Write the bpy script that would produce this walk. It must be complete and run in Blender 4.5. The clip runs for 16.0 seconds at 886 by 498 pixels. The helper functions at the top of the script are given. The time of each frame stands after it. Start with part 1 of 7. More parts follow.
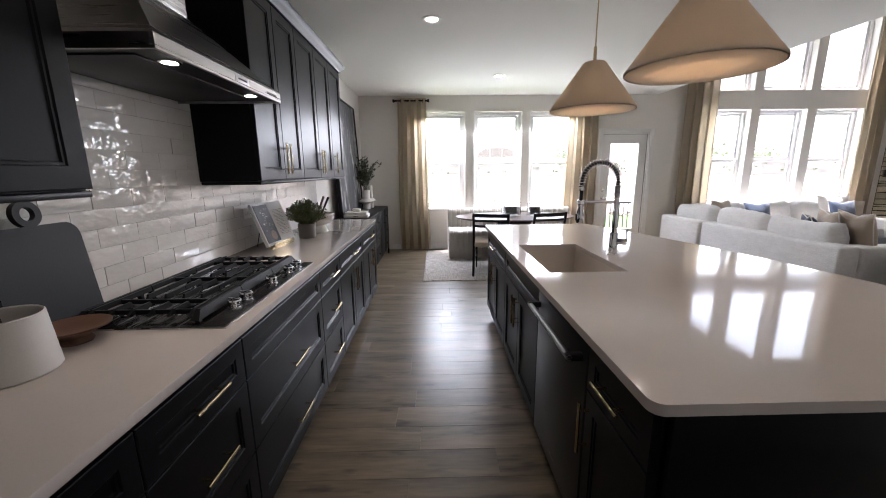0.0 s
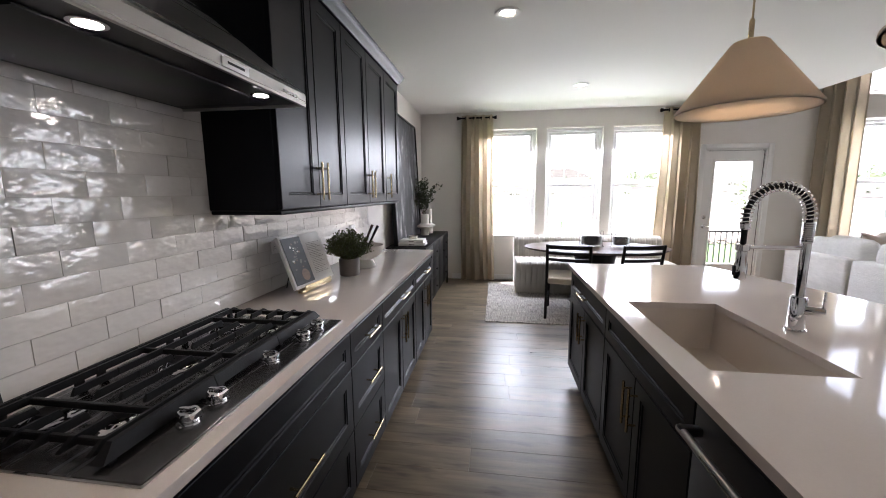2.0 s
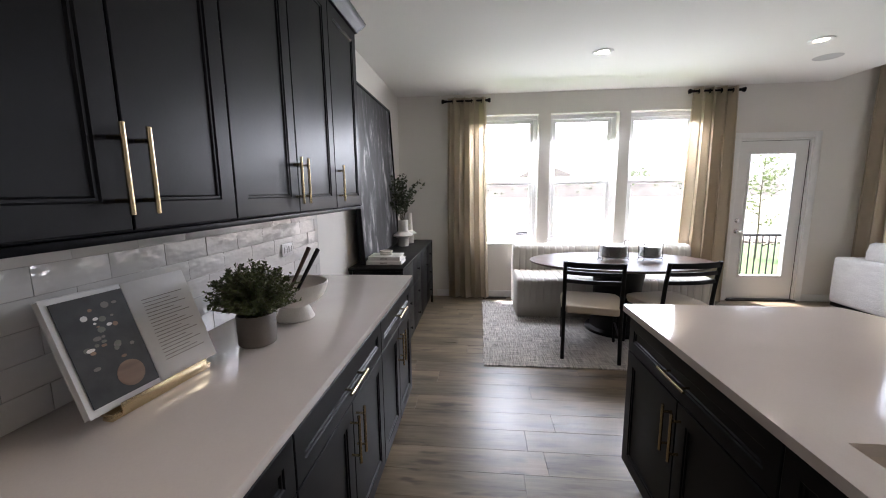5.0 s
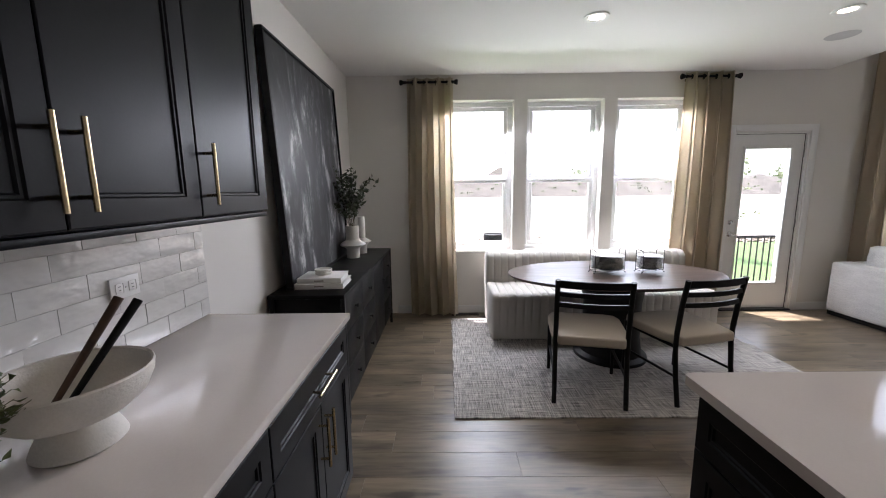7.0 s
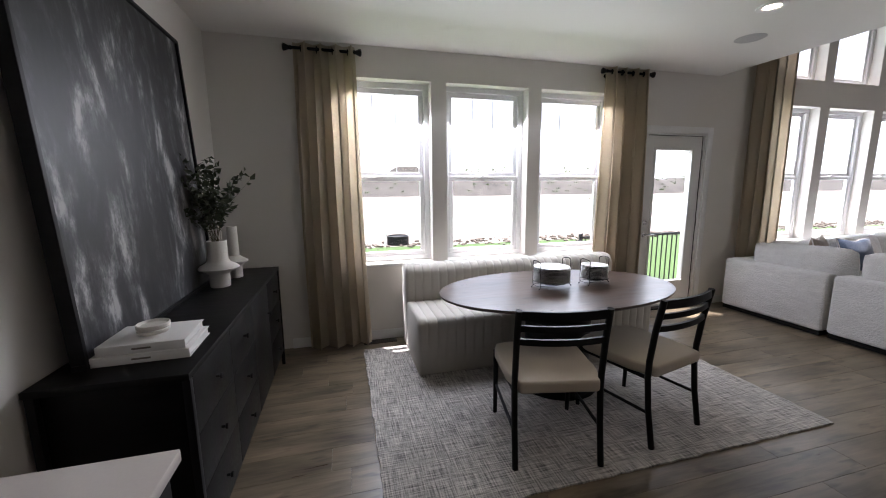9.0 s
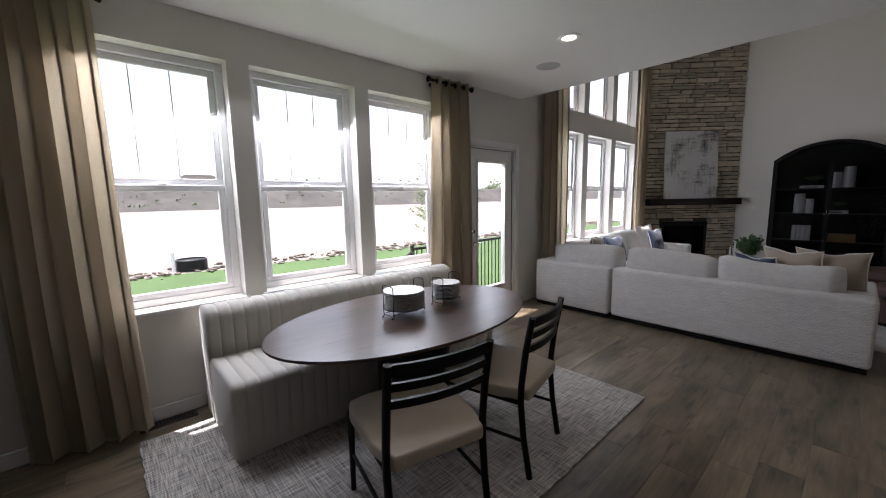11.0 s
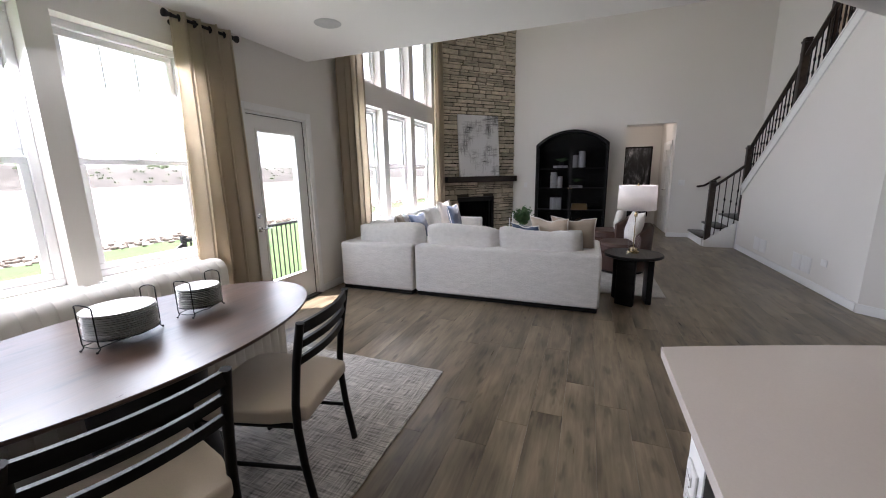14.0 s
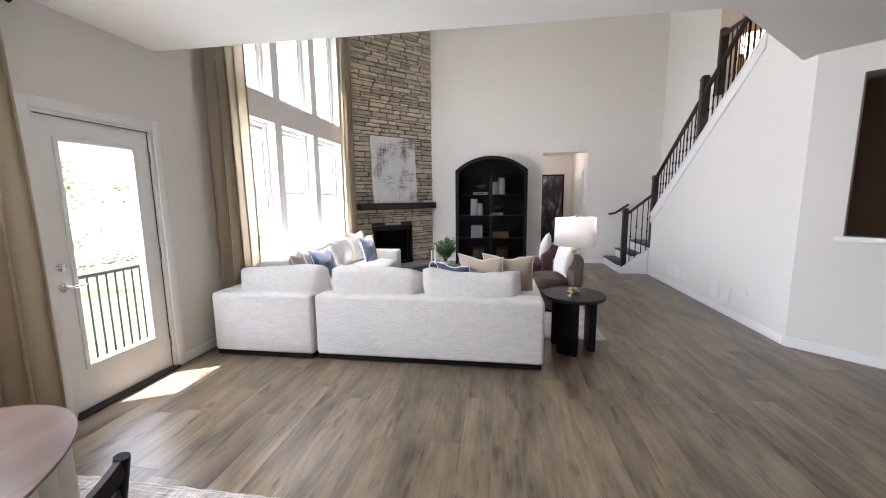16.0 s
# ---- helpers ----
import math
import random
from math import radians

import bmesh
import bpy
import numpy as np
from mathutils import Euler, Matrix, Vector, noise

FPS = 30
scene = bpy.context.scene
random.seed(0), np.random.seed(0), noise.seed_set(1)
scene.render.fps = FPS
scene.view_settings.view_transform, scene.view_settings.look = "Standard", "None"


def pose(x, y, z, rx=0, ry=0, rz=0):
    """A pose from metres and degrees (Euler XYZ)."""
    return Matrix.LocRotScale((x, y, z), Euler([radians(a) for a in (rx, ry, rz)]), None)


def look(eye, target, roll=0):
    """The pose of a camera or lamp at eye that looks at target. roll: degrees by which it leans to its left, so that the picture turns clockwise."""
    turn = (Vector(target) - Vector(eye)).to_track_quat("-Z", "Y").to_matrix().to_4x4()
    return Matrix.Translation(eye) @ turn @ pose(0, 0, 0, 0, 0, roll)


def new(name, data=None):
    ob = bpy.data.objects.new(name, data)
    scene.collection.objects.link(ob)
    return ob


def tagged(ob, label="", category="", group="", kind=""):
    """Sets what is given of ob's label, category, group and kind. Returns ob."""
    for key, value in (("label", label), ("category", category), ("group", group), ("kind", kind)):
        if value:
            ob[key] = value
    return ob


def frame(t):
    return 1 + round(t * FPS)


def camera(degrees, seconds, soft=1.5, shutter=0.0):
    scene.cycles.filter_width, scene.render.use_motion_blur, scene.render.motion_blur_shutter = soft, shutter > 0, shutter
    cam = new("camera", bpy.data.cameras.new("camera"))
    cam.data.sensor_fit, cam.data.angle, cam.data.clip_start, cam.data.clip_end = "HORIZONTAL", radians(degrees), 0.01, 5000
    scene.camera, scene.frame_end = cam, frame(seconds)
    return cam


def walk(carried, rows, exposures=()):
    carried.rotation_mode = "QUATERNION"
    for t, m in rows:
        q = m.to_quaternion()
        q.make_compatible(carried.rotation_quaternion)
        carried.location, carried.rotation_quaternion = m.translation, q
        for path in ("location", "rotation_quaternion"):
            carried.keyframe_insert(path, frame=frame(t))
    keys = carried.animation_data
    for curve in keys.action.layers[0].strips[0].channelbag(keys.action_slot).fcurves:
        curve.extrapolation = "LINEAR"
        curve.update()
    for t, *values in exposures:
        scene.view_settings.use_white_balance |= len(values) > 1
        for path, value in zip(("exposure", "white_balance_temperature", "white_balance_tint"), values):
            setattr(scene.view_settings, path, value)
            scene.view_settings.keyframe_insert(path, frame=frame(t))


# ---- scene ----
cam = camera(99.6, 16.0, 1.0)
PATH = [
    (0, (0.12, 0.131, 1.429), (0.156, 2.089, 1.025), -0.6),
    (0.5, (0.086, 0.271, 1.422), (-0.026, 2.234, 1.056), -0.5),
    (1, (0.046, 0.436, 1.451), (-0.163, 2.396, 1.114), -0.3),
    (1.5, (0.038, 0.591, 1.446), (-0.222, 2.55, 1.139), -0.3),
    (2, (0.05, 0.799, 1.456), (-0.23, 2.757, 1.162), -0.4),
    (2.5, (0.052, 0.966, 1.463), (-0.236, 2.923, 1.172), -0.6),
    (3, (-0.022, 1.152, 1.46), (-0.311, 3.11, 1.172), -0.6),
    (3.5, (-0.091, 1.323, 1.467), (-0.38, 3.281, 1.179), -0.5),
    (4, (-0.107, 1.499, 1.453), (-0.384, 3.459, 1.167), -0.4),
    (4.5, (-0.098, 1.7, 1.467), (-0.337, 3.664, 1.171), -0.5),
    (7, (-0.104, 2.699, 1.46), (-0.124, 4.675, 1.157), -0.7),
    (7.5, (-0.171, 2.905, 1.464), (-0.138, 4.881, 1.153), -0.4),
    (8, (-0.247, 3.102, 1.464), (-0.119, 5.072, 1.149), -0.5),
    (8.5, (-0.242, 3.272, 1.46), (0.061, 5.223, 1.142), -0.3),
    (8.7, (-0.22, 3.359, 1.463), (0.164, 5.297, 1.146), -0.4),
    (11, (-0.082, 4.002, 1.474), (1.245, 5.475, 1.206), -1.0),
    (11.5, (-0.034, 4.014, 1.475), (1.476, 5.294, 1.19), -1.1),
    (12, (0.005, 4.015, 1.467), (1.641, 5.122, 1.157), -1.0),
    (12.5, (0.042, 4.009, 1.458), (1.761, 4.974, 1.12), -1.0),
    (13, (0.105, 4.003, 1.461), (1.877, 4.854, 1.093), -0.9),
    (13.5, (0.211, 3.983, 1.464), (2.016, 4.752, 1.075), -1.0),
    (14, (0.334, 3.995, 1.45), (2.164, 4.702, 1.057), -1.0),
    (14.5, (0.512, 4.075, 1.458), (2.362, 4.728, 1.069), -0.9),
    (15, (0.677, 4.16, 1.475), (2.559, 4.726, 1.102), -0.6),
    (15.5, (0.901, 4.203, 1.48), (2.825, 4.634, 1.144), -0.5),
    (16, (1.159, 4.225, 1.507), (3.118, 4.515, 1.23), -0.6),
]
EXPOSURES = [(t, ev, 6170, 19.5) for t, ev in ((0.0, 2.52), (2.0, 2.62), (3.5, 2.57), (4.5, 2.47), (7.0, 2.05), (8.5, 1.72), (11.0, 1.1), (12.2, 1.15), (13.0, 1.52), (13.5, 1.85), (14.5, 2.32), (16.0, 2.92))]
walk(cam, [(t, look(eye, target, roll)) for t, eye, target, roll in PATH], EXPOSURES)

# ---- world and sun ----
SUN_EL, SUN_AZ = 71.5, -28.0
world = bpy.data.worlds.new("sky")
scene.world = world
world.use_nodes = True
wn = world.node_tree.nodes
sky = wn.new("ShaderNodeTexSky")
sky.sky_type = "NISHITA"
sky.sun_disc = False
sky.sun_elevation, sky.sun_rotation = radians(SUN_EL), radians(SUN_AZ)
sky.dust_density = 3.0
sky.ozone_density = 0.6
wn["Background"].inputs["Strength"].default_value = 0.15
haze = wn.new("ShaderNodeMix")
haze.data_type = "RGBA"
haze.inputs["Factor"].default_value = 0.5
for s_ in haze.inputs:
    if s_.type == "RGBA" and s_.name == "B":
        s_.default_value = (8.0, 8.1, 8.3, 1)
    if s_.type == "RGBA" and s_.name == "A":
        world.node_tree.links.new(sky.outputs[0], s_)
milky = [o_ for o_ in haze.outputs if o_.type == "RGBA"][0]
world.node_tree.links.new(milky, wn["Background"].inputs["Color"])
sun = new("sun", bpy.data.lights.new("sun", "SUN"))
sun.data.energy, sun.data.angle, sun.data.color = 5.0, radians(0.6), (1.0, 0.95, 0.88)
sun.matrix_basis = look((0, 20, 30), Vector((0, 20, 30)) - Vector((math.cos(radians(SUN_EL)) * math.sin(radians(SUN_AZ)), math.cos(radians(SUN_EL)) * math.cos(radians(SUN_AZ)), math.sin(radians(SUN_EL)))))


def lamp(name, kind, at, power, color, size=0.1, aim=None, spot=120):
    d = bpy.data.lights.new(name, kind)
    d.energy, d.color = power, color
    if kind == "AREA":
        d.shape, d.size = "DISK", size
    else:
        d.shadow_soft_size = size
    if kind == "SPOT":
        d.spot_size, d.spot_blend = radians(spot), 0.6
    ob = new(name, d)
    ob.matrix_basis = look(at, aim or (at[0], at[1] + 1e-4, at[2] - 1))
    return ob


WARM = (1.0, 0.78, 0.55)


def sky_window(name, x0, x1, z0, z1, power, down=0.0):
    """The sky's light in a window's opening, shining into the room."""
    d = bpy.data.lights.new(name, "AREA")
    d.shape, d.size, d.size_y, d.energy, d.color = "RECTANGLE", x1 - x0, z1 - z0, power, (0.93, 0.97, 1.0)
    ob = new(name, d)
    ob.matrix_basis = look(((x0 + x1) / 2, 7.295, (z0 + z1) / 2), ((x0 + x1) / 2, 6.295, (z0 + z1) / 2 + down))
    return ob


DINE = [(-0.19, 0.67), (0.82, 1.683), (1.825, 2.69)]
LIVE = [(4.95, 5.815), (5.98, 6.842), (7.015, 7.88)]
WZ0, WZ1, UZ0, UZ1 = 0.765, 2.47, 2.79, 4.4
H0, H1 = 2.74, 5.6
for a_, b_ in LIVE:
    sky_window("sky_light", a_ + 0.05, b_ - 0.05, WZ0 + 0.05, WZ1 - 0.05, 6.5)
    sky_window("sky_light", a_ + 0.05, b_ - 0.05, UZ0 + 0.05, UZ1 - 0.05, 0.5)
for a_, b_ in DINE:
    sky_window("sky_light", a_ + 0.05, b_ - 0.05, 1.70, WZ1 - 0.05, 8.5, -1.15)
sky_window("sky_light", 3.33, 3.84, 1.3, 1.89, 2, -0.5)

# ---- materials ----


def material(name, color, rough=0.5, metal=0.0, var=0.12, scale=3.0, fine=60.0, bump=0.08, spec=0.5, per_piece=0.0, coat=0.0, stretch=(1, 1, 1), sheen=0.0, island=False):
    """A principled surface with broad and fine variation of colour, gloss and relief."""
    m = bpy.data.materials.new(name)
    m.use_nodes = True
    nt = m.node_tree
    n, l = nt.nodes, nt.links
    b = n["Principled BSDF"]
    b.inputs["Metallic"].default_value = metal
    b.inputs["Specular IOR Level"].default_value = spec
    b.inputs["Coat Weight"].default_value = coat
    b.inputs["Sheen Weight"].default_value = sheen
    co = n.new("ShaderNodeTexCoord")
    mp = n.new("ShaderNodeMapping")
    mp.inputs["Scale"].default_value = stretch
    l.new(co.outputs["Object"], mp.inputs["Vector"])
    big, small = n.new("ShaderNodeTexNoise"), n.new("ShaderNodeTexNoise")
    big.inputs["Scale"].default_value, small.inputs["Scale"].default_value = scale, fine
    big.inputs["Detail"].default_value = small.inputs["Detail"].default_value = 4
    for t in (big, small):
        l.new(mp.outputs[0], t.inputs["Vector"])
    mix = n.new("ShaderNodeMath")
    mix.operation = "MULTIPLY_ADD"
    mix.inputs[1].default_value = 0.5
    l.new(small.outputs["Fac"], mix.inputs[0])
    half = n.new("ShaderNodeMath")
    half.operation = "MULTIPLY"
    half.inputs[1].default_value = 0.5
    l.new(big.outputs["Fac"], half.inputs[0])
    l.new(half.outputs[0], mix.inputs[2])
    ramp = n.new("ShaderNodeValToRGB")
    ramp.color_ramp.elements[0].position, ramp.color_ramp.elements[1].position = 0.3, 0.7
    ramp.color_ramp.elements[0].color = (*[c * (1 - var) for c in color], 1)
    ramp.color_ramp.elements[1].color = (*[min(1, c * (1 + var)) for c in color], 1)
    l.new(mix.outputs[0], ramp.inputs["Fac"])
    out = ramp.outputs["Color"]
    if per_piece:
        chance = n.new("ShaderNodeNewGeometry").outputs["Random Per Island"] if island else n.new("ShaderNodeObjectInfo").outputs["Random"]
        rng = n.new("ShaderNodeMapRange")
        rng.inputs["To Min"].default_value, rng.inputs["To Max"].default_value = 1 - per_piece, 1 + per_piece
        l.new(chance, rng.inputs["Value"])
        mul = n.new("ShaderNodeVectorMath")
        mul.operation = "SCALE"
        l.new(out, mul.inputs[0])
        l.new(rng.outputs[0], mul.inputs["Scale"])
        out = mul.outputs[0]
    l.new(out, b.inputs["Base Color"])
    rr = n.new("ShaderNodeMapRange")
    rr.inputs["To Min"].default_value, rr.inputs["To Max"].default_value = max(0.02, rough - 0.06), min(1, rough + 0.06)
    l.new(big.outputs["Fac"], rr.inputs["Value"])
    l.new(rr.outputs[0], b.inputs["Roughness"])
    if bump:
        bp = n.new("ShaderNodeBump")
        bp.inputs["Strength"].default_value, bp.inputs["Distance"].default_value = bump, 0.01
        l.new(small.outputs["Fac"], bp.inputs["Height"])
        l.new(bp.outputs[0], b.inputs["Normal"])
    return m


def glass(name, tint=(1, 1, 1), rough=0.02, mirror=0.04):
    """A clear pane: what is behind shows through, with a weak mirror image on it."""
    m = bpy.data.materials.new(name)
    m.use_nodes = True
    n, l = m.node_tree.nodes, m.node_tree.links
    n.remove(n["Principled BSDF"])
    tr, gl, mx = n.new("ShaderNodeBsdfTransparent"), n.new("ShaderNodeBsdfGlossy"), n.new("ShaderNodeMixShader")
    tr.inputs["Color"].default_value = (*tint, 1)
    gl.inputs["Roughness"].default_value = rough
    mx.inputs[0].default_value = mirror
    l.new(tr.outputs[0], mx.inputs[1])
    l.new(gl.outputs[0], mx.inputs[2])
    l.new(mx.outputs[0], n["Material Output"].inputs["Surface"])
    return m


def cloth(name, color, through_light=0.35, fine=300, stretch=(1, 1, 0.25), tint=(1, 1, 1)):
    """Thin woven cloth that lets part of the light through."""
    m = material(name, color, 0.9, var=0.1, scale=3, fine=fine, bump=0.12, stretch=stretch)
    n, l = m.node_tree.nodes, m.node_tree.links
    tl, mx = n.new("ShaderNodeBsdfTranslucent"), n.new("ShaderNodeMixShader")
    b = n["Principled BSDF"]
    tl.inputs["Color"].default_value = (*[min(1, c * t * 1.25) for c, t in zip(color, tint)], 1)
    mx.inputs[0].default_value = through_light
    l.new(b.outputs[0], mx.inputs[1])
    l.new(tl.outputs[0], mx.inputs[2])
    l.new(mx.outputs[0], n["Material Output"].inputs["Surface"])
    return m


def glow(name, color, strength):
    m = bpy.data.materials.new(name)
    m.use_nodes = True
    b = m.node_tree.nodes["Principled BSDF"]
    b.inputs["Base Color"].default_value = (0.8, 0.8, 0.8, 1)
    b.inputs["Emission Color"].default_value = (*color, 1)
    b.inputs["Emission Strength"].default_value = strength
    return m


def wood(name, c1, c2, rough=0.35, stretch=(1.2, 14, 14), per_piece=0.25, bump=0.06, spec=0.5, island=False):
    """Long-grained wood; the grain runs along x of the piece, and each piece differs."""
    m = bpy.data.materials.new(name)
    m.use_nodes = True
    n, l = m.node_tree.nodes, m.node_tree.links
    b = n["Principled BSDF"]
    b.inputs["Specular IOR Level"].default_value = spec
    co, info = n.new("ShaderNodeTexCoord"), n.new("ShaderNodeObjectInfo")
    add = n.new("ShaderNodeVectorMath")
    add.operation = "MULTIPLY_ADD"
    add.inputs[1].default_value = (37, 17, 5)
    comb = n.new("ShaderNodeCombineXYZ")
    chance = n.new("ShaderNodeNewGeometry").outputs["Random Per Island"] if island else info.outputs["Random"]
    for i in range(3):
        l.new(chance, comb.inputs[i])
    l.new(comb.outputs[0], add.inputs[0])
    l.new(co.outputs["Object"], add.inputs[2])
    mp = n.new("ShaderNodeMapping")
    mp.inputs["Scale"].default_value = stretch
    l.new(add.outputs[0], mp.inputs["Vector"])
    grain, broad, knots = n.new("ShaderNodeTexNoise"), n.new("ShaderNodeTexNoise"), n.new("ShaderNodeTexNoise")
    grain.inputs["Scale"].default_value, grain.inputs["Detail"].default_value, grain.inputs["Distortion"].default_value = 4.0, 8, 0.6
    broad.inputs["Scale"].default_value, broad.inputs["Detail"].default_value = 1.1, 3
    knots.inputs["Scale"].default_value, knots.inputs["Detail"].default_value = 2.6, 2
    l.new(mp.outputs[0], grain.inputs["Vector"])
    mp2 = n.new("ShaderNodeMapping")
    mp2.inputs["Scale"].default_value = (1.6, 6, 6)
    l.new(add.outputs[0], mp2.inputs["Vector"])
    l.new(mp2.outputs[0], broad.inputs["Vector"])
    l.new(mp2.outputs[0], knots.inputs["Vector"])
    ramp = n.new("ShaderNodeValToRGB")
    ramp.color_ramp.elements[0].color, ramp.color_ramp.elements[1].color = (*c1, 1), (*c2, 1)
    ramp.color_ramp.elements[0].position, ramp.color_ramp.elements[1].position = 0.32, 0.68
    mx = n.new("ShaderNodeMath")
    mx.operation = "MULTIPLY_ADD"
    mx.inputs[1].default_value = 0.33
    half = n.new("ShaderNodeMath")
    half.operation = "MULTIPLY"
    half.inputs[1].default_value = 0.67
    l.new(grain.outputs["Fac"], mx.inputs[0])
    l.new(broad.outputs["Fac"], half.inputs[0])
    l.new(half.outputs[0], mx.inputs[2])
    l.new(mx.outputs[0], ramp.inputs["Fac"])
    kr = n.new("ShaderNodeMapRange")
    kr.inputs["From Min"].default_value, kr.inputs["From Max"].default_value = 0.60, 0.72
    kr.inputs["To Min"].default_value, kr.inputs["To Max"].default_value = 1.0, 0.5
    l.new(knots.outputs["Fac"], kr.inputs["Value"])
    rng = n.new("ShaderNodeMapRange")
    rng.inputs["To Min"].default_value, rng.inputs["To Max"].default_value = 1 - per_piece, 1 + per_piece
    l.new(chance, rng.inputs["Value"])
    both = n.new("ShaderNodeMath")
    both.operation = "MULTIPLY"
    l.new(kr.outputs[0], both.inputs[0])
    l.new(rng.outputs[0], both.inputs[1])
    sc = n.new("ShaderNodeVectorMath")
    sc.operation = "SCALE"
    l.new(ramp.outputs["Color"], sc.inputs[0])
    l.new(both.outputs[0], sc.inputs["Scale"])
    l.new(sc.outputs[0], b.inputs["Base Color"])
    rr = n.new("ShaderNodeMapRange")
    rr.inputs["To Min"].default_value, rr.inputs["To Max"].default_value = rough - 0.08, rough + 0.12
    l.new(grain.outputs["Fac"], rr.inputs["Value"])
    l.new(rr.outputs[0], b.inputs["Roughness"])
    bp = n.new("ShaderNodeBump")
    bp.inputs["Strength"].default_value, bp.inputs["Distance"].default_value = bump, 0.01
    l.new(grain.outputs["Fac"], bp.inputs["Height"])
    l.new(bp.outputs[0], b.inputs["Normal"])
    return m


PAINT = material("wall_paint", (0.73, 0.705, 0.665), 0.75, var=0.015, scale=0.8, fine=220, bump=0.02)
CEIL = material("ceiling_paint", (0.80, 0.79, 0.765), 0.85, var=0.012, scale=0.6, fine=260, bump=0.02)
TRIM = material("white_trim", (0.80, 0.80, 0.79), 0.4, var=0.02, fine=90, bump=0.01)
VINYL = material("window_vinyl", (0.82, 0.82, 0.83), 0.35, var=0.015, bump=0.0)
CAB = material("cabinet_charcoal", (0.0045, 0.005, 0.0065), 0.36, var=0.15, scale=2, fine=120, bump=0.015, spec=0.12)
QUARTZ = material("quartz", (0.63, 0.58, 0.545), 0.07, var=0.03, scale=5, fine=180, bump=0.0)
TILE = material("glazed_tile", (0.66, 0.645, 0.62), 0.0, var=0.03, scale=3, fine=10, bump=0.2, spec=0.8, per_piece=0.06, stretch=(1, 2.4, 4.4))
where = TILE.node_tree.nodes.new("ShaderNodeNewGeometry")
TILE.node_tree.links.new(where.outputs["Position"], TILE.node_tree.nodes["Mapping"].inputs["Vector"])
for t_ in TILE.node_tree.nodes:
    if t_.bl_idname == "ShaderNodeTexNoise":
        t_.inputs["Detail"].default_value = 1.0
GROUT = material("grout", (0.50, 0.48, 0.45), 0.85, var=0.08, fine=200)
STEEL = material("brushed_steel", (0.42, 0.405, 0.39), 0.28, 1.0, var=0.05, fine=40, stretch=(1, 0.05, 12), bump=0.02)
CHROME = material("chrome", (0.75, 0.75, 0.76), 0.07, 1.0, var=0.02, bump=0)
BRASS = material("champagne_brass", (0.62, 0.50, 0.31), 0.25, 1.0, var=0.06, bump=0.01)
GUNMETAL = material("gunmetal", (0.5, 0.5, 0.51), 0.16, 1.0, var=0.05, bump=0)
BLACK_STEEL = material("black_stainless", (0.030, 0.030, 0.033), 0.34, 0.3, var=0.08, fine=60, bump=0.01, spec=0.2)
IRON = material("cast_iron", (0.007, 0.007, 0.0075), 0.45, var=0.25, fine=260, bump=0.08, spec=0.16)
BLACK = material("black_satin", (0.008, 0.008, 0.009), 0.45, var=0.15, fine=120, bump=0.03, spec=0.25)
BLACKWOOD = wood("black_stained_wood", (0.005, 0.005, 0.005), (0.012, 0.0115, 0.0115), 0.4, per_piece=0.1, bump=0.04, spec=0.18)
DARKWOOD = wood("dark_walnut_stain", (0.018, 0.013, 0.011), (0.05, 0.037, 0.03), 0.4, per_piece=0.12, spec=0.3)
TABLETOP = wood("walnut_top", (0.05, 0.030, 0.022), (0.105, 0.066, 0.05), 0.3, stretch=(1.0, 9, 9), per_piece=0.05)
PLANK = wood("floor_plank", (0.062, 0.047, 0.031), (0.262, 0.209, 0.142), 0.30, stretch=(0.9, 10, 10), per_piece=0.17, bump=0.08, spec=0.5)
LINEN = cloth("curtain_linen", (0.56, 0.49, 0.385), 0.26)
BOUCLE = material("sofa_boucle", (0.70, 0.685, 0.67), 0.95, var=0.12, scale=16, fine=95, bump=1.0, sheen=0.3, stretch=(1, 0.55, 1.9))
VELVET = material("bench_fabric", (0.50, 0.475, 0.43), 0.85, var=0.06, scale=4, fine=240, bump=0.15, sheen=0.3)
SEATFAB = material("chair_seat_fabric", (0.50, 0.44, 0.36), 0.85, var=0.06, scale=6, fine=260, bump=0.15, sheen=0.2)
SHADE = cloth("pendant_linen", (0.77, 0.67, 0.53), 0.2, 280, (1, 1, 1))
CERAMIC = material("matte_ceramic", (0.74, 0.71, 0.66), 0.7, var=0.06, scale=8, fine=140, bump=0.2)
WHITE = material("white_ceramic", (0.75, 0.74, 0.73), 0.3, var=0.03, bump=0.02)
SINKM = material("sink_composite", (0.62, 0.56, 0.50), 0.4, var=0.04, fine=200, bump=0.03)
CLEAR = glass("clear_glass")
PANE = glass("window_glass", (0.97, 0.985, 0.98), 0.0, 0.03)
SMOKE = glass("smoked_glass", (0.42, 0.43, 0.44), 0.0, 0.012)
LIT = glow("lamp_bulb", (1.0, 0.82, 0.66), 2.0)
BULB = glow("lit_bulb", (1.0, 0.84, 0.64), 8.0)

# ---- building helpers ----


def box(bm, x0, x1, y0, y1, z0, z1, bevel=0.0, seg=2):
    """Adds a box, its edges rounded by bevel, to bm. Returns bm."""
    r = bmesh.ops.create_cube(bm, size=1)["verts"]
    for v in r:
        v.co = Vector(((x0 + x1) / 2 + v.co.x * (x1 - x0), (y0 + y1) / 2 + v.co.y * (y1 - y0), (z0 + z1) / 2 + v.co.z * (z1 - z0)))
    if bevel:
        edges = list({e for v in r for e in v.link_edges})
        bmesh.ops.bevel(bm, geom=edges, offset=bevel, segments=seg, affect="EDGES", profile=0.5)
    return bm


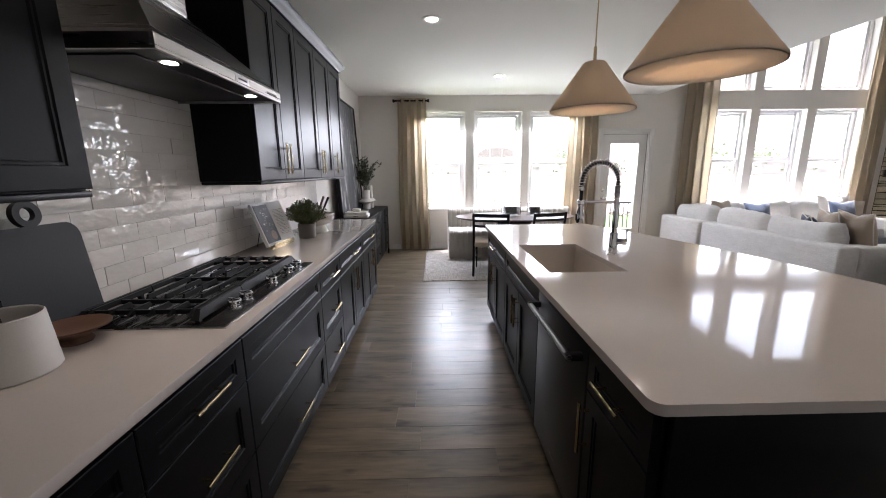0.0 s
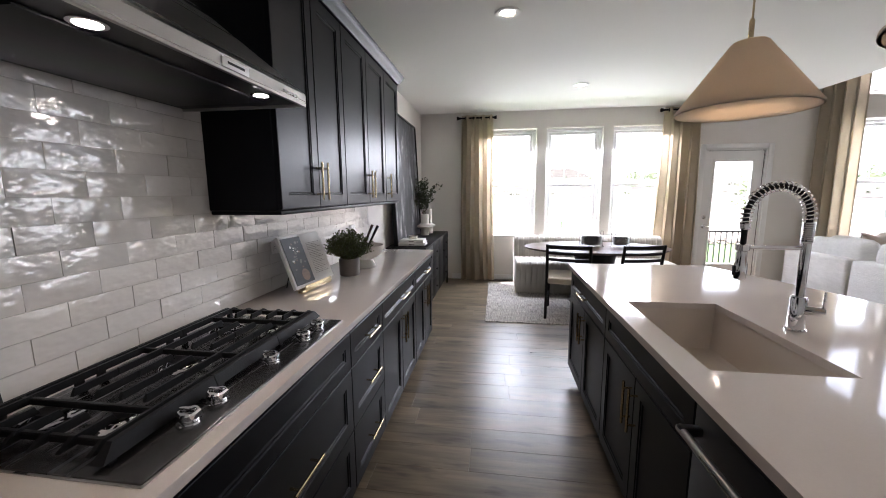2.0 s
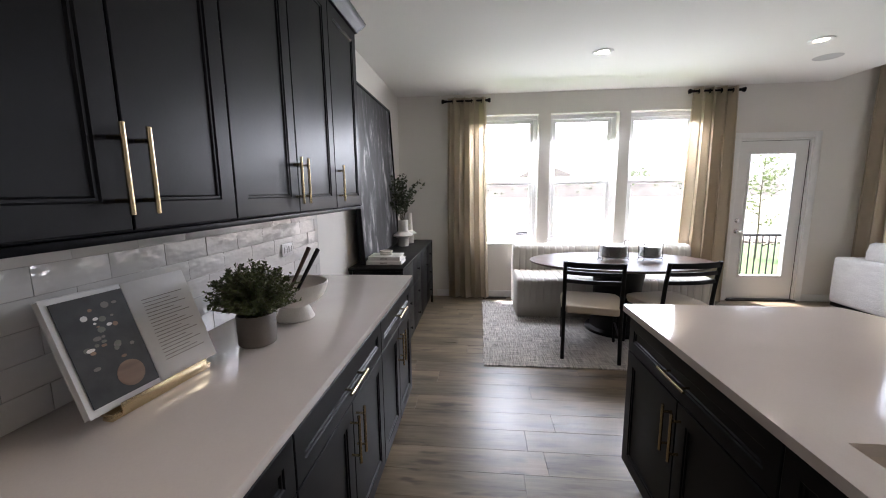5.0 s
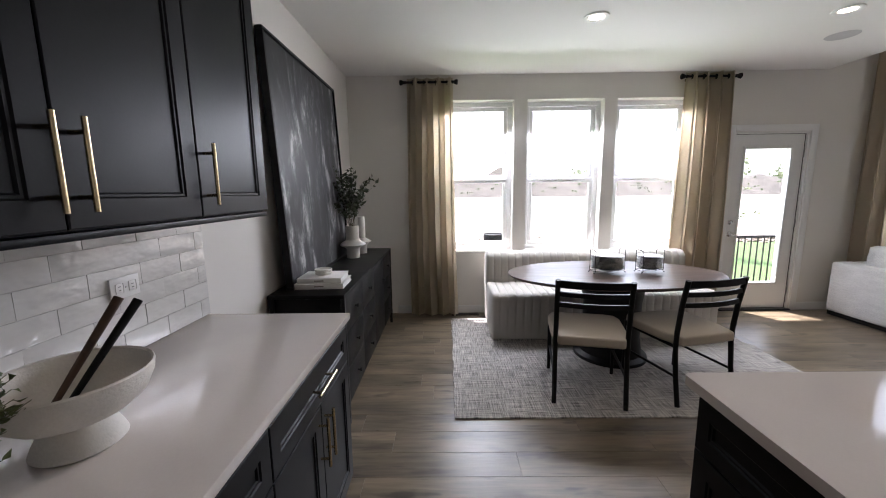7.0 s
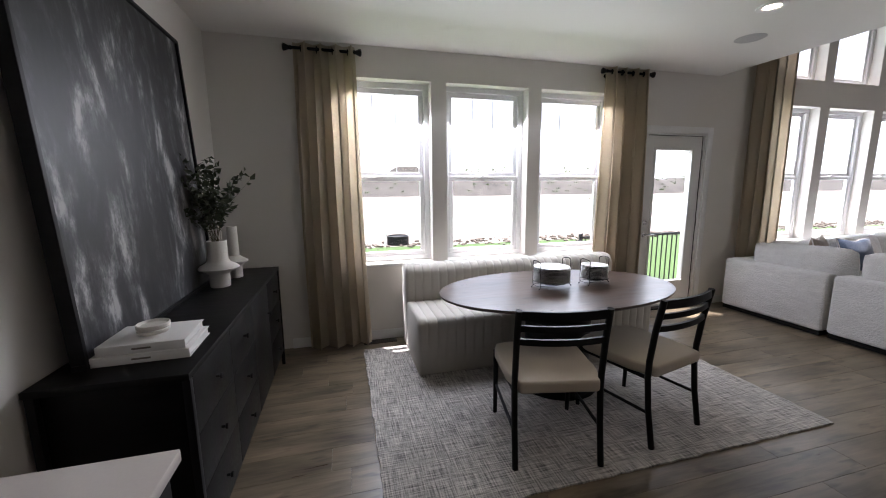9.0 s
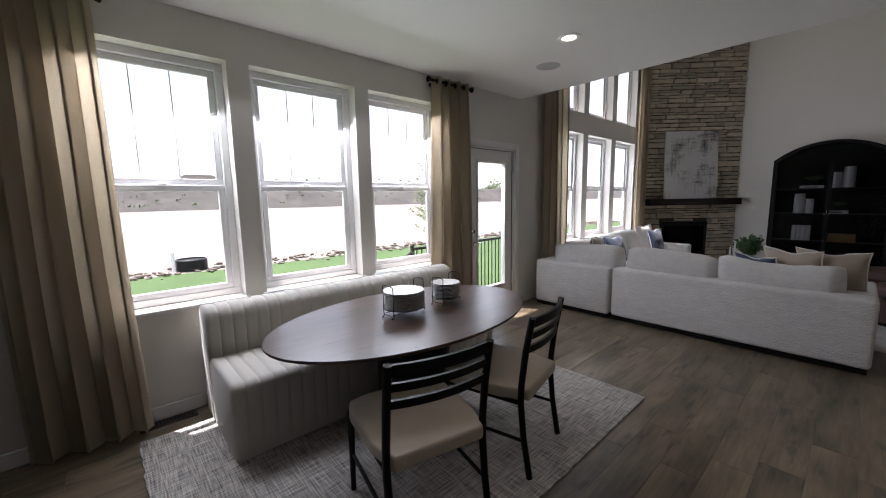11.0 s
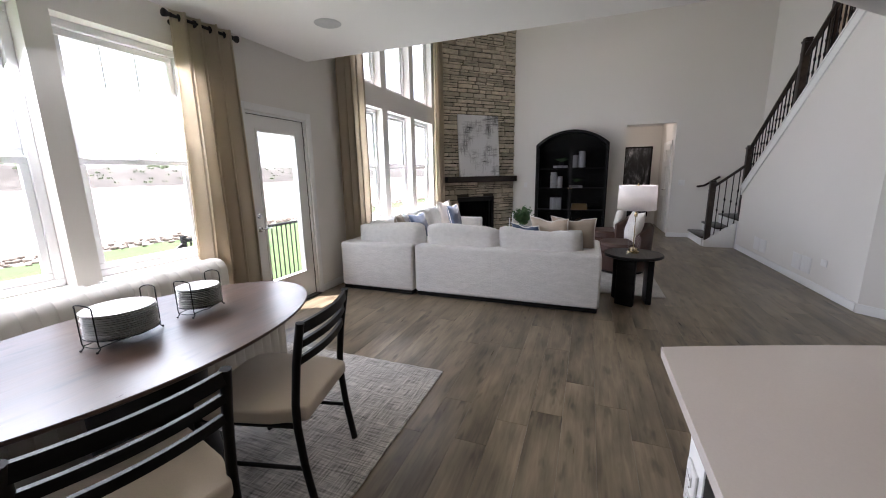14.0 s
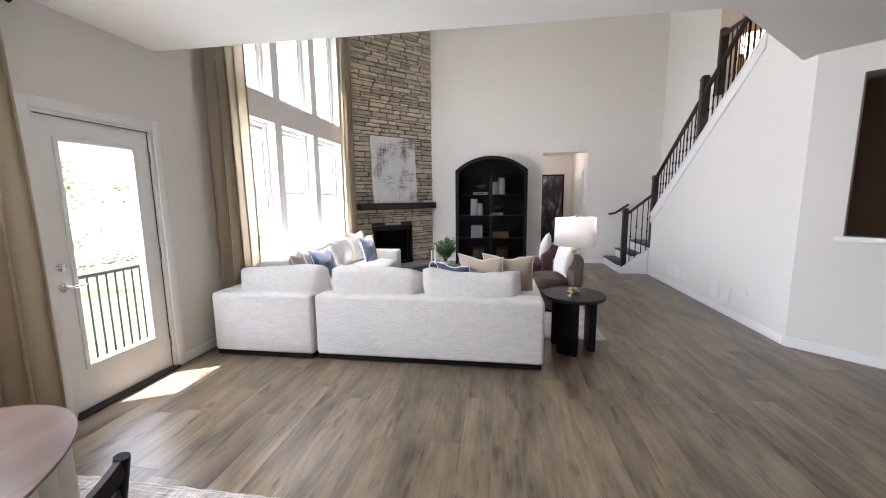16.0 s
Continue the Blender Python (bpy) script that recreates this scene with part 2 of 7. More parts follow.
def cube(x0, x1, y0, y1, z0, z1, bevel=0.0, seg=2):
    return box(bmesh.new(), x0, x1, y0, y1, z0, z1, bevel, seg)


def lathe(profile, n=28, at=(0, 0, 0), bm=None, close=False):
    """Turns a profile of (radius, height) about the upright axis."""
    bm = bm or bmesh.new()
    rings = []
    for r, z in profile:
        rings.append([bm.verts.new((at[0] + r * math.cos(2 * math.pi * i / n), at[1] + r * math.sin(2 * math.pi * i / n), at[2] + z)) for i in range(n)])
    for a, b in zip(rings, rings[1:]):
        for i in range(n):
            bm.faces.new((a[i], a[(i + 1) % n], b[(i + 1) % n], b[i]))
    if profile[0][0] > 1e-4:
        bm.faces.new(rings[0][::-1])
    if profile[-1][0] > 1e-4:
        bm.faces.new(rings[-1])
    bmesh.ops.remove_doubles(bm, verts=bm.verts, dist=1e-5)
    return bm


def tube(points, r, n=8, bm=None, r_end=None):
    """A round bar through the points."""
    bm = bm or bmesh.new()
    pts = [Vector(p) for p in points]
    rings = []
    side = None
    for i, p in enumerate(pts):
        d = (pts[min(i + 1, len(pts) - 1)] - pts[max(i - 1, 0)]).normalized()
        if side is None:
            side = d.orthogonal().normalized()
        side = (side - d * side.dot(d)).normalized()
        up = d.cross(side)
        rad = r if r_end is None else r + (r_end - r) * i / (len(pts) - 1)
        rings.append([bm.verts.new(p + (side * math.cos(2 * math.pi * k / n) + up * math.sin(2 * math.pi * k / n)) * rad) for k in range(n)])
    for a, b in zip(rings, rings[1:]):
        for k in range(n):
            bm.faces.new((a[k], a[(k + 1) % n], b[(k + 1) % n], b[k]))
    bm.faces.new(rings[0][::-1])
    bm.faces.new(rings[-1])
    return bm


def prism(outline, z0, z1, bm=None, bevel=0.0, seg=2):
    """An upright prism over a flat outline of (x, y)."""
    bm = bm or bmesh.new()
    lo = [bm.verts.new((x, y, z0)) for x, y in outline]
    hi = [bm.verts.new((x, y, z1)) for x, y in outline]
    k = len(outline)
    bm.faces.new(lo[::-1])
    top = bm.faces.new(hi)
    for i in range(k):
        bm.faces.new((lo[i], lo[(i + 1) % k], hi[(i + 1) % k], hi[i]))
    if bevel:
        bmesh.ops.bevel(bm, geom=list(top.edges), offset=bevel, segments=seg, affect="EDGES", profile=0.5)
    return bm


def smooth(bm, angle=40):
    """Shades bm smooth but for edges sharper than angle."""
    for f in bm.faces:
        f.smooth = True
    lim = radians(angle)
    for e in bm.edges:
        if len(e.link_faces) == 2 and e.calc_face_angle(0) > lim:
            e.smooth = False
    return bm


def mesh_of(name, bm, mat, angle=40):
    bmesh.ops.recalc_face_normals(bm, faces=bm.faces)
    smooth(bm, angle)
    me = bpy.data.meshes.new(name)
    bm.to_mesh(me)
    bm.free()
    me.materials.append(mat)
    return me


def part(name, bm, mat, parent, label="", angle=40):
    """Links bm as one mesh object under a thing or a part."""
    ob = new(name, mesh_of(name, bm, mat, angle))
    ob.parent = parent
    if label:
        ob["label"] = label
    return ob


def thing(name, label, category, m=None, group="", kind=""):
    ob = new(name)
    ob.empty_display_size = 0.1
    if m is not None:
        ob.matrix_basis = m
    return tagged(ob, label, category, group, kind)


def solid(name, bm, mat, label="", category="", kind="structure", angle=40):
    """A top-level mesh."""
    return tagged(new(name, mesh_of(name, bm, mat, angle)), label, category, "", kind)


def holed(u_cuts, z_cuts, holes, place, thick):
    """A wall with rectangular holes. place(u, z, d) gives a point at depth d (0 face, thick back)."""
    us = sorted(set(u_cuts) | {h[0] for h in holes} | {h[1] for h in holes})
    zs = sorted(set(z_cuts) | {h[2] for h in holes} | {h[3] for h in holes})
    bm = bmesh.new()

    def full(i, j):
        if not (0 <= i < len(us) - 1 and 0 <= j < len(zs) - 1):
            return False
        u, z = (us[i] + us[i + 1]) / 2, (zs[j] + zs[j + 1]) / 2
        return not any(h[0] < u < h[1] and h[2] < z < h[3] for h in holes)

    def quad(*ps):
        bm.faces.new([bm.verts.new(p) for p in ps])

    for i in range(len(us) - 1):
        for j in range(len(zs) - 1):
            if not full(i, j):
                continue
            a, b, c, d = us[i], us[i + 1], zs[j], zs[j + 1]
            for t in (0, thick):
                quad(place(a, c, t), place(b, c, t), place(b, d, t), place(a, d, t))
            if not full(i - 1, j):
                quad(place(a, c, 0), place(a, d, 0), place(a, d, thick), place(a, c, thick))
            if not full(i + 1, j):
                quad(place(b, c, 0), place(b, d, 0), place(b, d, thick), place(b, c, thick))
            if not full(i, j - 1):
                quad(place(a, c, 0), place(b, c, 0), place(b, c, thick), place(a, c, thick))
            if not full(i, j + 1):
                quad(place(a, d, 0), place(b, d, 0), place(b, d, thick), place(a, d, thick))
    bmesh.ops.remove_doubles(bm, verts=bm.verts, dist=1e-5)
    return bm


# ---- the large structure ----
floor = solid("floor", cube(-1.3, 13.2, -1.8, 7.12, -0.2, -0.012), DARKWOOD, "grey-brown wood plank floor running through the open plan", "floor")
DOOR = (3.16, 4.01, 0.0, 2.085)
north_holes = [(a, b, WZ0, WZ1) for a, b in DINE + LIVE] + [(a, b, UZ0, UZ1) for a, b in LIVE] + [DOOR]
solid("wall_north", holed((-1.36, 9.95), (-0.2, H1), north_holes, lambda u, z, d: (u, 7.1 + d, z), 0.2), PAINT, "off-white painted window wall of the dining and living room", "wall")
solid("wall_west", cube(-1.36, -1.21, -1.75, 7.1, -0.2, H0 + 0.3), PAINT, "off-white painted kitchen wall behind the range", "wall")
solid("wall_south", cube(-1.36, 2.3, -1.75, -1.6, -0.2, H0 + 0.3), PAINT, "off-white painted wall closing the kitchen", "wall")
solid("wall_east", holed((0.7, 7.1), (-0.2, H1), [(2.32, 3.27, -0.02, 2.43)], lambda u, z, d: (9.8 + d, u, z), 0.13), PAINT, "tall off-white living room wall with a passage opening", "wall")
S2 = math.sqrt(0.5)


def diagonal(u, z, d):
    """Along the slanting wall from its corner by the stairs; d goes away from the kitchen."""
    return (5.155 - u * S2 + d * S2, 1.36 - u * S2 - d * S2, z)


solid("wall_diagonal", holed((-0.0424, 4.2), (-0.2, H0 + 0.3), [(0.262, 1.75, 1.12, 2.51)], diagonal, 0.13), PAINT, "off-white slanting wall with a cased pass-through opening", "wall")
part("window_sill", box(bmesh.new(), -1.80, -0.21, -0.025, 0.15, 1.075, 1.12, 0.005), TRIM, tagged(new("pass_through_ledge"), "white painted ledge of the pass-through opening", "sill", "", "structure"))
bpy.data.objects["pass_through_ledge"].matrix_basis = Matrix.Translation((5.155, 1.36, 0)) @ pose(0, 0, 0, 0, 0, 225) @ pose(0, 0, 0) @ Matrix.Diagonal((-1, 1, 1, 1))
# stair wall with a raking top
SL = 0.75


def rake(x):
    return 1.08 + (8.74 - x) * SL


bm = bmesh.new()
outline = [(8.64, -0.2), (5.185, -0.2), (5.185, 3.04), (5.9, rake(5.9)), (8.64, rake(8.64))]
fr_ = [bm.verts.new((x, 1.39, z)) for x, z in outline]
bk_ = [bm.verts.new((x, 1.27, z)) for x, z in outline]
bm.faces.new(fr_)
bm.faces.new(bk_[::-1])
for i in range(5):
    bm.faces.new((fr_[i], fr_[(i + 1) % 5], bk_[(i + 1) % 5], bk_[i]))
solid("wall_stair", bm, PAINT, "off-white wall under the open side of the stairs", "wall")
bm = bmesh.new()
for x0, x1, dz in ((8.70, 5.9, 0.0),):
    pts = [(x0, rake(x0) - 0.0), (x1, rake(x1)), (x1, rake(x1) + 0.03), (x0, rake(x0) + 0.03)]
    f_ = [bm.verts.new((x, 1.415, z)) for x, z in pts]
    g_ = [bm.verts.new((x, 1.245, z)) for x, z in pts]
    bm.faces.new(f_)
    bm.faces.new(g_[::-1])
    for i in range(4):
        bm.faces.new((f_[i], f_[(i + 1) % 4], g_[(i + 1) % 4], g_[i]))
solid("trim_stair_cap", bm, TRIM, "white painted cap on the raking stair wall", "trim")
bm = bmesh.new()
pts = [(8.66, rake(8.66) - 0.16), (5.9, rake(5.9) - 0.16), (5.9, rake(5.9) - 0.003), (8.66, rake(8.66) - 0.003)]
f_ = [bm.verts.new((x, 1.409, z)) for x, z in pts]
g_ = [bm.verts.new((x, 1.393, z)) for x, z in pts]
bm.faces.new(f_)
bm.faces.new(g_[::-1])
for i in range(4):
    bm.faces.new((f_[i], f_[(i + 1) % 4], g_[(i + 1) % 4], g_[i]))
solid("trim_stair_skirt", bm, TRIM, "white painted skirt board along the stair slope", "trim")
solid("wall_stairwell", cube(7.93, 11.15, 0.55, 0.85, -0.2, H1), PAINT, "off-white wall at the back of the stairwell", "wall")
# Even brown for the upper hall, darker than the other walls.
HALL_BROWN = material("hall_brown", (0.52, 0.40, 0.31), 0.8, var=0.03, bump=0.02)
solid("wall_upper_hall", cube(4.0, 11.15, -1.75, -1.6, 2.9, H1), HALL_BROWN, "brown wall of the upper hall", "wall")
solid("wall_upper_side", cube(11.0, 11.15, -1.6, 0.55, 2.9, H1), HALL_BROWN, "brown side wall of the upper hall", "wall")
solid("upper_floor", cube(5.35, 11.0, -1.6, 0.545, 2.76, 3.04), TRIM, "upper hall floor beside the stairs", "floor")
ceil_outline = [(-1.36, -1.75), (4.9, -1.75), (5.33, 1.36), (5.33, 1.42), (4.12, 2.67), (4.12, 7.1), (-1.36, 7.1)]
solid("ceiling", prism(ceil_outline, H0, H0 + 0.3), CEIL, "flat white kitchen and dining ceiling", "ceiling")
solid("ceiling_living", cube(4.0, 11.15, -1.75, 7.3, H1, H1 + 0.1), CEIL, "high white living room ceiling", "ceiling")
solid("wall_loft", cube(4.0, 4.12, -1.6, 7.1, H0 + 0.3, H1), PAINT, "off-white upper wall above the kitchen edge", "wall")
# hall behind the passage opening
solid("wall_hall_left", cube(9.93, 13.2, 3.28, 3.4, -0.2, 2.8), PAINT, "off-white passage wall", "wall")
solid("wall_hall_right", cube(9.93, 13.2, 2.12, 2.25, -0.2, 2.8), PAINT, "off-white passage wall with a door", "wall")
solid("wall_hall_end", cube(12.0, 12.2, 2.25, 3.27, -0.2, 2.8), PAINT, "off-white end wall of the passage", "wall")
solid("ceiling_hall", cube(9.93, 13.2, 1.72, 3.4, 2.6, 2.8), CEIL, "white passage ceiling", "ceiling")
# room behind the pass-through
# One even tan, darker than the kitchen walls.
BEIGE = material("study_tan", (0.36, 0.26, 0.19), 0.8, var=0.04, bump=0.02)
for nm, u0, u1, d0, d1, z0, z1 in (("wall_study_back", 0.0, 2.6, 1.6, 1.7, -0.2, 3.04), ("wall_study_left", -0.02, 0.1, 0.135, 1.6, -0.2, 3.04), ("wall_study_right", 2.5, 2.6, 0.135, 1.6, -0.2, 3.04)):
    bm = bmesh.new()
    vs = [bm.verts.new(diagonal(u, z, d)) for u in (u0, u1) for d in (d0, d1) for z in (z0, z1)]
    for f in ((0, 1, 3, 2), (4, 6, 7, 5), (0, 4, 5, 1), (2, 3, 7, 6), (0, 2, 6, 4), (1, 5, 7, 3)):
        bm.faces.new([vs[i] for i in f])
    solid(nm, bm, BEIGE, "tan wall of the room behind the pass-through", "wall")

# ---- windows and doors ----


def window(name, x0, x1, z0, z1, sash, label):
    """A white vinyl window in the north wall, set back in its opening."""
    w = tagged(new(name), label, "window", "", "structure")
    y0, y1 = 7.215, 7.285
    fr = bmesh.new()
    t = 0.052
    for a, b, c, d in ((x0 + 0.001, x1 - 0.001, z0 + 0.001, z0 + t), (x0 + 0.001, x1 - 0.001, z1 - t, z1 - 0.001), (x0 + 0.001, x0 + t, z0 + t, z1 - t), (x1 - t, x1 - 0.001, z0 + t, z1 - t)):
        box(fr, a, b, y0, y1, c, d, 0.004, 1)
    part("window_frame", fr, VINYL, w)
    zm = z0 + (z1 - z0) * 0.49
    zones = [("lower_sash", z0 + t, zm, 0.012), ("upper_sash", zm, z1 - t, -0.012)] if sash else [("sash", z0 + t, z1 - t, 0.0)]
    for nm, a, b, off in zones:
        s = bmesh.new()
        r = 0.044
        ya, yb = 7.235 - off, 7.262 - off
        xa, xb = x0 + t + 0.001, x1 - t - 0.001
        for e, f, g, h in ((xa, xb, a, a + r), (xa, xb, b - r, b), (xa, xa + r, a + r, b - r), (xb - r, xb, a + r, b - r)):
            box(s, e, f, ya, yb, g, h, 0.004, 1)
        so = part(nm, s, VINYL, w)
        pane = part("pane", cube(xa + r, xb - r, 7.247 - off, 7.251 - off, a + r, b - r), PANE, so)
        pane.visible_shadow = False
        if nm != "lower_sash":
            for k in (1, 2):
                xm = xa + r + (xb - xa - 2 * r) * k / 3
                part("muntin", cube(xm - 0.004, xm + 0.004, 7.252 - off, 7.258 - off, a + r, b - r), VINYL, so)
    if sash:
        part("sash_lock", cube((x0 + x1) / 2 - 0.025, (x0 + x1) / 2 + 0.025, 7.21, 7.232, zm - 0.004, zm + 0.012, 0.004), VINYL, w)
    return w


n_win = 0
for a, b in DINE:
    n_win += 1
    window(f"window_{n_win}", a, b, WZ0, WZ1, True, "white double-hung window with divided upper sash above the bench")
for a, b in LIVE:
    n_win += 1
    window(f"window_{n_win}", a, b, WZ0, WZ1, True, "white double-hung window behind the sofa")
for a, b in LIVE:
    n_win += 1
    window(f"window_{n_win}", a, b, UZ0, UZ1, False, "white fixed upper window of the tall living room")
for i, (a, b) in enumerate(DINE + LIVE):
    solid(f"window_sill_{i + 1}", cube(a - 0.03, b + 0.03, 7.072, 7.213, WZ0 - 0.026, WZ0 - 0.001, 0.005), TRIM, "white painted window sill", "sill")


def bar_pull(length, vertical, mat=None):
    """A round bar pull on two posts; it lies along x (or z) and stands off towards -y."""
    bm = bmesh.new()
    h = length / 2
    a = (0, 0, 1) if vertical else (1, 0, 0)
    tube([(-a[0] * h, -0.034, -a[2] * h), (a[0] * h, -0.034, a[2] * h)], 0.0058, 10, bm)
    for s in (-1, 1):
        c = s * (h - 0.03)
        tube([(a[0] * c, 0, a[2] * c), (a[0] * c, -0.034, a[2] * c)], 0.0048, 8, bm)
    return bm


def hinge(parent, x, y, z):
    part("hinge", tube([(x, y, z - 0.05), (x, y, z + 0.05)], 0.008, 10), GUNMETAL, parent, "dark metal hinge")


# patio door
d = tagged(new("door_1"), "white patio door with one large glass pane, closed", "door", "", "structure")
X0, X1, Z1 = 3.185, 3.986, 2.06
leaf = bmesh.new()
for a, b, c, e in ((X0, 3.312, 0.02, Z1), (3.855, X1, 0.02, Z1), (3.312, 3.855, 0.02, 0.32), (3.312, 3.855, 1.915, Z1)):
    box(leaf, a, b, 7.135, 7.18, c, e)
lo = part("leaf", leaf, TRIM, d)
bead = bmesh.new()
for a, b, c, e in ((3.297, 3.327, 0.305, 1.93), (3.84, 3.87, 0.305, 1.93), (3.327, 3.84, 0.305, 0.335), (3.327, 3.84, 1.9, 1.93)):
    box(bead, a, b, 7.124, 7.19, c, e, 0.005)
part("glazing_bead", bead, TRIM, lo)
g = part("pane", cube(3.326, 3.841, 7.155, 7.161, 0.334, 1.901), PANE, lo)
g.visible_shadow = False
part("deadbolt", lathe([(0, 0), (0.03, 0), (0.028, 0.012), (0.012, 0.016), (0.012, 0.03), (0, 0.03)], 20), CHROME, lo).matrix_basis = pose(3.235, 7.135, 1.06, 90)
kn = bmesh.new()
lathe([(0, 0), (0.032, 0), (0.03, 0.01), (0.012, 0.014), (0.011, 0.04), (0, 0.04)], 20, bm=kn)
part("lever_rose", kn, CHROME, lo).matrix_basis = pose(3.235, 7.135, 0.92, 90)
part("lever", tube([(3.235, 7.098, 0.92), (3.26, 7.092, 0.92), (3.35, 7.092, 0.922)], 0.009, 10, r_end=0.007), CHROME, lo)
for z in (0.25, 1.05, 1.85):
    hinge(d, 3.992, 7.126, z)
case = bmesh.new()
for a, b, c, e in ((3.085, 3.158, 0, 2.16), (4.012, 4.085, 0, 2.16), (3.158, 4.012, 2.087, 2.16)):
    box(case, a, b, 7.083, 7.0995, c, e, 0.004)
solid("trim_door", case, TRIM, "white painted casing round the patio door", "trim")
jamb = bmesh.new()
for a, b, c, e in ((3.161, 3.182, 0.0, 2.084), (3.989, 4.009, 0.0, 2.084), (3.182, 3.989, 2.064, 2.084)):
    box(jamb, a, b, 7.1, 7.29, c, e)
part("jamb", jamb, TRIM, d)
seal = bmesh.new()
for a, b, c, e in ((3.1822, 3.1848, 0.02, 2.063), (3.9862, 3.9888, 0.02, 2.063), (3.185, 3.986, 2.0605, 2.0635)):
    box(seal, a, b, 7.128, 7.178, c, e)
part("weatherstrip", seal, BLACK, d, "dark weatherstrip round the leaf")
part("threshold", cube(3.16, 4.01, 7.06, 7.3, 0.0, 0.018, 0.004), BLACK_STEEL, d, "dark bronze threshold")

# baseboards
bb = bmesh.new()


def base_run(x0, x1, y0, y1):
    box(bb, x0, x1, y0, y1, 0.0, 0.095, 0.004, 1)


base_run(-0.70, 3.084, 7.086, 7.0995)
base_run(4.086, 8.42, 7.086, 7.0995)
base_run(-1.2095, -1.196, 4.36, 7.08)
base_run(9.786, 9.7995, 3.272, 5.75)
base_run(9.786, 9.7995, 1.88, 2.318)
base_run(5.20, 8.63, 1.3905, 1.404)
solid("baseboard", bb, TRIM, "white painted baseboard along the walls", "baseboard")
bb = bmesh.new()
pts = [(-0.042, 0.0), (4.0, 0.0), (4.0, -0.014), (-0.048, -0.014)]
lo_, hi_ = [bb.verts.new(diagonal(u, 0, dd - 0.0005)) for u, dd in pts], [bb.verts.new(diagonal(u, 0.095, dd - 0.0005)) for u, dd in pts]
bb.faces.new(lo_)
bb.faces.new(hi_[::-1])
for i in range(4):
    bb.faces.new((lo_[i], lo_[(i + 1) % 4], hi_[(i + 1) % 4], hi_[i]))
solid("baseboard_diagonal", bb, TRIM, "white painted baseboard on the slanting wall", "baseboard")

# ---- kitchen cabinets ----


def front(w, h, stile=0.058, thick=0.02):
    """A cabinet front with a raised frame and a recessed panel; its face looks to -y."""
    bm = cube(-w / 2, w / 2, -thick, 0, 0, h)
    face = min(bm.faces, key=lambda f: f.calc_center_median().y)
    bmesh.ops.inset_region(bm, faces=[face], thickness=0.003, depth=0.002, use_even_offset=True)
    s = min(stile, h * 0.3, w * 0.3)
    bmesh.ops.inset_region(bm, faces=[face], thickness=s, depth=0, use_even_offset=True)
    bmesh.ops.inset_region(bm, faces=[face], thickness=0.004, depth=-0.004, use_even_offset=True)
    bmesh.ops.inset_region(bm, faces=[face], thickness=0.006, depth=0, use_even_offset=True)
    bmesh.ops.inset_region(bm, faces=[face], thickness=0.004, depth=-0.005, use_even_offset=True)
    return bm


def unit(name, label, w, depth, z0, z1, fronts, m, group, toe=True, end=None):
    """A cabinet: body, toe kick, drawers and doors with their pulls. Local -y is the front."""
    c = thing(name, label, "cabinet", m, group)
    part("body", cube(-w / 2 + 0.0008, w / 2 - 0.0008, 0, depth, z0, z1, 0.002, 1), CAB, c)
    if toe:
        part("toe_kick", cube(-w / 2 + 0.001, w / 2 - 0.001, 0.07, 0.085, 0.0, z0 - 0.0005), CAB, c)
    for kind, a, b, lo, hi, pull in fronts:
        f = part(kind, front(b - a - 0.004, hi - lo - 0.004), CAB, c, "", 25)
        f.matrix_basis = pose((a + b) / 2, 0, lo + 0.002)
        L = 0.19 if kind == "drawer" and b - a > 0.55 else 0.165
        if pull == "h":
            part("handle", bar_pull(L, False), BRASS, f, "champagne brass bar pull").matrix_basis = pose(0, -0.022, (hi - lo) / 2)
        elif pull:
            s = 1 if "r" in pull else -1
            zz = (hi - lo) - 0.13 if "t" in pull else 0.13
            part("handle", bar_pull(0.19, True), BRASS, f, "champagne brass bar pull").matrix_basis = pose(s * ((b - a) / 2 - 0.032), -0.022, zz)
    return c


def west(y0, y1, x):
    return pose(x, (y0 + y1) / 2, 0, 0, 0, 90)


def drawers(w, rows):
    return [("drawer", -w / 2, w / 2, a, b, p) for a, b, p in rows]


def doors_below(w, pull=True):
    return [("drawer", -w / 2, w / 2, 0.70, 0.865, "h"), ("door", -w / 2, 0, 0.11, 0.70, "rt"), ("door", 0, w / 2, 0.11, 0.70, "lt")]


RUN = "base cabinets along the kitchen wall"
FX = -0.59
three = ((0.70, 0.865, "h"), (0.41, 0.70, "h"), (0.11, 0.41, "h"))
for y0, y1, lay, lab in (
    (-0.95, -0.05, "doors", "charcoal base cabinet with drawer and two doors"),
    (-0.05, 0.43, "three", "charcoal three-drawer base cabinet"),
    (0.43, 0.89, "three", "charcoal three-drawer base cabinet"),
    (0.89, 1.37, "three", "charcoal three-drawer base cabinet beside the cooktop"),
    (1.37, 2.27, "cook", "wide charcoal drawer cabinet under the cooktop"),
    (2.27, 2.73, "three", "narrow charcoal three-drawer base cabinet"),
    (2.73, 3.58, "doors", "charcoal base cabinet with drawer and two doors"),
    (3.58, 4.33, "doors", "charcoal end base cabinet with drawer and two doors"),
):
    w = y1 - y0
    lay_f = doors_below(w) if lay == "doors" else drawers(w, three if lay == "three" else ((0.70, 0.865, None), (0.41, 0.70, "h"), (0.11, 0.41, "h")))
    unit("base_cabinet", lab, w, 0.605, 0.105, 0.884, lay_f, west(y0, y1, FX), RUN)
part("slab", cube(-1.2085, -0.552, -1.0, 4.352, 0.885, 0.915, 0.004), QUARTZ, thing("countertop", "long white quartz countertop on the wall cabinets", "countertop"))

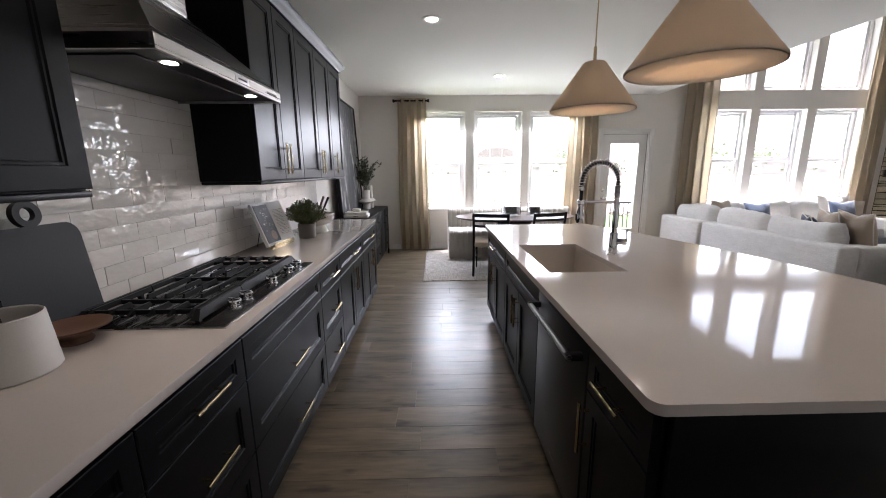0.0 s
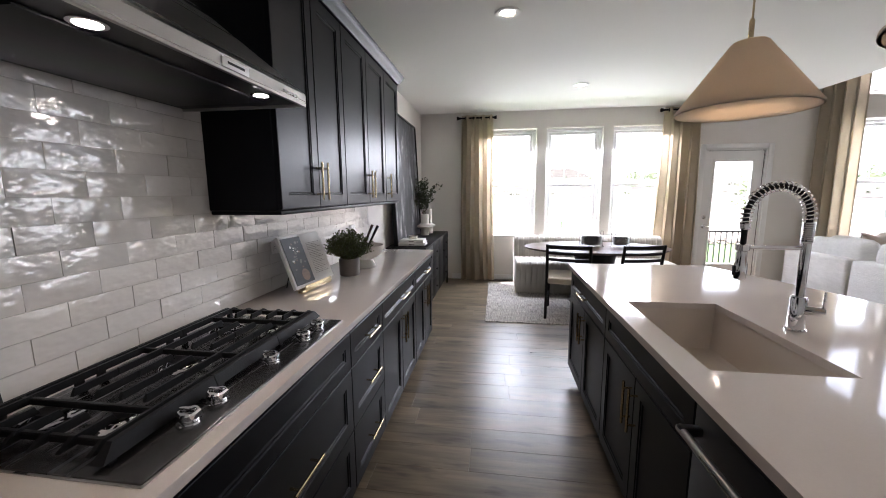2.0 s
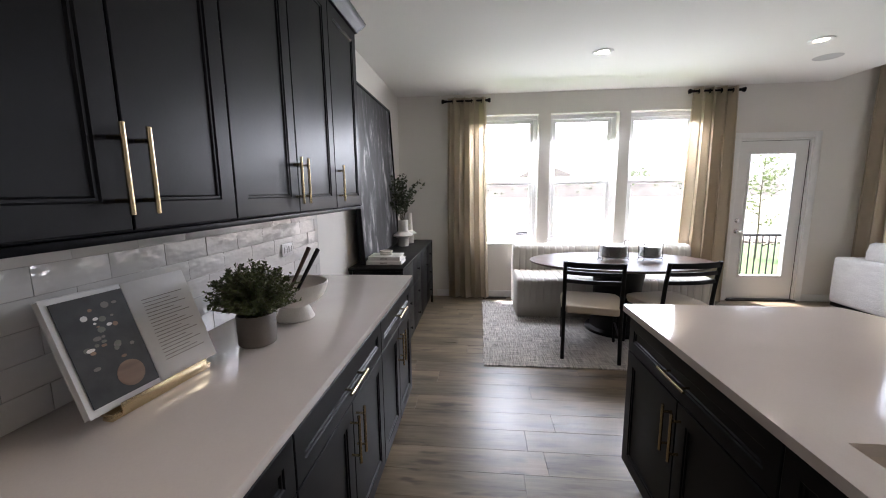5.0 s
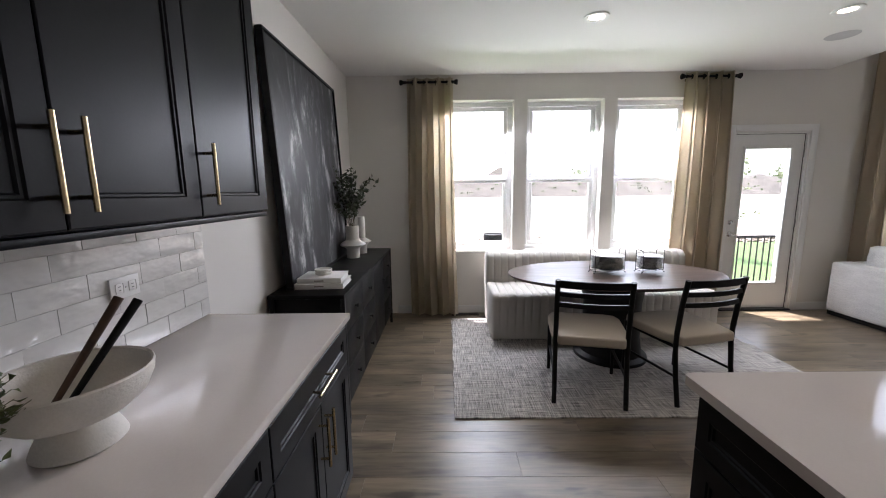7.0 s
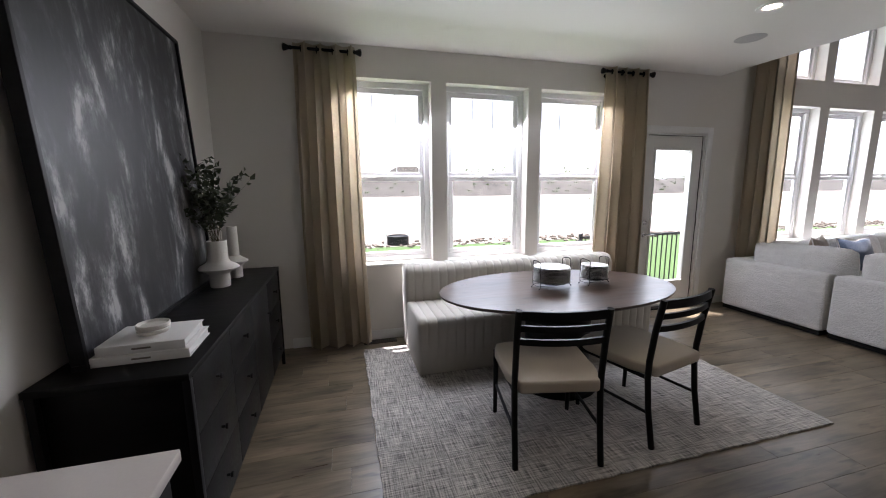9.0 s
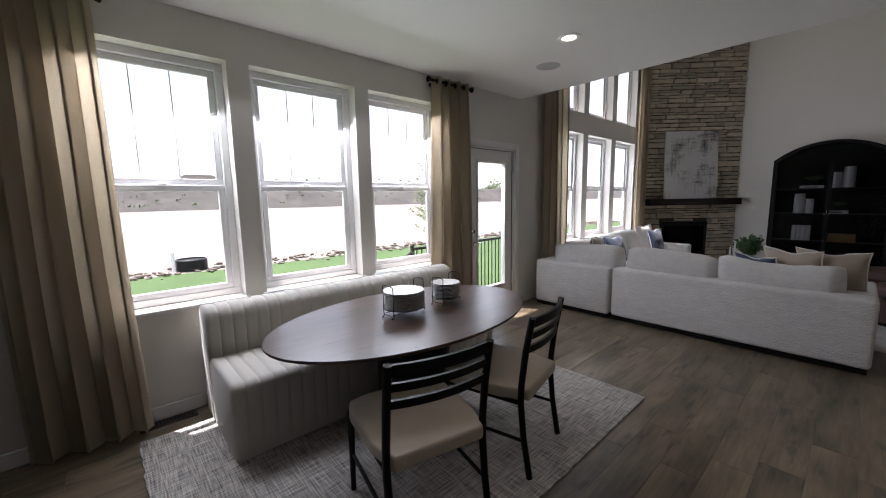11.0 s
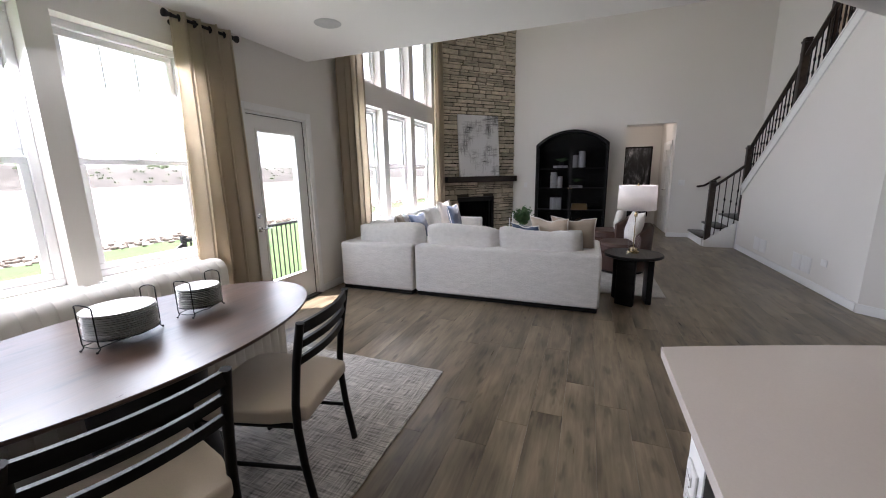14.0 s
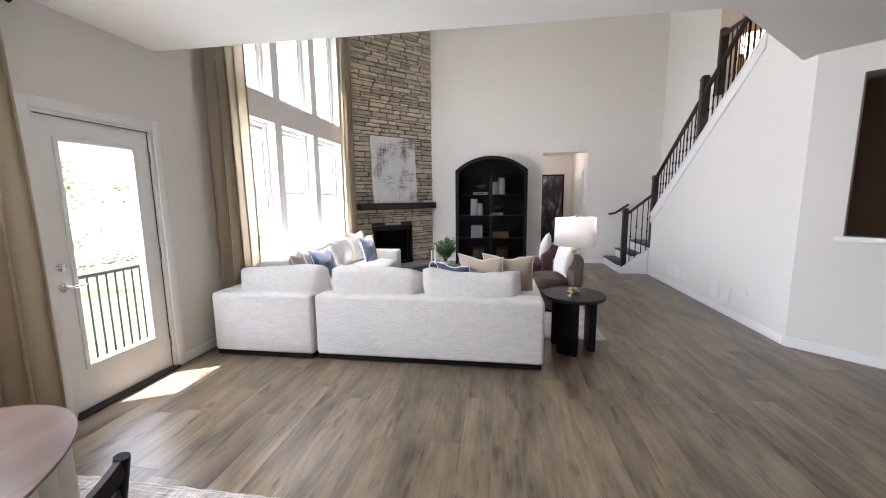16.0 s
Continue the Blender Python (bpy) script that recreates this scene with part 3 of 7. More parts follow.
UP = "upper cabinets"
for y0, y1, n, lab in ((2.30, 3.02, 2, "tall charcoal upper cabinet with two doors"), (3.02, 3.86, 2, "tall charcoal upper cabinet with two doors"), (3.86, 4.29, 1, "narrow charcoal upper cabinet with one door"), (0.48, 1.24, 1, "charcoal upper cabinet beside the range hood"), (-0.3, 0.48, 2, "charcoal upper cabinet with two doors")):
    w = y1 - y0
    fr_list = [("door", -w / 2, 0, 1.39, 2.43, "rb"), ("door", 0, w / 2, 1.39, 2.43, "lb")] if n == 2 else [("door", -w / 2, w / 2, 1.39, 2.43, "lb")]
    unit("upper_cabinet", lab, w, 0.325, 1.386, 2.44, fr_list, west(y0, y1, -0.882), UP, toe=False)
for y0, y1 in ((2.30, 4.29), (-0.3, 1.24)):
    cr = bmesh.new()
    prof = [(0.0, 2.44), (0.035, 2.44), (0.04, 2.455), (0.055, 2.47), (0.075, 2.495), (0.08, 2.51), (0.0, 2.51)]
    A = [cr.verts.new((-0.89 + px_ * 1.0, y0 - (px_ if y0 > 2 else 0), z)) for px_, z in prof]
    B = [cr.verts.new((-0.89 + px_ * 1.0, y1 + px_, z)) for px_, z in prof]
    C = [cr.verts.new((-1.208, y1 + px_, z)) for px_, z in prof]
    D = [cr.verts.new((-1.208, y0 - px_, z)) for px_, z in prof]
    for P, Q in ((A, B), (B, C), (D, A)):
        for i in range(len(prof) - 1):
            cr.faces.new((P[i], P[i + 1], Q[i + 1], Q[i]))
    top = [cr.verts.new(p) for p in ((-0.81, y0 - 0.08, 2.51), (-0.81, y1 + 0.08, 2.51), (-1.208, y1 + 0.08, 2.51), (-1.208, y0 - 0.08, 2.51))]
    cr.faces.new(top)
    part("molding", cr, CAB, thing("crown_molding", "charcoal crown molding on top of the upper cabinets", "molding"))
    part("molding", cube(-1.2, -0.866, y0 + 0.001, y1 - 0.001, 1.368, 1.3855, 0.003), CAB, thing("light_rail", "charcoal light rail under the upper cabinets", "molding"))

# range hood
hood = thing("range_hood", "brushed steel chimney range hood over the cooktop", "range hood")
ca = bmesh.new()
x0, x1, y0, y1 = -1.205, -0.68, 1.32, 2.215
lo_ = [ca.verts.new(p) for p in ((x0, y0, 1.832), (x1, y0, 1.832), (x1, y1, 1.832), (x0, y1, 1.832))]
hi_ = [ca.verts.new(p) for p in ((x0, 1.615, 2.08), (-0.93, 1.615, 2.08), (-0.93, 1.92, 2.08), (x0, 1.92, 2.08))]
for i in range(4):
    ca.faces.new((lo_[i], lo_[(i + 1) % 4], hi_[(i + 1) % 4], hi_[i]))
ca.faces.new(hi_)
part("canopy", ca, STEEL, hood, "", 20)
rim = bmesh.new()
for a, b, c, e in ((x1 - 0.012, x1, y0, y1), (x0, x1 - 0.012, y0, y0 + 0.012), (x0, x1 - 0.012, y1 - 0.012, y1)):
    box(rim, a, b, c, e, 1.787, 1.832, 0.001, 1)
part("rim", rim, STEEL, hood)
part("underside", cube(x0, x1 - 0.0125, y0 + 0.0125, y1 - 0.0125, 1.797, 1.81), BLACK_STEEL, hood, "dark filter panel")
part("filter", cube(x0 + 0.04, x1 - 0.12, y0 + 0.08, y1 - 0.08, 1.791, 1.7968, 0.002), BLACK_STEEL, hood)
part("chimney", cube(x0, -0.93, 1.615, 1.92, 2.0805, H0 - 0.001, 0.002), STEEL, hood)
for yy in (1.49, 2.045):
    lt = part("light", lathe([(0, 0.0), (0.034, 0.0), (0.034, -0.004), (0.026, -0.005), (0, -0.004)], 24), CHROME, hood)
    lt.matrix_basis = pose(-0.755, yy, 1.7965)
    part("bulb", lathe([(0, -0.006), (0.024, -0.006), (0.024, -0.0045), (0, -0.0045)], 20), glow("hood_bulb", (1.0, 0.9, 0.76), 12.0), lt)
for k in range(5):
    part("button", lathe([(0, 0), (0.007, 0), (0.006, 0.004), (0, 0.004)], 14), CHROME, hood).matrix_basis = pose(x1 + 0.0005, 2.06 + 0.022 * k, 1.809, 0, 90, 0)
part("badge", cube(x1 + 0.0005, x1 + 0.003, 1.765, 1.875, 1.798, 1.824, 0.001), WHITE, hood, "pale name plate")
part("badge_text", cube(x1 + 0.003, x1 + 0.0036, 1.785, 1.855, 1.808, 1.815), BLACK, hood)

# gas cooktop
COOKSTEEL = material("dark_brushed_steel", (0.10, 0.10, 0.105), 0.26, 0.85, var=0.08, fine=50, stretch=(14, 0.6, 1), bump=0.015)
ck = thing("gas_cooktop", "dark stainless gas cooktop with black cast-iron grates", "cooktop")
part("plate", cube(-1.13, -0.60, 1.34, 2.265, 0.9155, 0.924, 0.004), COOKSTEEL, ck)
part("edge", cube(-1.133, -0.596, 1.336, 2.269, 0.9152, 0.9185, 0.001), STEEL, ck, "bright steel edge")


def y_bar(bm, x, w, ya, yb, z0, z1, a=0.0, b=0.0, narrow=0.7):
    """A cast bar along y, narrower on top, its ends sloping back by a and b."""
    vs = [bm.verts.new(p) for p in ((x - w, ya, z0), (x + w, ya, z0), (x + w, yb, z0), (x - w, yb, z0), (x - w * narrow, ya + a, z1), (x + w * narrow, ya + a, z1), (x + w * narrow, yb - b, z1), (x - w * narrow, yb - b, z1))]
    for f in ((3, 2, 1, 0), (4, 5, 6, 7), (0, 1, 5, 4), (1, 2, 6, 5), (2, 3, 7, 6), (3, 0, 4, 7)):
        bm.faces.new([vs[i] for i in f])


for n_g, (y0, y1) in enumerate(((1.352, 1.655), (1.659, 1.951), (1.955, 2.258))):
    g = bmesh.new()
    ym = (y0 + y1) / 2
    lo_s, hi_s = (0.03 if n_g == 0 else 0.0), (0.03 if n_g == 2 else 0.0)
    for k in range(6):
        xx = -1.075 + 0.0695 * k
        if k in (1, 2, 3, 4) and n_g != 1 or k in (2, 3):
            y_bar(g, xx, 0.0052, y0, ym - 0.035, 0.954, 0.973, lo_s, 0.008)
            y_bar(g, xx, 0.0052, ym + 0.035, y1, 0.954, 0.973, 0.008, hi_s)
        else:
            y_bar(g, xx, 0.0052, y0, y1, 0.954, 0.973, lo_s, hi_s)
    y_bar(g, -0.710, 0.016, y0, y1, 0.938, 0.970, lo_s, hi_s, 0.4)
    y_bar(g, -1.105, 0.010, y0, y1, 0.944, 0.969, lo_s, hi_s, 0.5)
    for yy in (y0 + 0.04, ym) if n_g == 0 else (ym, y1 - 0.04) if n_g == 2 else (ym,):
        box(g, -1.10, -0.722, yy - 0.006, yy + 0.006, 0.950, 0.9675, 0.002, 1)
    for a in (-1.108, -0.722):
        for c in (y0 + 0.02, y1 - 0.035):
            box(g, a, a + 0.016, c, c + 0.016, 0.924, 0.946)
    part("grate", g, IRON, ck, "black cast-iron grate", 30)
for x, y, r in ((-1.01, 1.5, 0.04), (-0.83, 1.5, 0.033), (-0.92, 1.805, 0.055), (-1.01, 2.1, 0.04), (-0.83, 2.1, 0.033)):
    br = part("burner", lathe([(0, 0.924), (r + 0.024, 0.924), (r + 0.02, 0.928), (r + 0.004, 0.930), (r, 0.936), (r - 0.006, 0.939), (0, 0.940)], 28, (x, y, 0)), CHROME, ck)
    part("cap", lathe([(0, 0.9402), (r - 0.004, 0.9402), (r - 0.008, 0.945), (0, 0.946)], 28, (x, y, 0)), IRON, br)
KNOB = [(0, 0), (0.027, 0), (0.027, 0.004), (0.021, 0.006), (0.0205, 0.012), (0.026, 0.017), (0.026, 0.028), (0.022, 0.032), (0, 0.033)]
for x, y in ((-0.660, 1.52), (-0.660, 1.612), (-0.656, 1.84), (-0.648, 2.03), (-0.648, 2.14)):
    kb = lathe(KNOB, 24, (x, y, 0.9242))
    for v in kb.verts:
        if v.co.z > 0.938:
            ang = math.atan2(v.co.y - y, v.co.x - x)
            pull = 1 - 0.10 * max(0, math.cos(3 * ang))
            v.co.x, v.co.y = x + (v.co.x - x) * pull, y + (v.co.y - y) * pull
    k = part("knob", kb, CHROME, ck)
    part("grip", cube(x - 0.021, x + 0.021, y - 0.005, y + 0.005, 0.957, 0.964, 0.002), CHROME, k)

# ---- island ----
ISL = "island cabinets"
IY0, IY1, IFX = 0.90, 3.72, 0.648
for y0, y1, lay, lab in ((0.90, 1.278, "one", "narrow charcoal island cabinet with drawer and door"), (1.892, 2.79, "sink", "charcoal island sink cabinet with two doors"), (2.79, 3.72, "doors", "charcoal island cabinet with drawer and two doors")):
    w = y1 - y0
    if lay == "one":
        fl = [("drawer", -w / 2, w / 2, 0.70, 0.865, "h"), ("door", -w / 2, w / 2, 0.11, 0.70, "lt")]
    elif lay == "sink":
        fl = [("drawer_front", -w / 2, w / 2, 0.70, 0.865, None), ("door", -w / 2, 0, 0.11, 0.70, "rt"), ("door", 0, w / 2, 0.11, 0.70, "lt")]
    else:
        fl = doors_below(w)
    dpt = 0.552
    ucab = unit("island_cabinet", lab, w, dpt if lay != "sink" else 0.05, 0.105, 0.884, fl, pose(IFX, (y0 + y1) / 2, 0, 0, 0, -90), ISL)
    if lay == "sink":
        part("back", cube(-w / 2 + 0.001, w / 2 - 0.001, 0.5, 0.552, 0.105, 0.884), CAB, ucab)
        part("bottom", cube(-w / 2 + 0.001, w / 2 - 0.001, 0.05, 0.5, 0.105, 0.125), CAB, ucab)
dw = thing("dishwasher", "built-in black stainless dishwasher in the island", "dishwasher", pose(IFX, 1.585, 0, 0, 0, -90))
part("body", cube(-0.302, 0.302, 0.0, 0.55, 0.1, 0.88), BLACK_STEEL, dw)
dd_ = part("door", cube(-0.300, 0.300, -0.024, -0.0005, 0.105, 0.868, 0.004), BLACK_STEEL, dw)
hb = tube([(-0.275, -0.075, 0.795), (0.275, -0.075, 0.795)], 0.0115, 14)
part("handle", hb, STEEL, dd_, "brushed steel bar handle")
for s in (-1, 1):
    part("handle_post", cube(s * 0.262 - 0.013, s * 0.262 + 0.013, -0.085, -0.0245, 0.782, 0.808, 0.005), BLACK_STEEL, dd_)
part("badge", cube(-0.035, 0.035, -0.0255, -0.0242, 0.17, 0.176), STEEL, dd_)
part("vent_slot", cube(-0.14, 0.14, -0.0252, -0.0242, 0.845, 0.852), BLACK, dd_)
part("toe_kick", cube(-0.3, 0.3, 0.07, 0.085, 0.0, 0.0995), CAB, dw)
kw = thing("island_back_wall", "white painted island back panel with an outlet", "panel")
part("panel", cube(1.2015, 1.32, 0.92, 3.722, 0.0, 0.8845, 0.003), TRIM, kw)
part("end_panel", cube(0.655, 1.32, 0.872, 0.8985, 0.0, 0.8845, 0.002), CAB, thing("end_panel", "charcoal panel closing the island end", "panel"))


def outlet(at, rz, label="white duplex outlet on the wall", lying=False):
    o = thing("outlet", label, "outlet", pose(*at, 0, 0, rz) @ pose(0, 0, 0, 0, 90 if lying else 0))
    part("screw", lathe([(0, 0), (0.003, 0), (0.0025, 0.0012), (0, 0.0014)], 10), STEEL, o).matrix_basis = pose(0, -0.0072, 0, 90)
    part("plate", cube(-0.036, 0.036, -0.007, 0, -0.058, 0.058, 0.003), WHITE, o)
    for s in (-1, 1):
        so = part("socket", cube(-0.017, 0.017, -0.0088, -0.0072, s * 0.026 - 0.015, s * 0.026 + 0.015, 0.003), WHITE, o)
        for k in (-1, 1):
            part("slot", cube(k * 0.006 - 0.001, k * 0.006 + 0.001, -0.0092, -0.0089, s * 0.026 - 0.004, s * 0.026 + 0.005), BLACK, so)
    return o


outlet((1.262, 3.7225, 0.70), 180, "white duplex outlet on the island end")

isl = thing("island_countertop", "white quartz island countertop with a bowed seating side", "countertop")
outer = [(0.6 + 0.035 - 0.035 * math.cos(a), 0.867 + 0.035 - 0.035 * math.sin(a)) for a in [radians(90 - 15 * i) for i in range(7)]]
outer = outer + [(0.6, 3.745), (0.612, 3.757)]
for i in range(25):
    u = i / 24 * 2.86
    outer.append((1.575 + 0.40 * u - 0.067 * u * u, 3.757 - u))
outer += [(2.12, 0.867)]
inner = [(0.703, 1.98), (1.112, 1.98), (1.112, 2.73), (0.703, 2.73)]
tb = bmesh.new()
edges = []
for loop in (outer, inner):
    vv = [tb.verts.new((x, y, 0.915)) for x, y in loop]
    edges += [tb.edges.new((vv[i], vv[(i + 1) % len(vv)])) for i in range(len(vv))]
bmesh.ops.triangle_fill(tb, edges=edges, use_beauty=True)
ex = bmesh.ops.extrude_face_region(tb, geom=list(tb.faces))
for v in ex["geom"]:
    if isinstance(v, bmesh.types.BMVert):
        v.co.z -= 0.03
part("slab", tb, QUARTZ, isl, "", 30)
sk = thing("sink", "undermount biscuit composite kitchen sink", "sink")
sb = bmesh.new()
ring = lambda e, z: [sb.verts.new(p) for p in ((0.703 - e, 1.98 - e, z), (1.112 + e, 1.98 - e, z), (1.112 + e, 2.73 + e, z), (0.703 - e, 2.73 + e, z))]
rs = [ring(0.02, 0.8845), ring(0.006, 0.8845), ring(-0.012, 0.69), ring(-0.03, 0.675)]
for A, B in zip(rs, rs[1:]):
    for i in range(4):
        sb.faces.new((A[i], A[(i + 1) % 4], B[(i + 1) % 4], B[i]))
sb.faces.new(rs[-1])
part("basin", sb, SINKM, sk)
part("drain", lathe([(0, 0.677), (0.04, 0.677), (0.038, 0.679), (0.025, 0.6785), (0, 0.6785)], 20, (0.95, 2.36, 0)), CHROME, sk)
fa = thing("faucet", "chrome spring pull-down kitchen faucet beside the sink", "faucet", pose(1.215, 2.385, 0.9152))
part("base", lathe([(0, 0), (0.034, 0), (0.034, 0.006), (0.027, 0.01), (0.0265, 0.13), (0.024, 0.136), (0.017, 0.138), (0, 0.138)], 28), CHROME, fa)
part("column", tube([(0, 0, 0.137), (0, 0, 0.345)], 0.0155, 18), CHROME, fa)
RC = 0.109


def coil(path, radius, wire, turns):
    """A wire wound round the path."""
    L_ = [Vector(p) for p in path]
    acc = [0.0]
    for a, b in zip(L_, L_[1:]):
        acc.append(acc[-1] + (b - a).length)
    pts = []
    for i in range(turns * 12 + 1):
        s = acc[-1] * i / (turns * 12)
        k = min(max(j for j in range(len(acc)) if acc[j] <= s + 1e-9), len(L_) - 2)
        dvec = L_[k + 1] - L_[k]
        p = L_[k] + dvec * ((s - acc[k]) / max(1e-9, acc[k + 1] - acc[k]))
        up = dvec.normalized().cross(Vector((0, 1, 0)))
        th = 2 * math.pi * i / 12
        pts.append(p + (Vector((0, 1, 0)) * math.cos(th) + up * math.sin(th)) * radius)
    return tube(pts, wire, 6)


arch = [(0, 0, 0.33), (0, 0, 0.43)] + [(-RC + RC * math.cos(a), 0, 0.445 + RC * 1.05 * math.sin(a)) for a in [radians(9 * i) for i in range(21)]] + [(-2 * RC, 0, 0.42), (-2 * RC, 0, 0.325)]
part("hose", tube(arch, 0.0105, 12), BLACK, fa, "black rubber hose")
part("spring_collar", coil([(0, 0, 0.345), (0, 0, 0.425)], 0.0165, 0.0036, 11), CHROME, fa)
part("spring", coil(arch[1:-1], 0.0195, 0.0026, 25), CHROME, fa)
part("hose_ferrule", lathe([(0.0, 0.395), (0.016, 0.395), (0.018, 0.40), (0.0165, 0.405), (0.018, 0.41), (0.0165, 0.415), (0.018, 0.42), (0, 0.422)], 20, (-2 * RC, 0, 0)), CHROME, fa)
part("arm", cube(-2 * RC + 0.018, -0.012, -0.006, 0.006, 0.318, 0.334, 0.003), CHROME, fa)
part("arm_ring", lathe([(0.019, 0.312), (0.024, 0.316), (0.024, 0.336), (0.019, 0.34)], 20, (-2 * RC, 0, 0)), CHROME, fa)
part("spray_head", lathe([(0, 0.2), (0.021, 0.2), (0.0225, 0.206), (0.0225, 0.26), (0.018, 0.275), (0.017, 0.315), (0, 0.318)], 22, (-2 * RC, 0, 0)), CHROME, fa)
part("spray_button", cube(-2 * RC - 0.0265, -2 * RC - 0.0205, -0.008, 0.008, 0.215, 0.255, 0.003), BLACK, fa)
part("lever", lathe([(0, 0), (0.0175, 0), (0.019, 0.004), (0.019, 0.052), (0.016, 0.058), (0, 0.06)], 20), CHROME, fa).matrix_basis = pose(0.015, -0.012, 0.085, 90, 0, 55)
part("lever_handle", cube(0.052, 0.06, -0.047, -0.037, 0.09, 0.165, 0.003), CHROME, fa)


def pendant(x, y):
    """A conical linen pendant on a rod."""
    p = thing("pendant_lamp", "tan linen cone pendant lamp over the island", "pendant lamp", pose(x, y, 0), "island pendants")
    R, zb, zt = 0.283, 1.835, 2.14
    sh = bmesh.new()
    lathe([(R, zb), (R, zb + 0.012), (0.075, zt), (0.07, zt), (0.0702, zt - 0.004), (R - 0.006, zb + 0.01), (R - 0.006, zb), (R, zb)], 56, bm=sh)
    part("shade", sh, SHADE, p)
    part("band", lathe([(R + 0.0012, zb - 0.001), (R + 0.0012, zb + 0.012), (R - 0.007, zb + 0.012), (R - 0.007, zb - 0.001), (R + 0.0012, zb - 0.001)], 56), SHADE, p)
    part("diffuser", lathe([(0, zb + 0.035), (0.20, zb + 0.035), (0.20, zb + 0.043), (0, zb + 0.043)], 48), DIFF, p, "white glowing diffuser")
    for k in range(3):
        a = radians(120 * k + 20)
        part("screw", tube([(0.2 * math.cos(a), 0.2 * math.sin(a), zb + 0.039), ((R - 0.025) * math.cos(a), (R - 0.025) * math.sin(a), zb + 0.039)], 0.003, 6), BRASS, p)
    part("socket_cap", lathe([(0.069, zt - 0.001), (0.068, zt + 0.006), (0.03, zt + 0.008), (0, zt + 0.008)], 32), SHADE, p)
    part("collar", lathe([(0, zt + 0.008), (0.011, zt + 0.008), (0.011, zt + 0.10), (0.006, zt + 0.11), (0, zt + 0.11)], 16), BRASS, p)
    part("rod", tube([(0, 0, zt + 0.1), (0, 0, H0 - 0.02)], 0.0045, 8), BRASS, p)
    part("canopy", lathe([(0, H0 - 0.025), (0.06, H0 - 0.022), (0.062, H0 - 0.0005), (0, H0 - 0.0005)], 28), BRASS, p)
    return p


DIFF = glow("pendant_diffuser", (1.0, 0.88, 0.78), 0.35)
for x, y in ((1.215, 2.86), (1.225, 1.79)):
    pendant(x, y)


def recessed(x, y, lit=True):
    r = thing("recessed_light", "round white recessed ceiling light, lit", "ceiling light", pose(x, y, H0), "recessed lights")
    part("trim_ring", lathe([(0.092, -0.0005), (0.09, -0.008), (0.066, -0.012), (0.054, -0.005), (0.05, -0.0005)], 32), TRIM, r)
    part("lens", lathe([(0, -0.003), (0.051, -0.003), (0.051, -0.001), (0, -0.001)], 28), BULB, r)


CANS = [(0.11, 3.75), (1.035, 5.74), (2.845, 5.69), (2.26, 3.75), (0.11, 1.2), (2.26, 1.2)]
for x, y in CANS:
    recessed(x, y)
sp = thing("ceiling_speaker", "round white flush ceiling speaker grille", "speaker", pose(3.30, 6.17, H0))
part("grille", lathe([(0, -0.005), (0.105, -0.005), (0.115, -0.0005)], 36), material("speaker_grille", (0.5, 0.5, 0.5), 0.7, var=0.1, fine=400, bump=0.4), sp)

# ---- things on the kitchen counter ----
CT = 0.9155


def leaves(bm, pts, size, rnd, wide=0.55, droop=0.2):
    """A small pointed leaf, folded along its middle, at each of the points."""
    for p, d in pts:
        d = Vector(d).normalized()
        s = d.cross(Vector((rnd.uniform(-1, 1), rnd.uniform(-1, 1), rnd.uniform(-1, 1)))).normalized()
        n = d.cross(s)
        L = size * rnd.uniform(0.7, 1.25)
        W = L * wide * 0.5
        p = Vector(p)
        a, b, c = bm.verts.new(p), bm.verts.new(p + d * L * 0.5 + n * L * 0.08), bm.verts.new(p + d * L - n * L * droop)
        e, f = bm.verts.new(p + d * L * 0.45 + s * W + n * L * 0.16), bm.verts.new(p + d * L * 0.45 - s * W + n * L * 0.16)
        bm.faces.new((a, b, e))
        bm.faces.new((b, c, e))
        bm.faces.new((a, f, b))
        bm.faces.new((b, f, c))


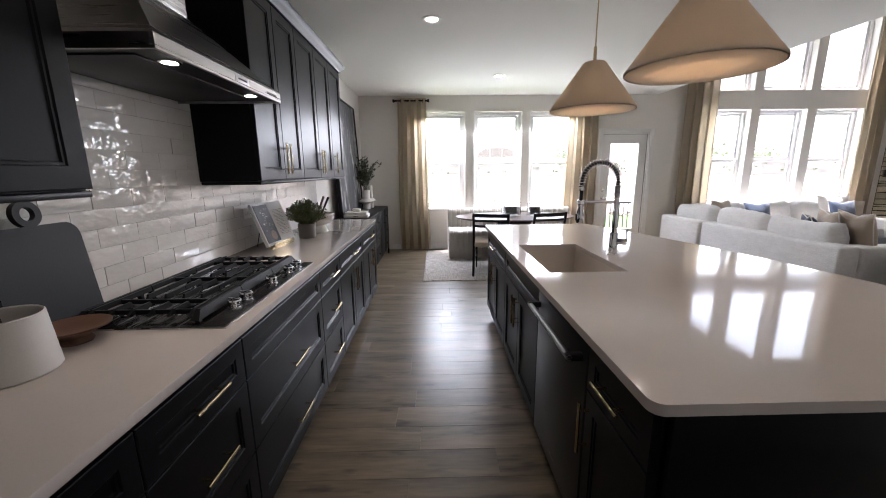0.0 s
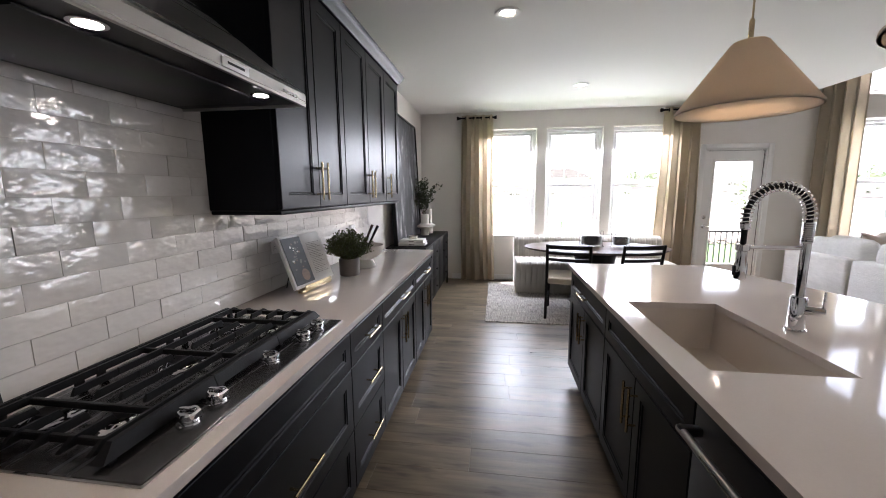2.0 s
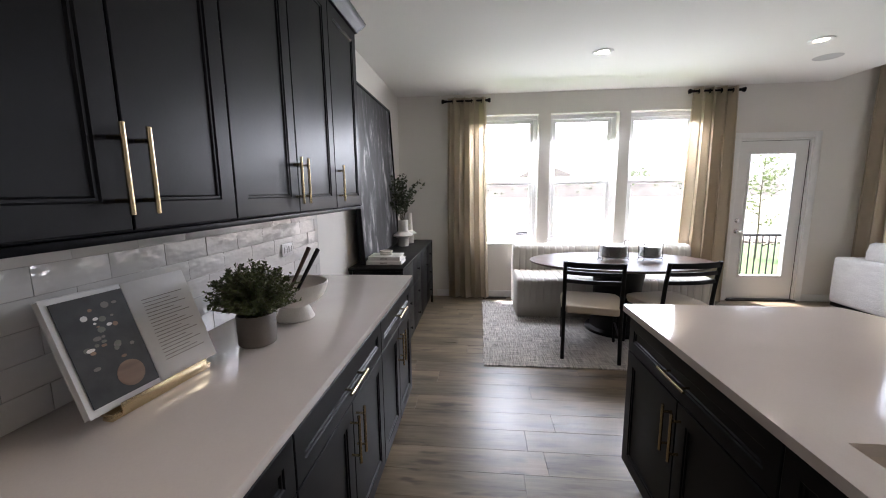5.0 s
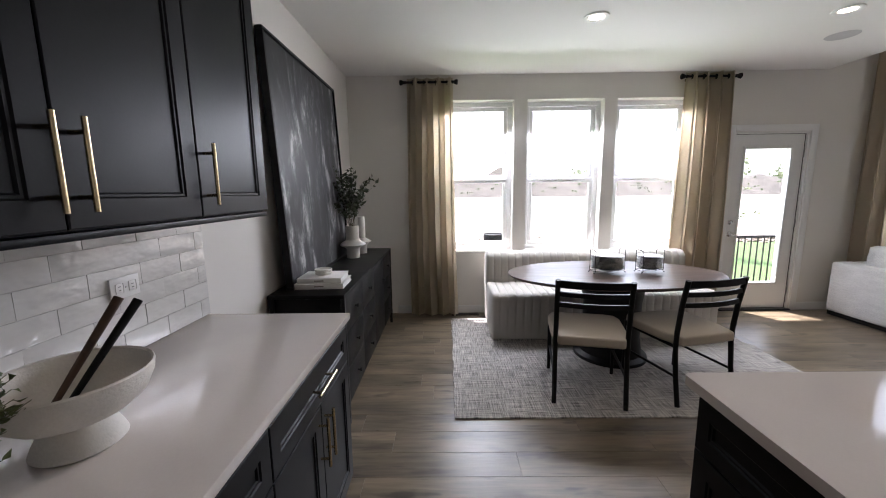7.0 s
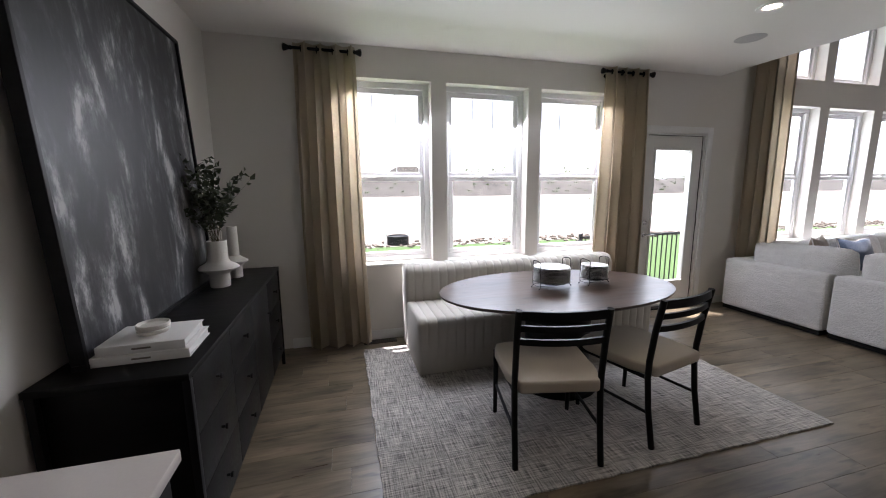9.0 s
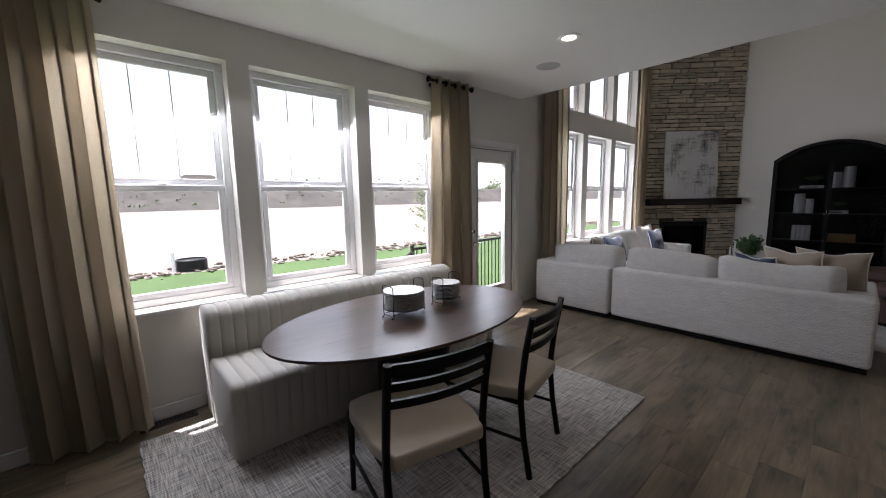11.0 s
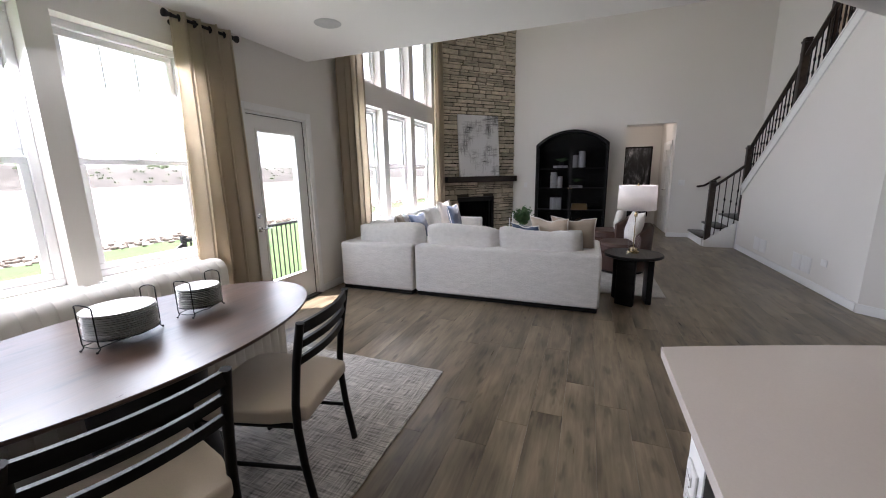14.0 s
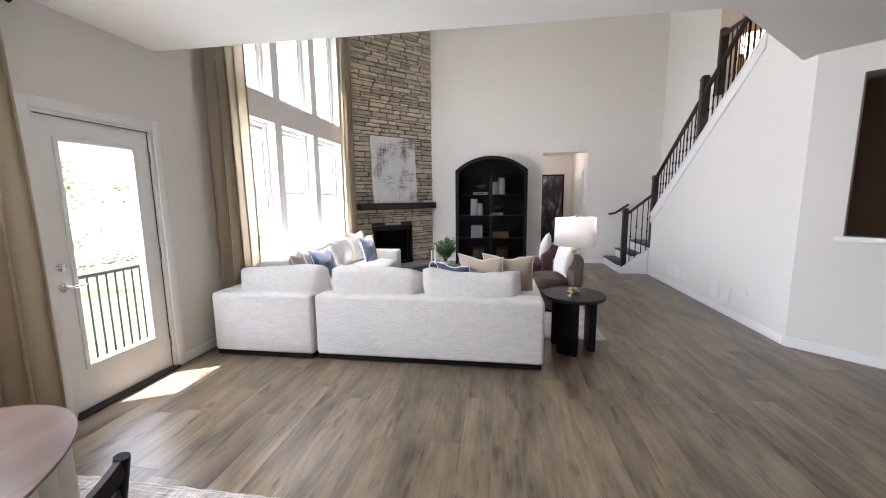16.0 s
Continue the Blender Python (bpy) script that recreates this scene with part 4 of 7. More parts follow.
def bushy(name, label, at, stems, spread, height, leaf, mat, pot, rnd_seed, up=0.0, per=10, category="plant", ball=None):
    """A pot with many thin stems and small leaves. pot(parent) builds the pot; up is the pot's soil height."""
    rnd = random.Random(rnd_seed)
    t = thing(name, label, category, pose(*at))
    pot(t)
    st, lf = bmesh.new(), bmesh.new()
    for _ in range(stems):
        a, tilt = rnd.uniform(0, 2 * math.pi), rnd.uniform(0.05, 1) ** 0.7 * spread
        hh = height * rnd.uniform(0.55, 1.0) * (1 - 0.25 * (tilt / spread) ** 2)
        p0 = Vector((rnd.uniform(-0.02, 0.02), rnd.uniform(-0.02, 0.02), up))
        tip = Vector((math.cos(a) * tilt, math.sin(a) * tilt, up + hh))
        if ball:
            el = rnd.uniform(-0.25, 1.0)
            rr_ = math.sqrt(max(0, 1 - el * el)) * rnd.uniform(0.75, 1.05)
            tip = Vector((math.cos(a) * rr_ * ball[0], math.sin(a) * rr_ * ball[0], up + ball[2] + el * ball[1] * rnd.uniform(0.8, 1.1)))
            hh = tip.z - up
        mid = (p0 + tip) / 2 + Vector((math.cos(a) * -tilt * 0.2, math.sin(a) * -tilt * 0.2, hh * 0.15))
        pts = [p0.lerp(mid, k / 3).lerp(mid.lerp(tip, k / 3), k / 3) for k in range(4)]
        tube(pts, 0.0016, 4, st, 0.0007)
        ls = []
        for k in range(per):
            u = rnd.uniform(0.3, 1.0)
            p = p0.lerp(mid, u).lerp(mid.lerp(tip, u), u)
            ls.append((p, (rnd.uniform(-1, 1), rnd.uniform(-1, 1), rnd.uniform(-0.2, 0.9))))
        leaves(lf, ls, leaf, rnd)
    part("stems", st, STEM, t)
    part("foliage", lf, mat, t)
    return t


STEM = material("stem", (0.09, 0.08, 0.04), 0.7, var=0.2)
GREEN = material("leaf_green", (0.095, 0.12, 0.04), 0.5, var=0.35, scale=30, fine=200, bump=0.05)
OLIVE = material("leaf_olive", (0.045, 0.060, 0.028), 0.45, var=0.35, scale=20, fine=150, bump=0.05)
FERN = material("leaf_fern", (0.06, 0.13, 0.045), 0.5, var=0.35, scale=20, fine=150, bump=0.05)
TAUPE = material("taupe_ceramic", (0.16, 0.14, 0.12), 0.55, var=0.08, fine=160, bump=0.06)
PAPER = material("paper", (0.72, 0.71, 0.69), 0.6, var=0.03, scale=12, bump=0.02)
CLAY = material("brown_clay", (0.16, 0.085, 0.055), 0.6, var=0.15, scale=14, fine=140, bump=0.08)
OAK = wood("oak_board", (0.16, 0.09, 0.055), (0.28, 0.18, 0.11), 0.5, per_piece=0.15)
SATIN = material("satin_ceramic", (0.62, 0.60, 0.57), 0.5, var=0.04, fine=200, bump=0.03)
SAGE = material("printed_sage", (0.13, 0.13, 0.10), 0.5, var=0.2)
WALNUT = wood("walnut_utensil", (0.05, 0.026, 0.016), (0.10, 0.055, 0.033), 0.45, per_piece=0.2)

cr = thing("utensil_crock", "white tapered ceramic utensil crock on the counter", "crock", pose(-1.01, 1.06, CT))
part("crock", lathe([(0, 0), (0.096, 0), (0.101, 0.006), (0.088, 0.16), (0.085, 0.163), (0.082, 0.16), (0.092, 0.012), (0, 0.01)], 40), SATIN, cr)
for nm, dx, dy, ang in (("wooden_spoon", -0.02, -0.035, -12), ("wooden_spatula", 0.02, -0.01, -18), ("wooden_spoon", -0.01, 0.03, -8)):
    sp_ = thing(nm, "dark wooden utensil standing in the crock", "utensil", Matrix.Translation((-1.01 + dx, 1.06 + dy, CT + 0.014)) @ pose(0, 0, 0, -ang * 0.4, ang, 0))
    b_ = tube([(0, 0, 0), (0, 0, 0.19)], 0.006, 8)
    bmesh.ops.scale(b_, vec=(1, 1, 1), verts=b_.verts)
    part("shaft", b_, WALNUT, sp_)
    part("bowl", lathe([(0, 0.18), (0.014, 0.19), (0.026, 0.215), (0.024, 0.245), (0.012, 0.262), (0, 0.265)], 14), WALNUT, sp_)


def board(name, label, w, h, thick, mat, m, ring=True):
    """A board with rounded corners and, on top, a ring to hang it by; it stands in the xz plane."""
    t = thing(name, label, "cutting board", m)
    r = 0.05
    ol = []
    for cx, cz, a0 in ((w / 2 - 0.015, 0.015, -90), (w / 2 - r, h - r, 0), (-w / 2 + r, h - r, 90), (-w / 2 + 0.015, 0.015, 180)):
        rr = r if cz > 0.1 else 0.015
        ol += [(cx + rr * math.cos(radians(a0 + 15 * k)), cz + rr * math.sin(radians(a0 + 15 * k))) for k in range(7)]
    b_ = prism(ol, 0, thick)
    bmesh.ops.rotate(b_, cent=(0, 0, 0), matrix=Matrix.Rotation(radians(90), 3, "X"), verts=b_.verts)
    part("slab", b_, mat, t)
    if ring:
        q = bmesh.new()
        rings = []
        for k in range(32):
            a = 2 * math.pi * k / 32
            rings.append([q.verts.new((rr * math.cos(a), yy, h + 0.038 + rr * math.sin(a))) for rr, yy in ((0.042, 0), (0.042, -thick), (0.022, -thick), (0.022, 0))])
        for k in range(32):
            A, B = rings[k], rings[(k + 1) % 32]
            for j in range(4):
                q.faces.new((A[j], A[(j + 1) % 4], B[(j + 1) % 4], B[j]))
        part("ring_handle", q, mat, t)
    return t


board("cutting_board", "black cutting board with ring handle leaning on the tiles", 0.30, 0.36, 0.018, BLACK, Matrix.Translation((-1.125, 1.325, CT)) @ pose(0, 0, 0, 0, 0, 90) @ pose(0, 0, 0, -7))
board("cutting_board", "brown wooden board leaning beside the black one", 0.24, 0.30, 0.018, OAK, Matrix.Translation((-1.10, 1.00, CT)) @ pose(0, 0, 0, 0, 0, 90) @ pose(0, 0, 0, -9), False)
fd = thing("footed_dish", "small brown clay footed dish", "dish", pose(-1.02, 1.255, CT))
part("dish", lathe([(0, 0), (0.042, 0), (0.045, 0.006), (0.036, 0.02), (0.05, 0.034), (0.092, 0.05), (0.095, 0.056), (0.09, 0.056), (0.05, 0.04), (0, 0.036)], 36), CLAY, fd)

# cookbook on its stand
cb = thing("book_stand", "small brass cookbook stand on the counter", "stand", Matrix.Translation((-1.03, 2.82, CT)) @ pose(0, 0, 0, 0, 0, 84))
part("ledge", cube(-0.15, 0.15, -0.055, 0.0, 0.012, 0.02, 0.002), BRASS, cb)
part("lip", cube(-0.13, 0.13, -0.06, -0.0555, 0.012, 0.042, 0.002), BRASS, cb)
part("foot", cube(-0.15, 0.15, -0.05, -0.02, 0.0, 0.0118, 0.002), BRASS, cb)
for s in (-1, 1):
    part("strut", tube([(s * 0.07, 0, 0.016), (s * 0.05, 0.075, 0.21)], 0.003, 6), BLACK, cb)
    part("leg", tube([(s * 0.05, 0.07, 0.2), (s * 0.055, 0.12, 0.003)], 0.003, 6), BLACK, cb)
bk = thing("cookbook", "open cookbook with a photo page of eggs", "book", Matrix.Translation((-1.03, 2.82, CT + 0.0205)) @ pose(0, 0, 0, 0, 0, 84) @ pose(0, -0.012, 0, -20) @ Matrix.Scale(1.14, 4))
PHOTO = material("dark_photo", (0.03, 0.03, 0.03), 0.6, var=0.6, scale=9, fine=30, bump=0)
for s, lab in ((-1, "photo page"), (1, "text page")):
    pg = cube(s * 0.002, s * 0.165, -0.018, 0.0, 0.0, 0.262, 0.002)
    for v in pg.verts:
        v.co.y -= 0.012 * abs(v.co.x) / 0.165
    po = part("page_block", pg, PAPER, bk)
    if s < 0:
        part("photo", cube(-0.155, -0.010, -0.0325, -0.0305, 0.014, 0.250), PHOTO, po, "dark food photograph")
        rb = random.Random(6)
        for k in range(26):
            top_ = k < 11
            ex_, ez_, er_ = rb.gauss(-0.075 if top_ else -0.085, 0.022), rb.gauss(0.205 if top_ else 0.125, 0.016), rb.uniform(0.003, 0.009)
            part("printed_shape", lathe([(0, 0), (er_, 0), (er_, 0.0004), (0, 0.0004)], 9), rb.choice((CERAMIC, OAK, TAUPE, SAGE)), po).matrix_basis = pose(min(-0.03, max(-0.14, ex_)), -0.0326 - 0.00003 * k, ez_, 90) @ Matrix.Diagonal((1.0, rb.uniform(0.5, 1), 1, 1))
        part("printed_bowl", lathe([(0, 0), (0.03, 0), (0.03, 0.0006), (0, 0.0006)], 22), OAK, po).matrix_basis = pose(-0.062, -0.0326, 0.055, 90)
    else:
        for k in range(19):
            part("text_line", cube(0.025, 0.14 - 0.02 * (k % 3), -0.0312, -0.0302, 0.045 + k * 0.009, 0.0466 + k * 0.009), TAUPE, po)


def taupe_pot(t):
    part("pot", lathe([(0, 0), (0.062, 0), (0.066, 0.004), (0.068, 0.112), (0.066, 0.115), (0.062, 0.112), (0.06, 0.09), (0, 0.088)], 36), TAUPE, t)


bushy("potted_plant", "small bushy green herb in a taupe pot", (-0.93, 3.175, CT), 260, 0.19, 0.24, 0.0165, GREEN, taupe_pot, 4, 0.088, 22, "plant", (0.158, 0.125, 0.092))
bw = thing("footed_bowl", "large white textured footed ceramic bowl", "bowl", pose(-0.925, 3.455, CT))
part("bowl", lathe([(0, 0), (0.08, 0), (0.084, 0.004), (0.078, 0.02), (0.06, 0.058), (0.062, 0.064), (0.1, 0.078), (0.13, 0.105), (0.145, 0.14), (0.148, 0.162), (0.145, 0.166), (0.14, 0.162), (0.135, 0.135), (0.112, 0.1), (0.06, 0.082), (0, 0.078)], 56), CERAMIC, bw)
for k, (a, tl) in enumerate(((20, 34), (60, 36))):
    part("shaft", tube([(0, 0, 0), (0, 0, 0.12), (0, 0, 0.265)], 0.006, 10, r_end=0.0105), (WALNUT, BLACKWOOD)[k], thing("salad_server", "dark wooden salad server leaning in the bowl", "utensil", Matrix.Translation((-0.945 + 0.03 * k, 3.415, CT + 0.09)) @ pose(0, 0, 0, -tl, 14 + 3 * k, 0), "salad servers"))
for y, z in ((3.92, 1.155), (2.765, 1.16)):
    outlet((-1.196, y, z), 90, "white duplex outlet lying sideways on the tiled backsplash", True)

# ---- credenza and its things ----
cz = thing("credenza", "long black credenza against the dining wall", "credenza")
part("top", cube(-1.195, -0.725, 4.88, 6.795, 0.825, 0.85, 0.003), BLACKWOOD, cz)
part("body", cube(-1.185, -0.75, 4.92, 6.755, 0.12, 0.8245, 0.003), BLACKWOOD, cz)
for i in range(4):
    y0, y1 = 4.925 + i * 0.4575, 4.925 + (i + 1) * 0.4575
    if i in (0, 1, 3):
        for z0, z1 in ((0.125, 0.355), (0.359, 0.585), (0.589, 0.82)):
            dr = part("drawer", cube(-0.7498, -0.732, y0 + 0.002, y1 - 0.002, z0, z1, 0.002), BLACKWOOD, cz)
            part("knob", lathe([(0, 0), (0.006, 0), (0.006, 0.014), (0.013, 0.018), (0.012, 0.026), (0, 0.027)], 14), BLACK, dr).matrix_basis = pose(-0.732, (y0 + y1) / 2, (z0 + z1) / 2, 0, 90, 0)
    else:
        dr = part("door", cube(-0.7498, -0.732, y0 + 0.002, y1 - 0.002, 0.125, 0.82, 0.002), BLACKWOOD, cz)
        part("knob", lathe([(0, 0), (0.006, 0), (0.006, 0.014), (0.013, 0.018), (0.012, 0.026), (0, 0.027)], 14), BLACK, dr).matrix_basis = pose(-0.732, y1 - 0.04, 0.62, 0, 90, 0)
for x in (-1.19, -0.752):
    for y in (4.885, 6.762):
        part("leg", cube(x, x + 0.026, y, y + 0.026, 0, 0.8248, 0.002), BLACK, cz)

ART = bpy.data.materials.new("abstract_canvas")
ART.use_nodes = True
n_, l_ = ART.node_tree.nodes, ART.node_tree.links
tc = n_.new("ShaderNodeTexCoord")
mp_ = n_.new("ShaderNodeMapping")
mp_.inputs["Scale"].default_value = (1, 2.6, 1.0)
l_.new(tc.outputs["Object"], mp_.inputs["Vector"])
a1, a2 = n_.new("ShaderNodeTexNoise"), n_.new("ShaderNodeTexNoise")
a1.inputs["Scale"].default_value, a1.inputs["Detail"].default_value, a1.inputs["Distortion"].default_value = 1.6, 9, 1.2
a2.inputs["Scale"].default_value, a2.inputs["Detail"].default_value, a2.inputs["Roughness"].default_value = 3.0, 12, 0.75
l_.new(mp_.outputs[0], a1.inputs["Vector"])
l_.new(mp_.outputs[0], a2.inputs["Vector"])
mu = n_.new("ShaderNodeMath")
mu.operation = "MULTIPLY"
l_.new(a1.outputs["Fac"], mu.inputs[0])
l_.new(a2.outputs["Fac"], mu.inputs[1])
rp = n_.new("ShaderNodeValToRGB")
rp.color_ramp.elements[0].position, rp.color_ramp.elements[0].color = 0.15, (0.008, 0.008, 0.009, 1)
rp.color_ramp.elements[1].position, rp.color_ramp.elements[1].color = 0.37, (0.42, 0.41, 0.41, 1)
for at_, col_ in ((0.225, (0.018, 0.018, 0.020, 1)), (0.27, (0.045, 0.045, 0.05, 1)), (0.315, (0.14, 0.14, 0.145, 1))):
    rp.color_ramp.elements.new(at_).color = col_
l_.new(mu.outputs[0], rp.inputs["Fac"])
l_.new(rp.outputs[0], n_["Principled BSDF"].inputs["Base Color"])
n_["Principled BSDF"].inputs["Roughness"].default_value = 0.5
ar = thing("abstract_painting", "large black and grey abstract painting leaning on the credenza", "painting", Matrix.Translation((-1.10, 5.70, 0.8505)) @ pose(0, 0, 0, 0, -2.6, 0))
fr2 = bmesh.new()
for a, b, c, e in ((-0.70, 0.70, 0, 0.02), (-0.70, 0.70, 1.55, 1.57), (-0.70, -0.68, 0.02, 1.55), (0.68, 0.70, 0.02, 1.55)):
    box(fr2, -0.025, 0.022, a, b, c, e, 0.002, 1)
part("frame", fr2, BLACKWOOD, ar, "thin black frame")
part("canvas", cube(-0.015, 0.008, -0.679, 0.679, 0.021, 1.549), ART, ar)

for z0, w, dd, h, lab in ((0.8505, 0.155, 0.125, 0.035, "large white book lying on the credenza"), (0.886, 0.14, 0.115, 0.034, "white book lying on another book")):
    b_ = thing("book", lab, "book", pose(-0.93, 5.15, z0, 0, 0, 2), "stacked books")
    part("cover", cube(-w, w, -dd, dd, 0, 0.004, 0.001), PAPER, b_)
    part("pages", cube(-w + 0.004, w - 0.006, -dd + 0.004, dd - 0.004, 0.0041, h - 0.0041), PAPER, b_)
    part("cover", cube(-w, w, -dd, dd, h - 0.004, h, 0.001), PAPER, b_)
    part("spine", cube(-w, w, -dd - 0.0028, -dd + 0.0005, 0.0005, h - 0.0005, 0.001), PAPER, b_)
    part("title", cube(-0.03, 0.03, -dd - 0.0034, -dd - 0.0029, h * 0.4, h * 0.6), TAUPE, b_)
sb_ = thing("small_bowl", "small stacked stoneware bowl on the books", "bowl", pose(-0.935, 5.16, 0.9205))
part("bowl", lathe([(0, 0), (0.05, 0), (0.055, 0.006), (0.055, 0.016), (0.05, 0.018), (0.056, 0.022), (0.057, 0.036), (0.053, 0.038), (0.046, 0.028), (0, 0.026)], 28), CERAMIC, sb_)


def ringed_vase(t):
    part("vase", lathe([(r_ * 1.08, h_ * 1.2) for r_, h_ in [(0, 0), (0.052, 0), (0.056, 0.004), (0.056, 0.07), (0.066, 0.082), (0.105, 0.098), (0.112, 0.106), (0.1, 0.118), (0.066, 0.135), (0.056, 0.15), (0.055, 0.25), (0.052, 0.254), (0.048, 0.25), (0.046, 0.2), (0, 0.2)]], 40), CERAMIC, t)


bushy("vase_with_branches", "white ringed ceramic vase with dark leafy branches", (-0.99, 6.20, 0.8505), 22, 0.25, 0.64, 0.05, OLIVE, ringed_vase, 9, 0.25, 26, "vase")
v2 = thing("tall_vase", "slim tall white ceramic vase", "vase", pose(-0.965, 6.47, 0.8505))
part("vase", lathe([(0, 0), (0.045, 0), (0.047, 0.004), (0.047, 0.08), (0.056, 0.095), (0.088, 0.115), (0.09, 0.124), (0.06, 0.142), (0.036, 0.16), (0.034, 0.37), (0.03, 0.372), (0.028, 0.36), (0, 0.35)], 32), CERAMIC, v2)

# ---- dining ----
rug = thing("dining_rug", "grey woven flat rug under the dining table", "rug")
RUG = bpy.data.materials.new("woven_rug")
RUG.use_nodes = True
n_, l_ = RUG.node_tree.nodes, RUG.node_tree.links
b_ = n_["Principled BSDF"]
b_.inputs["Roughness"].default_value = 0.95
tc = n_.new("ShaderNodeTexCoord")
cols = []
for sc_ in ((7, 130, 1), (130, 7, 1)):
    mp_ = n_.new("ShaderNodeMapping")
    mp_.inputs["Scale"].default_value = sc_
    l_.new(tc.outputs["Object"], mp_.inputs["Vector"])
    t_ = n_.new("ShaderNodeTexNoise")
    t_.inputs["Scale"].default_value, t_.inputs["Detail"].default_value = 1.0, 3
    l_.new(mp_.outputs[0], t_.inputs["Vector"])
    cols.append(t_)
mu = n_.new("ShaderNodeMath")
mu.operation = "ADD"
l_.new(cols[0].outputs["Fac"], mu.inputs[0])
l_.new(cols[1].outputs["Fac"], mu.inputs[1])
rp = n_.new("ShaderNodeValToRGB")
rp.color_ramp.elements[0].position, rp.color_ramp.elements[0].color = 0.36, (0.13, 0.125, 0.12, 1)
rp.color_ramp.elements[1].position, rp.color_ramp.elements[1].color = 0.64, (0.70, 0.665, 0.62, 1)
hf = n_.new("ShaderNodeMath")
hf.operation = "MULTIPLY"
hf.inputs[1].default_value = 0.5
l_.new(mu.outputs[0], hf.inputs[0])
l_.new(hf.outputs[0], rp.inputs["Fac"])
l_.new(rp.outputs[0], b_.inputs["Base Color"])
bp_ = n_.new("ShaderNodeBump")
bp_.inputs["Strength"].default_value, bp_.inputs["Distance"].default_value = 0.6, 0.006
l_.new(mu.outputs[0], bp_.inputs["Height"])
l_.new(bp_.outputs[0], b_.inputs["Normal"])
rr = bmesh.new()
rnd = random.Random(3)
N, M_ = 60, 40
vx = [[rr.verts.new((-0.06 + 2.775 * i / N + (rnd.uniform(-0.006, 0.006) if i in (0, N) else 0), 4.93 + 1.92 * j / M_ + (rnd.uniform(-0.004, 0.004) if j in (0, M_) else 0), 0.011 + rnd.uniform(-0.001, 0.001))) for j in range(M_ + 1)] for i in range(N + 1)]
for i in range(N):
    for j in range(M_):
        rr.faces.new((vx[i][j], vx[i + 1][j], vx[i + 1][j + 1], vx[i][j + 1]))
ext = bmesh.ops.extrude_edge_only(rr, edges=[e for e in rr.edges if e.is_boundary])
for v in ext["geom"]:
    if isinstance(v, bmesh.types.BMVert):
        v.co.z = 0.001
part("weave", rr, RUG, rug)

ta = thing("dining_table", "oval walnut dining table on a black drum base", "table", pose(1.335, 5.88, 0))
tt = bmesh.new()
E_ = [(0.87, 0.722), (0.90, 0.735), (0.905, 0.742), (0.905, 0.746), (0.902, 0.75)]
lathe([(0, 0.722)] + E_ + [(0, 0.75)], 96, bm=tt)
for v in tt.verts:
    v.co.y *= 0.615
part("tabletop", tt, TABLETOP, ta)
part("pedestal", lathe([(0, 0.012), (0.30, 0.012), (0.30, 0.04), (0.255, 0.06), (0.235, 0.2), (0.235, 0.5), (0.27, 0.721), (0, 0.7215)], 48), BLACK, ta, "black drum base")


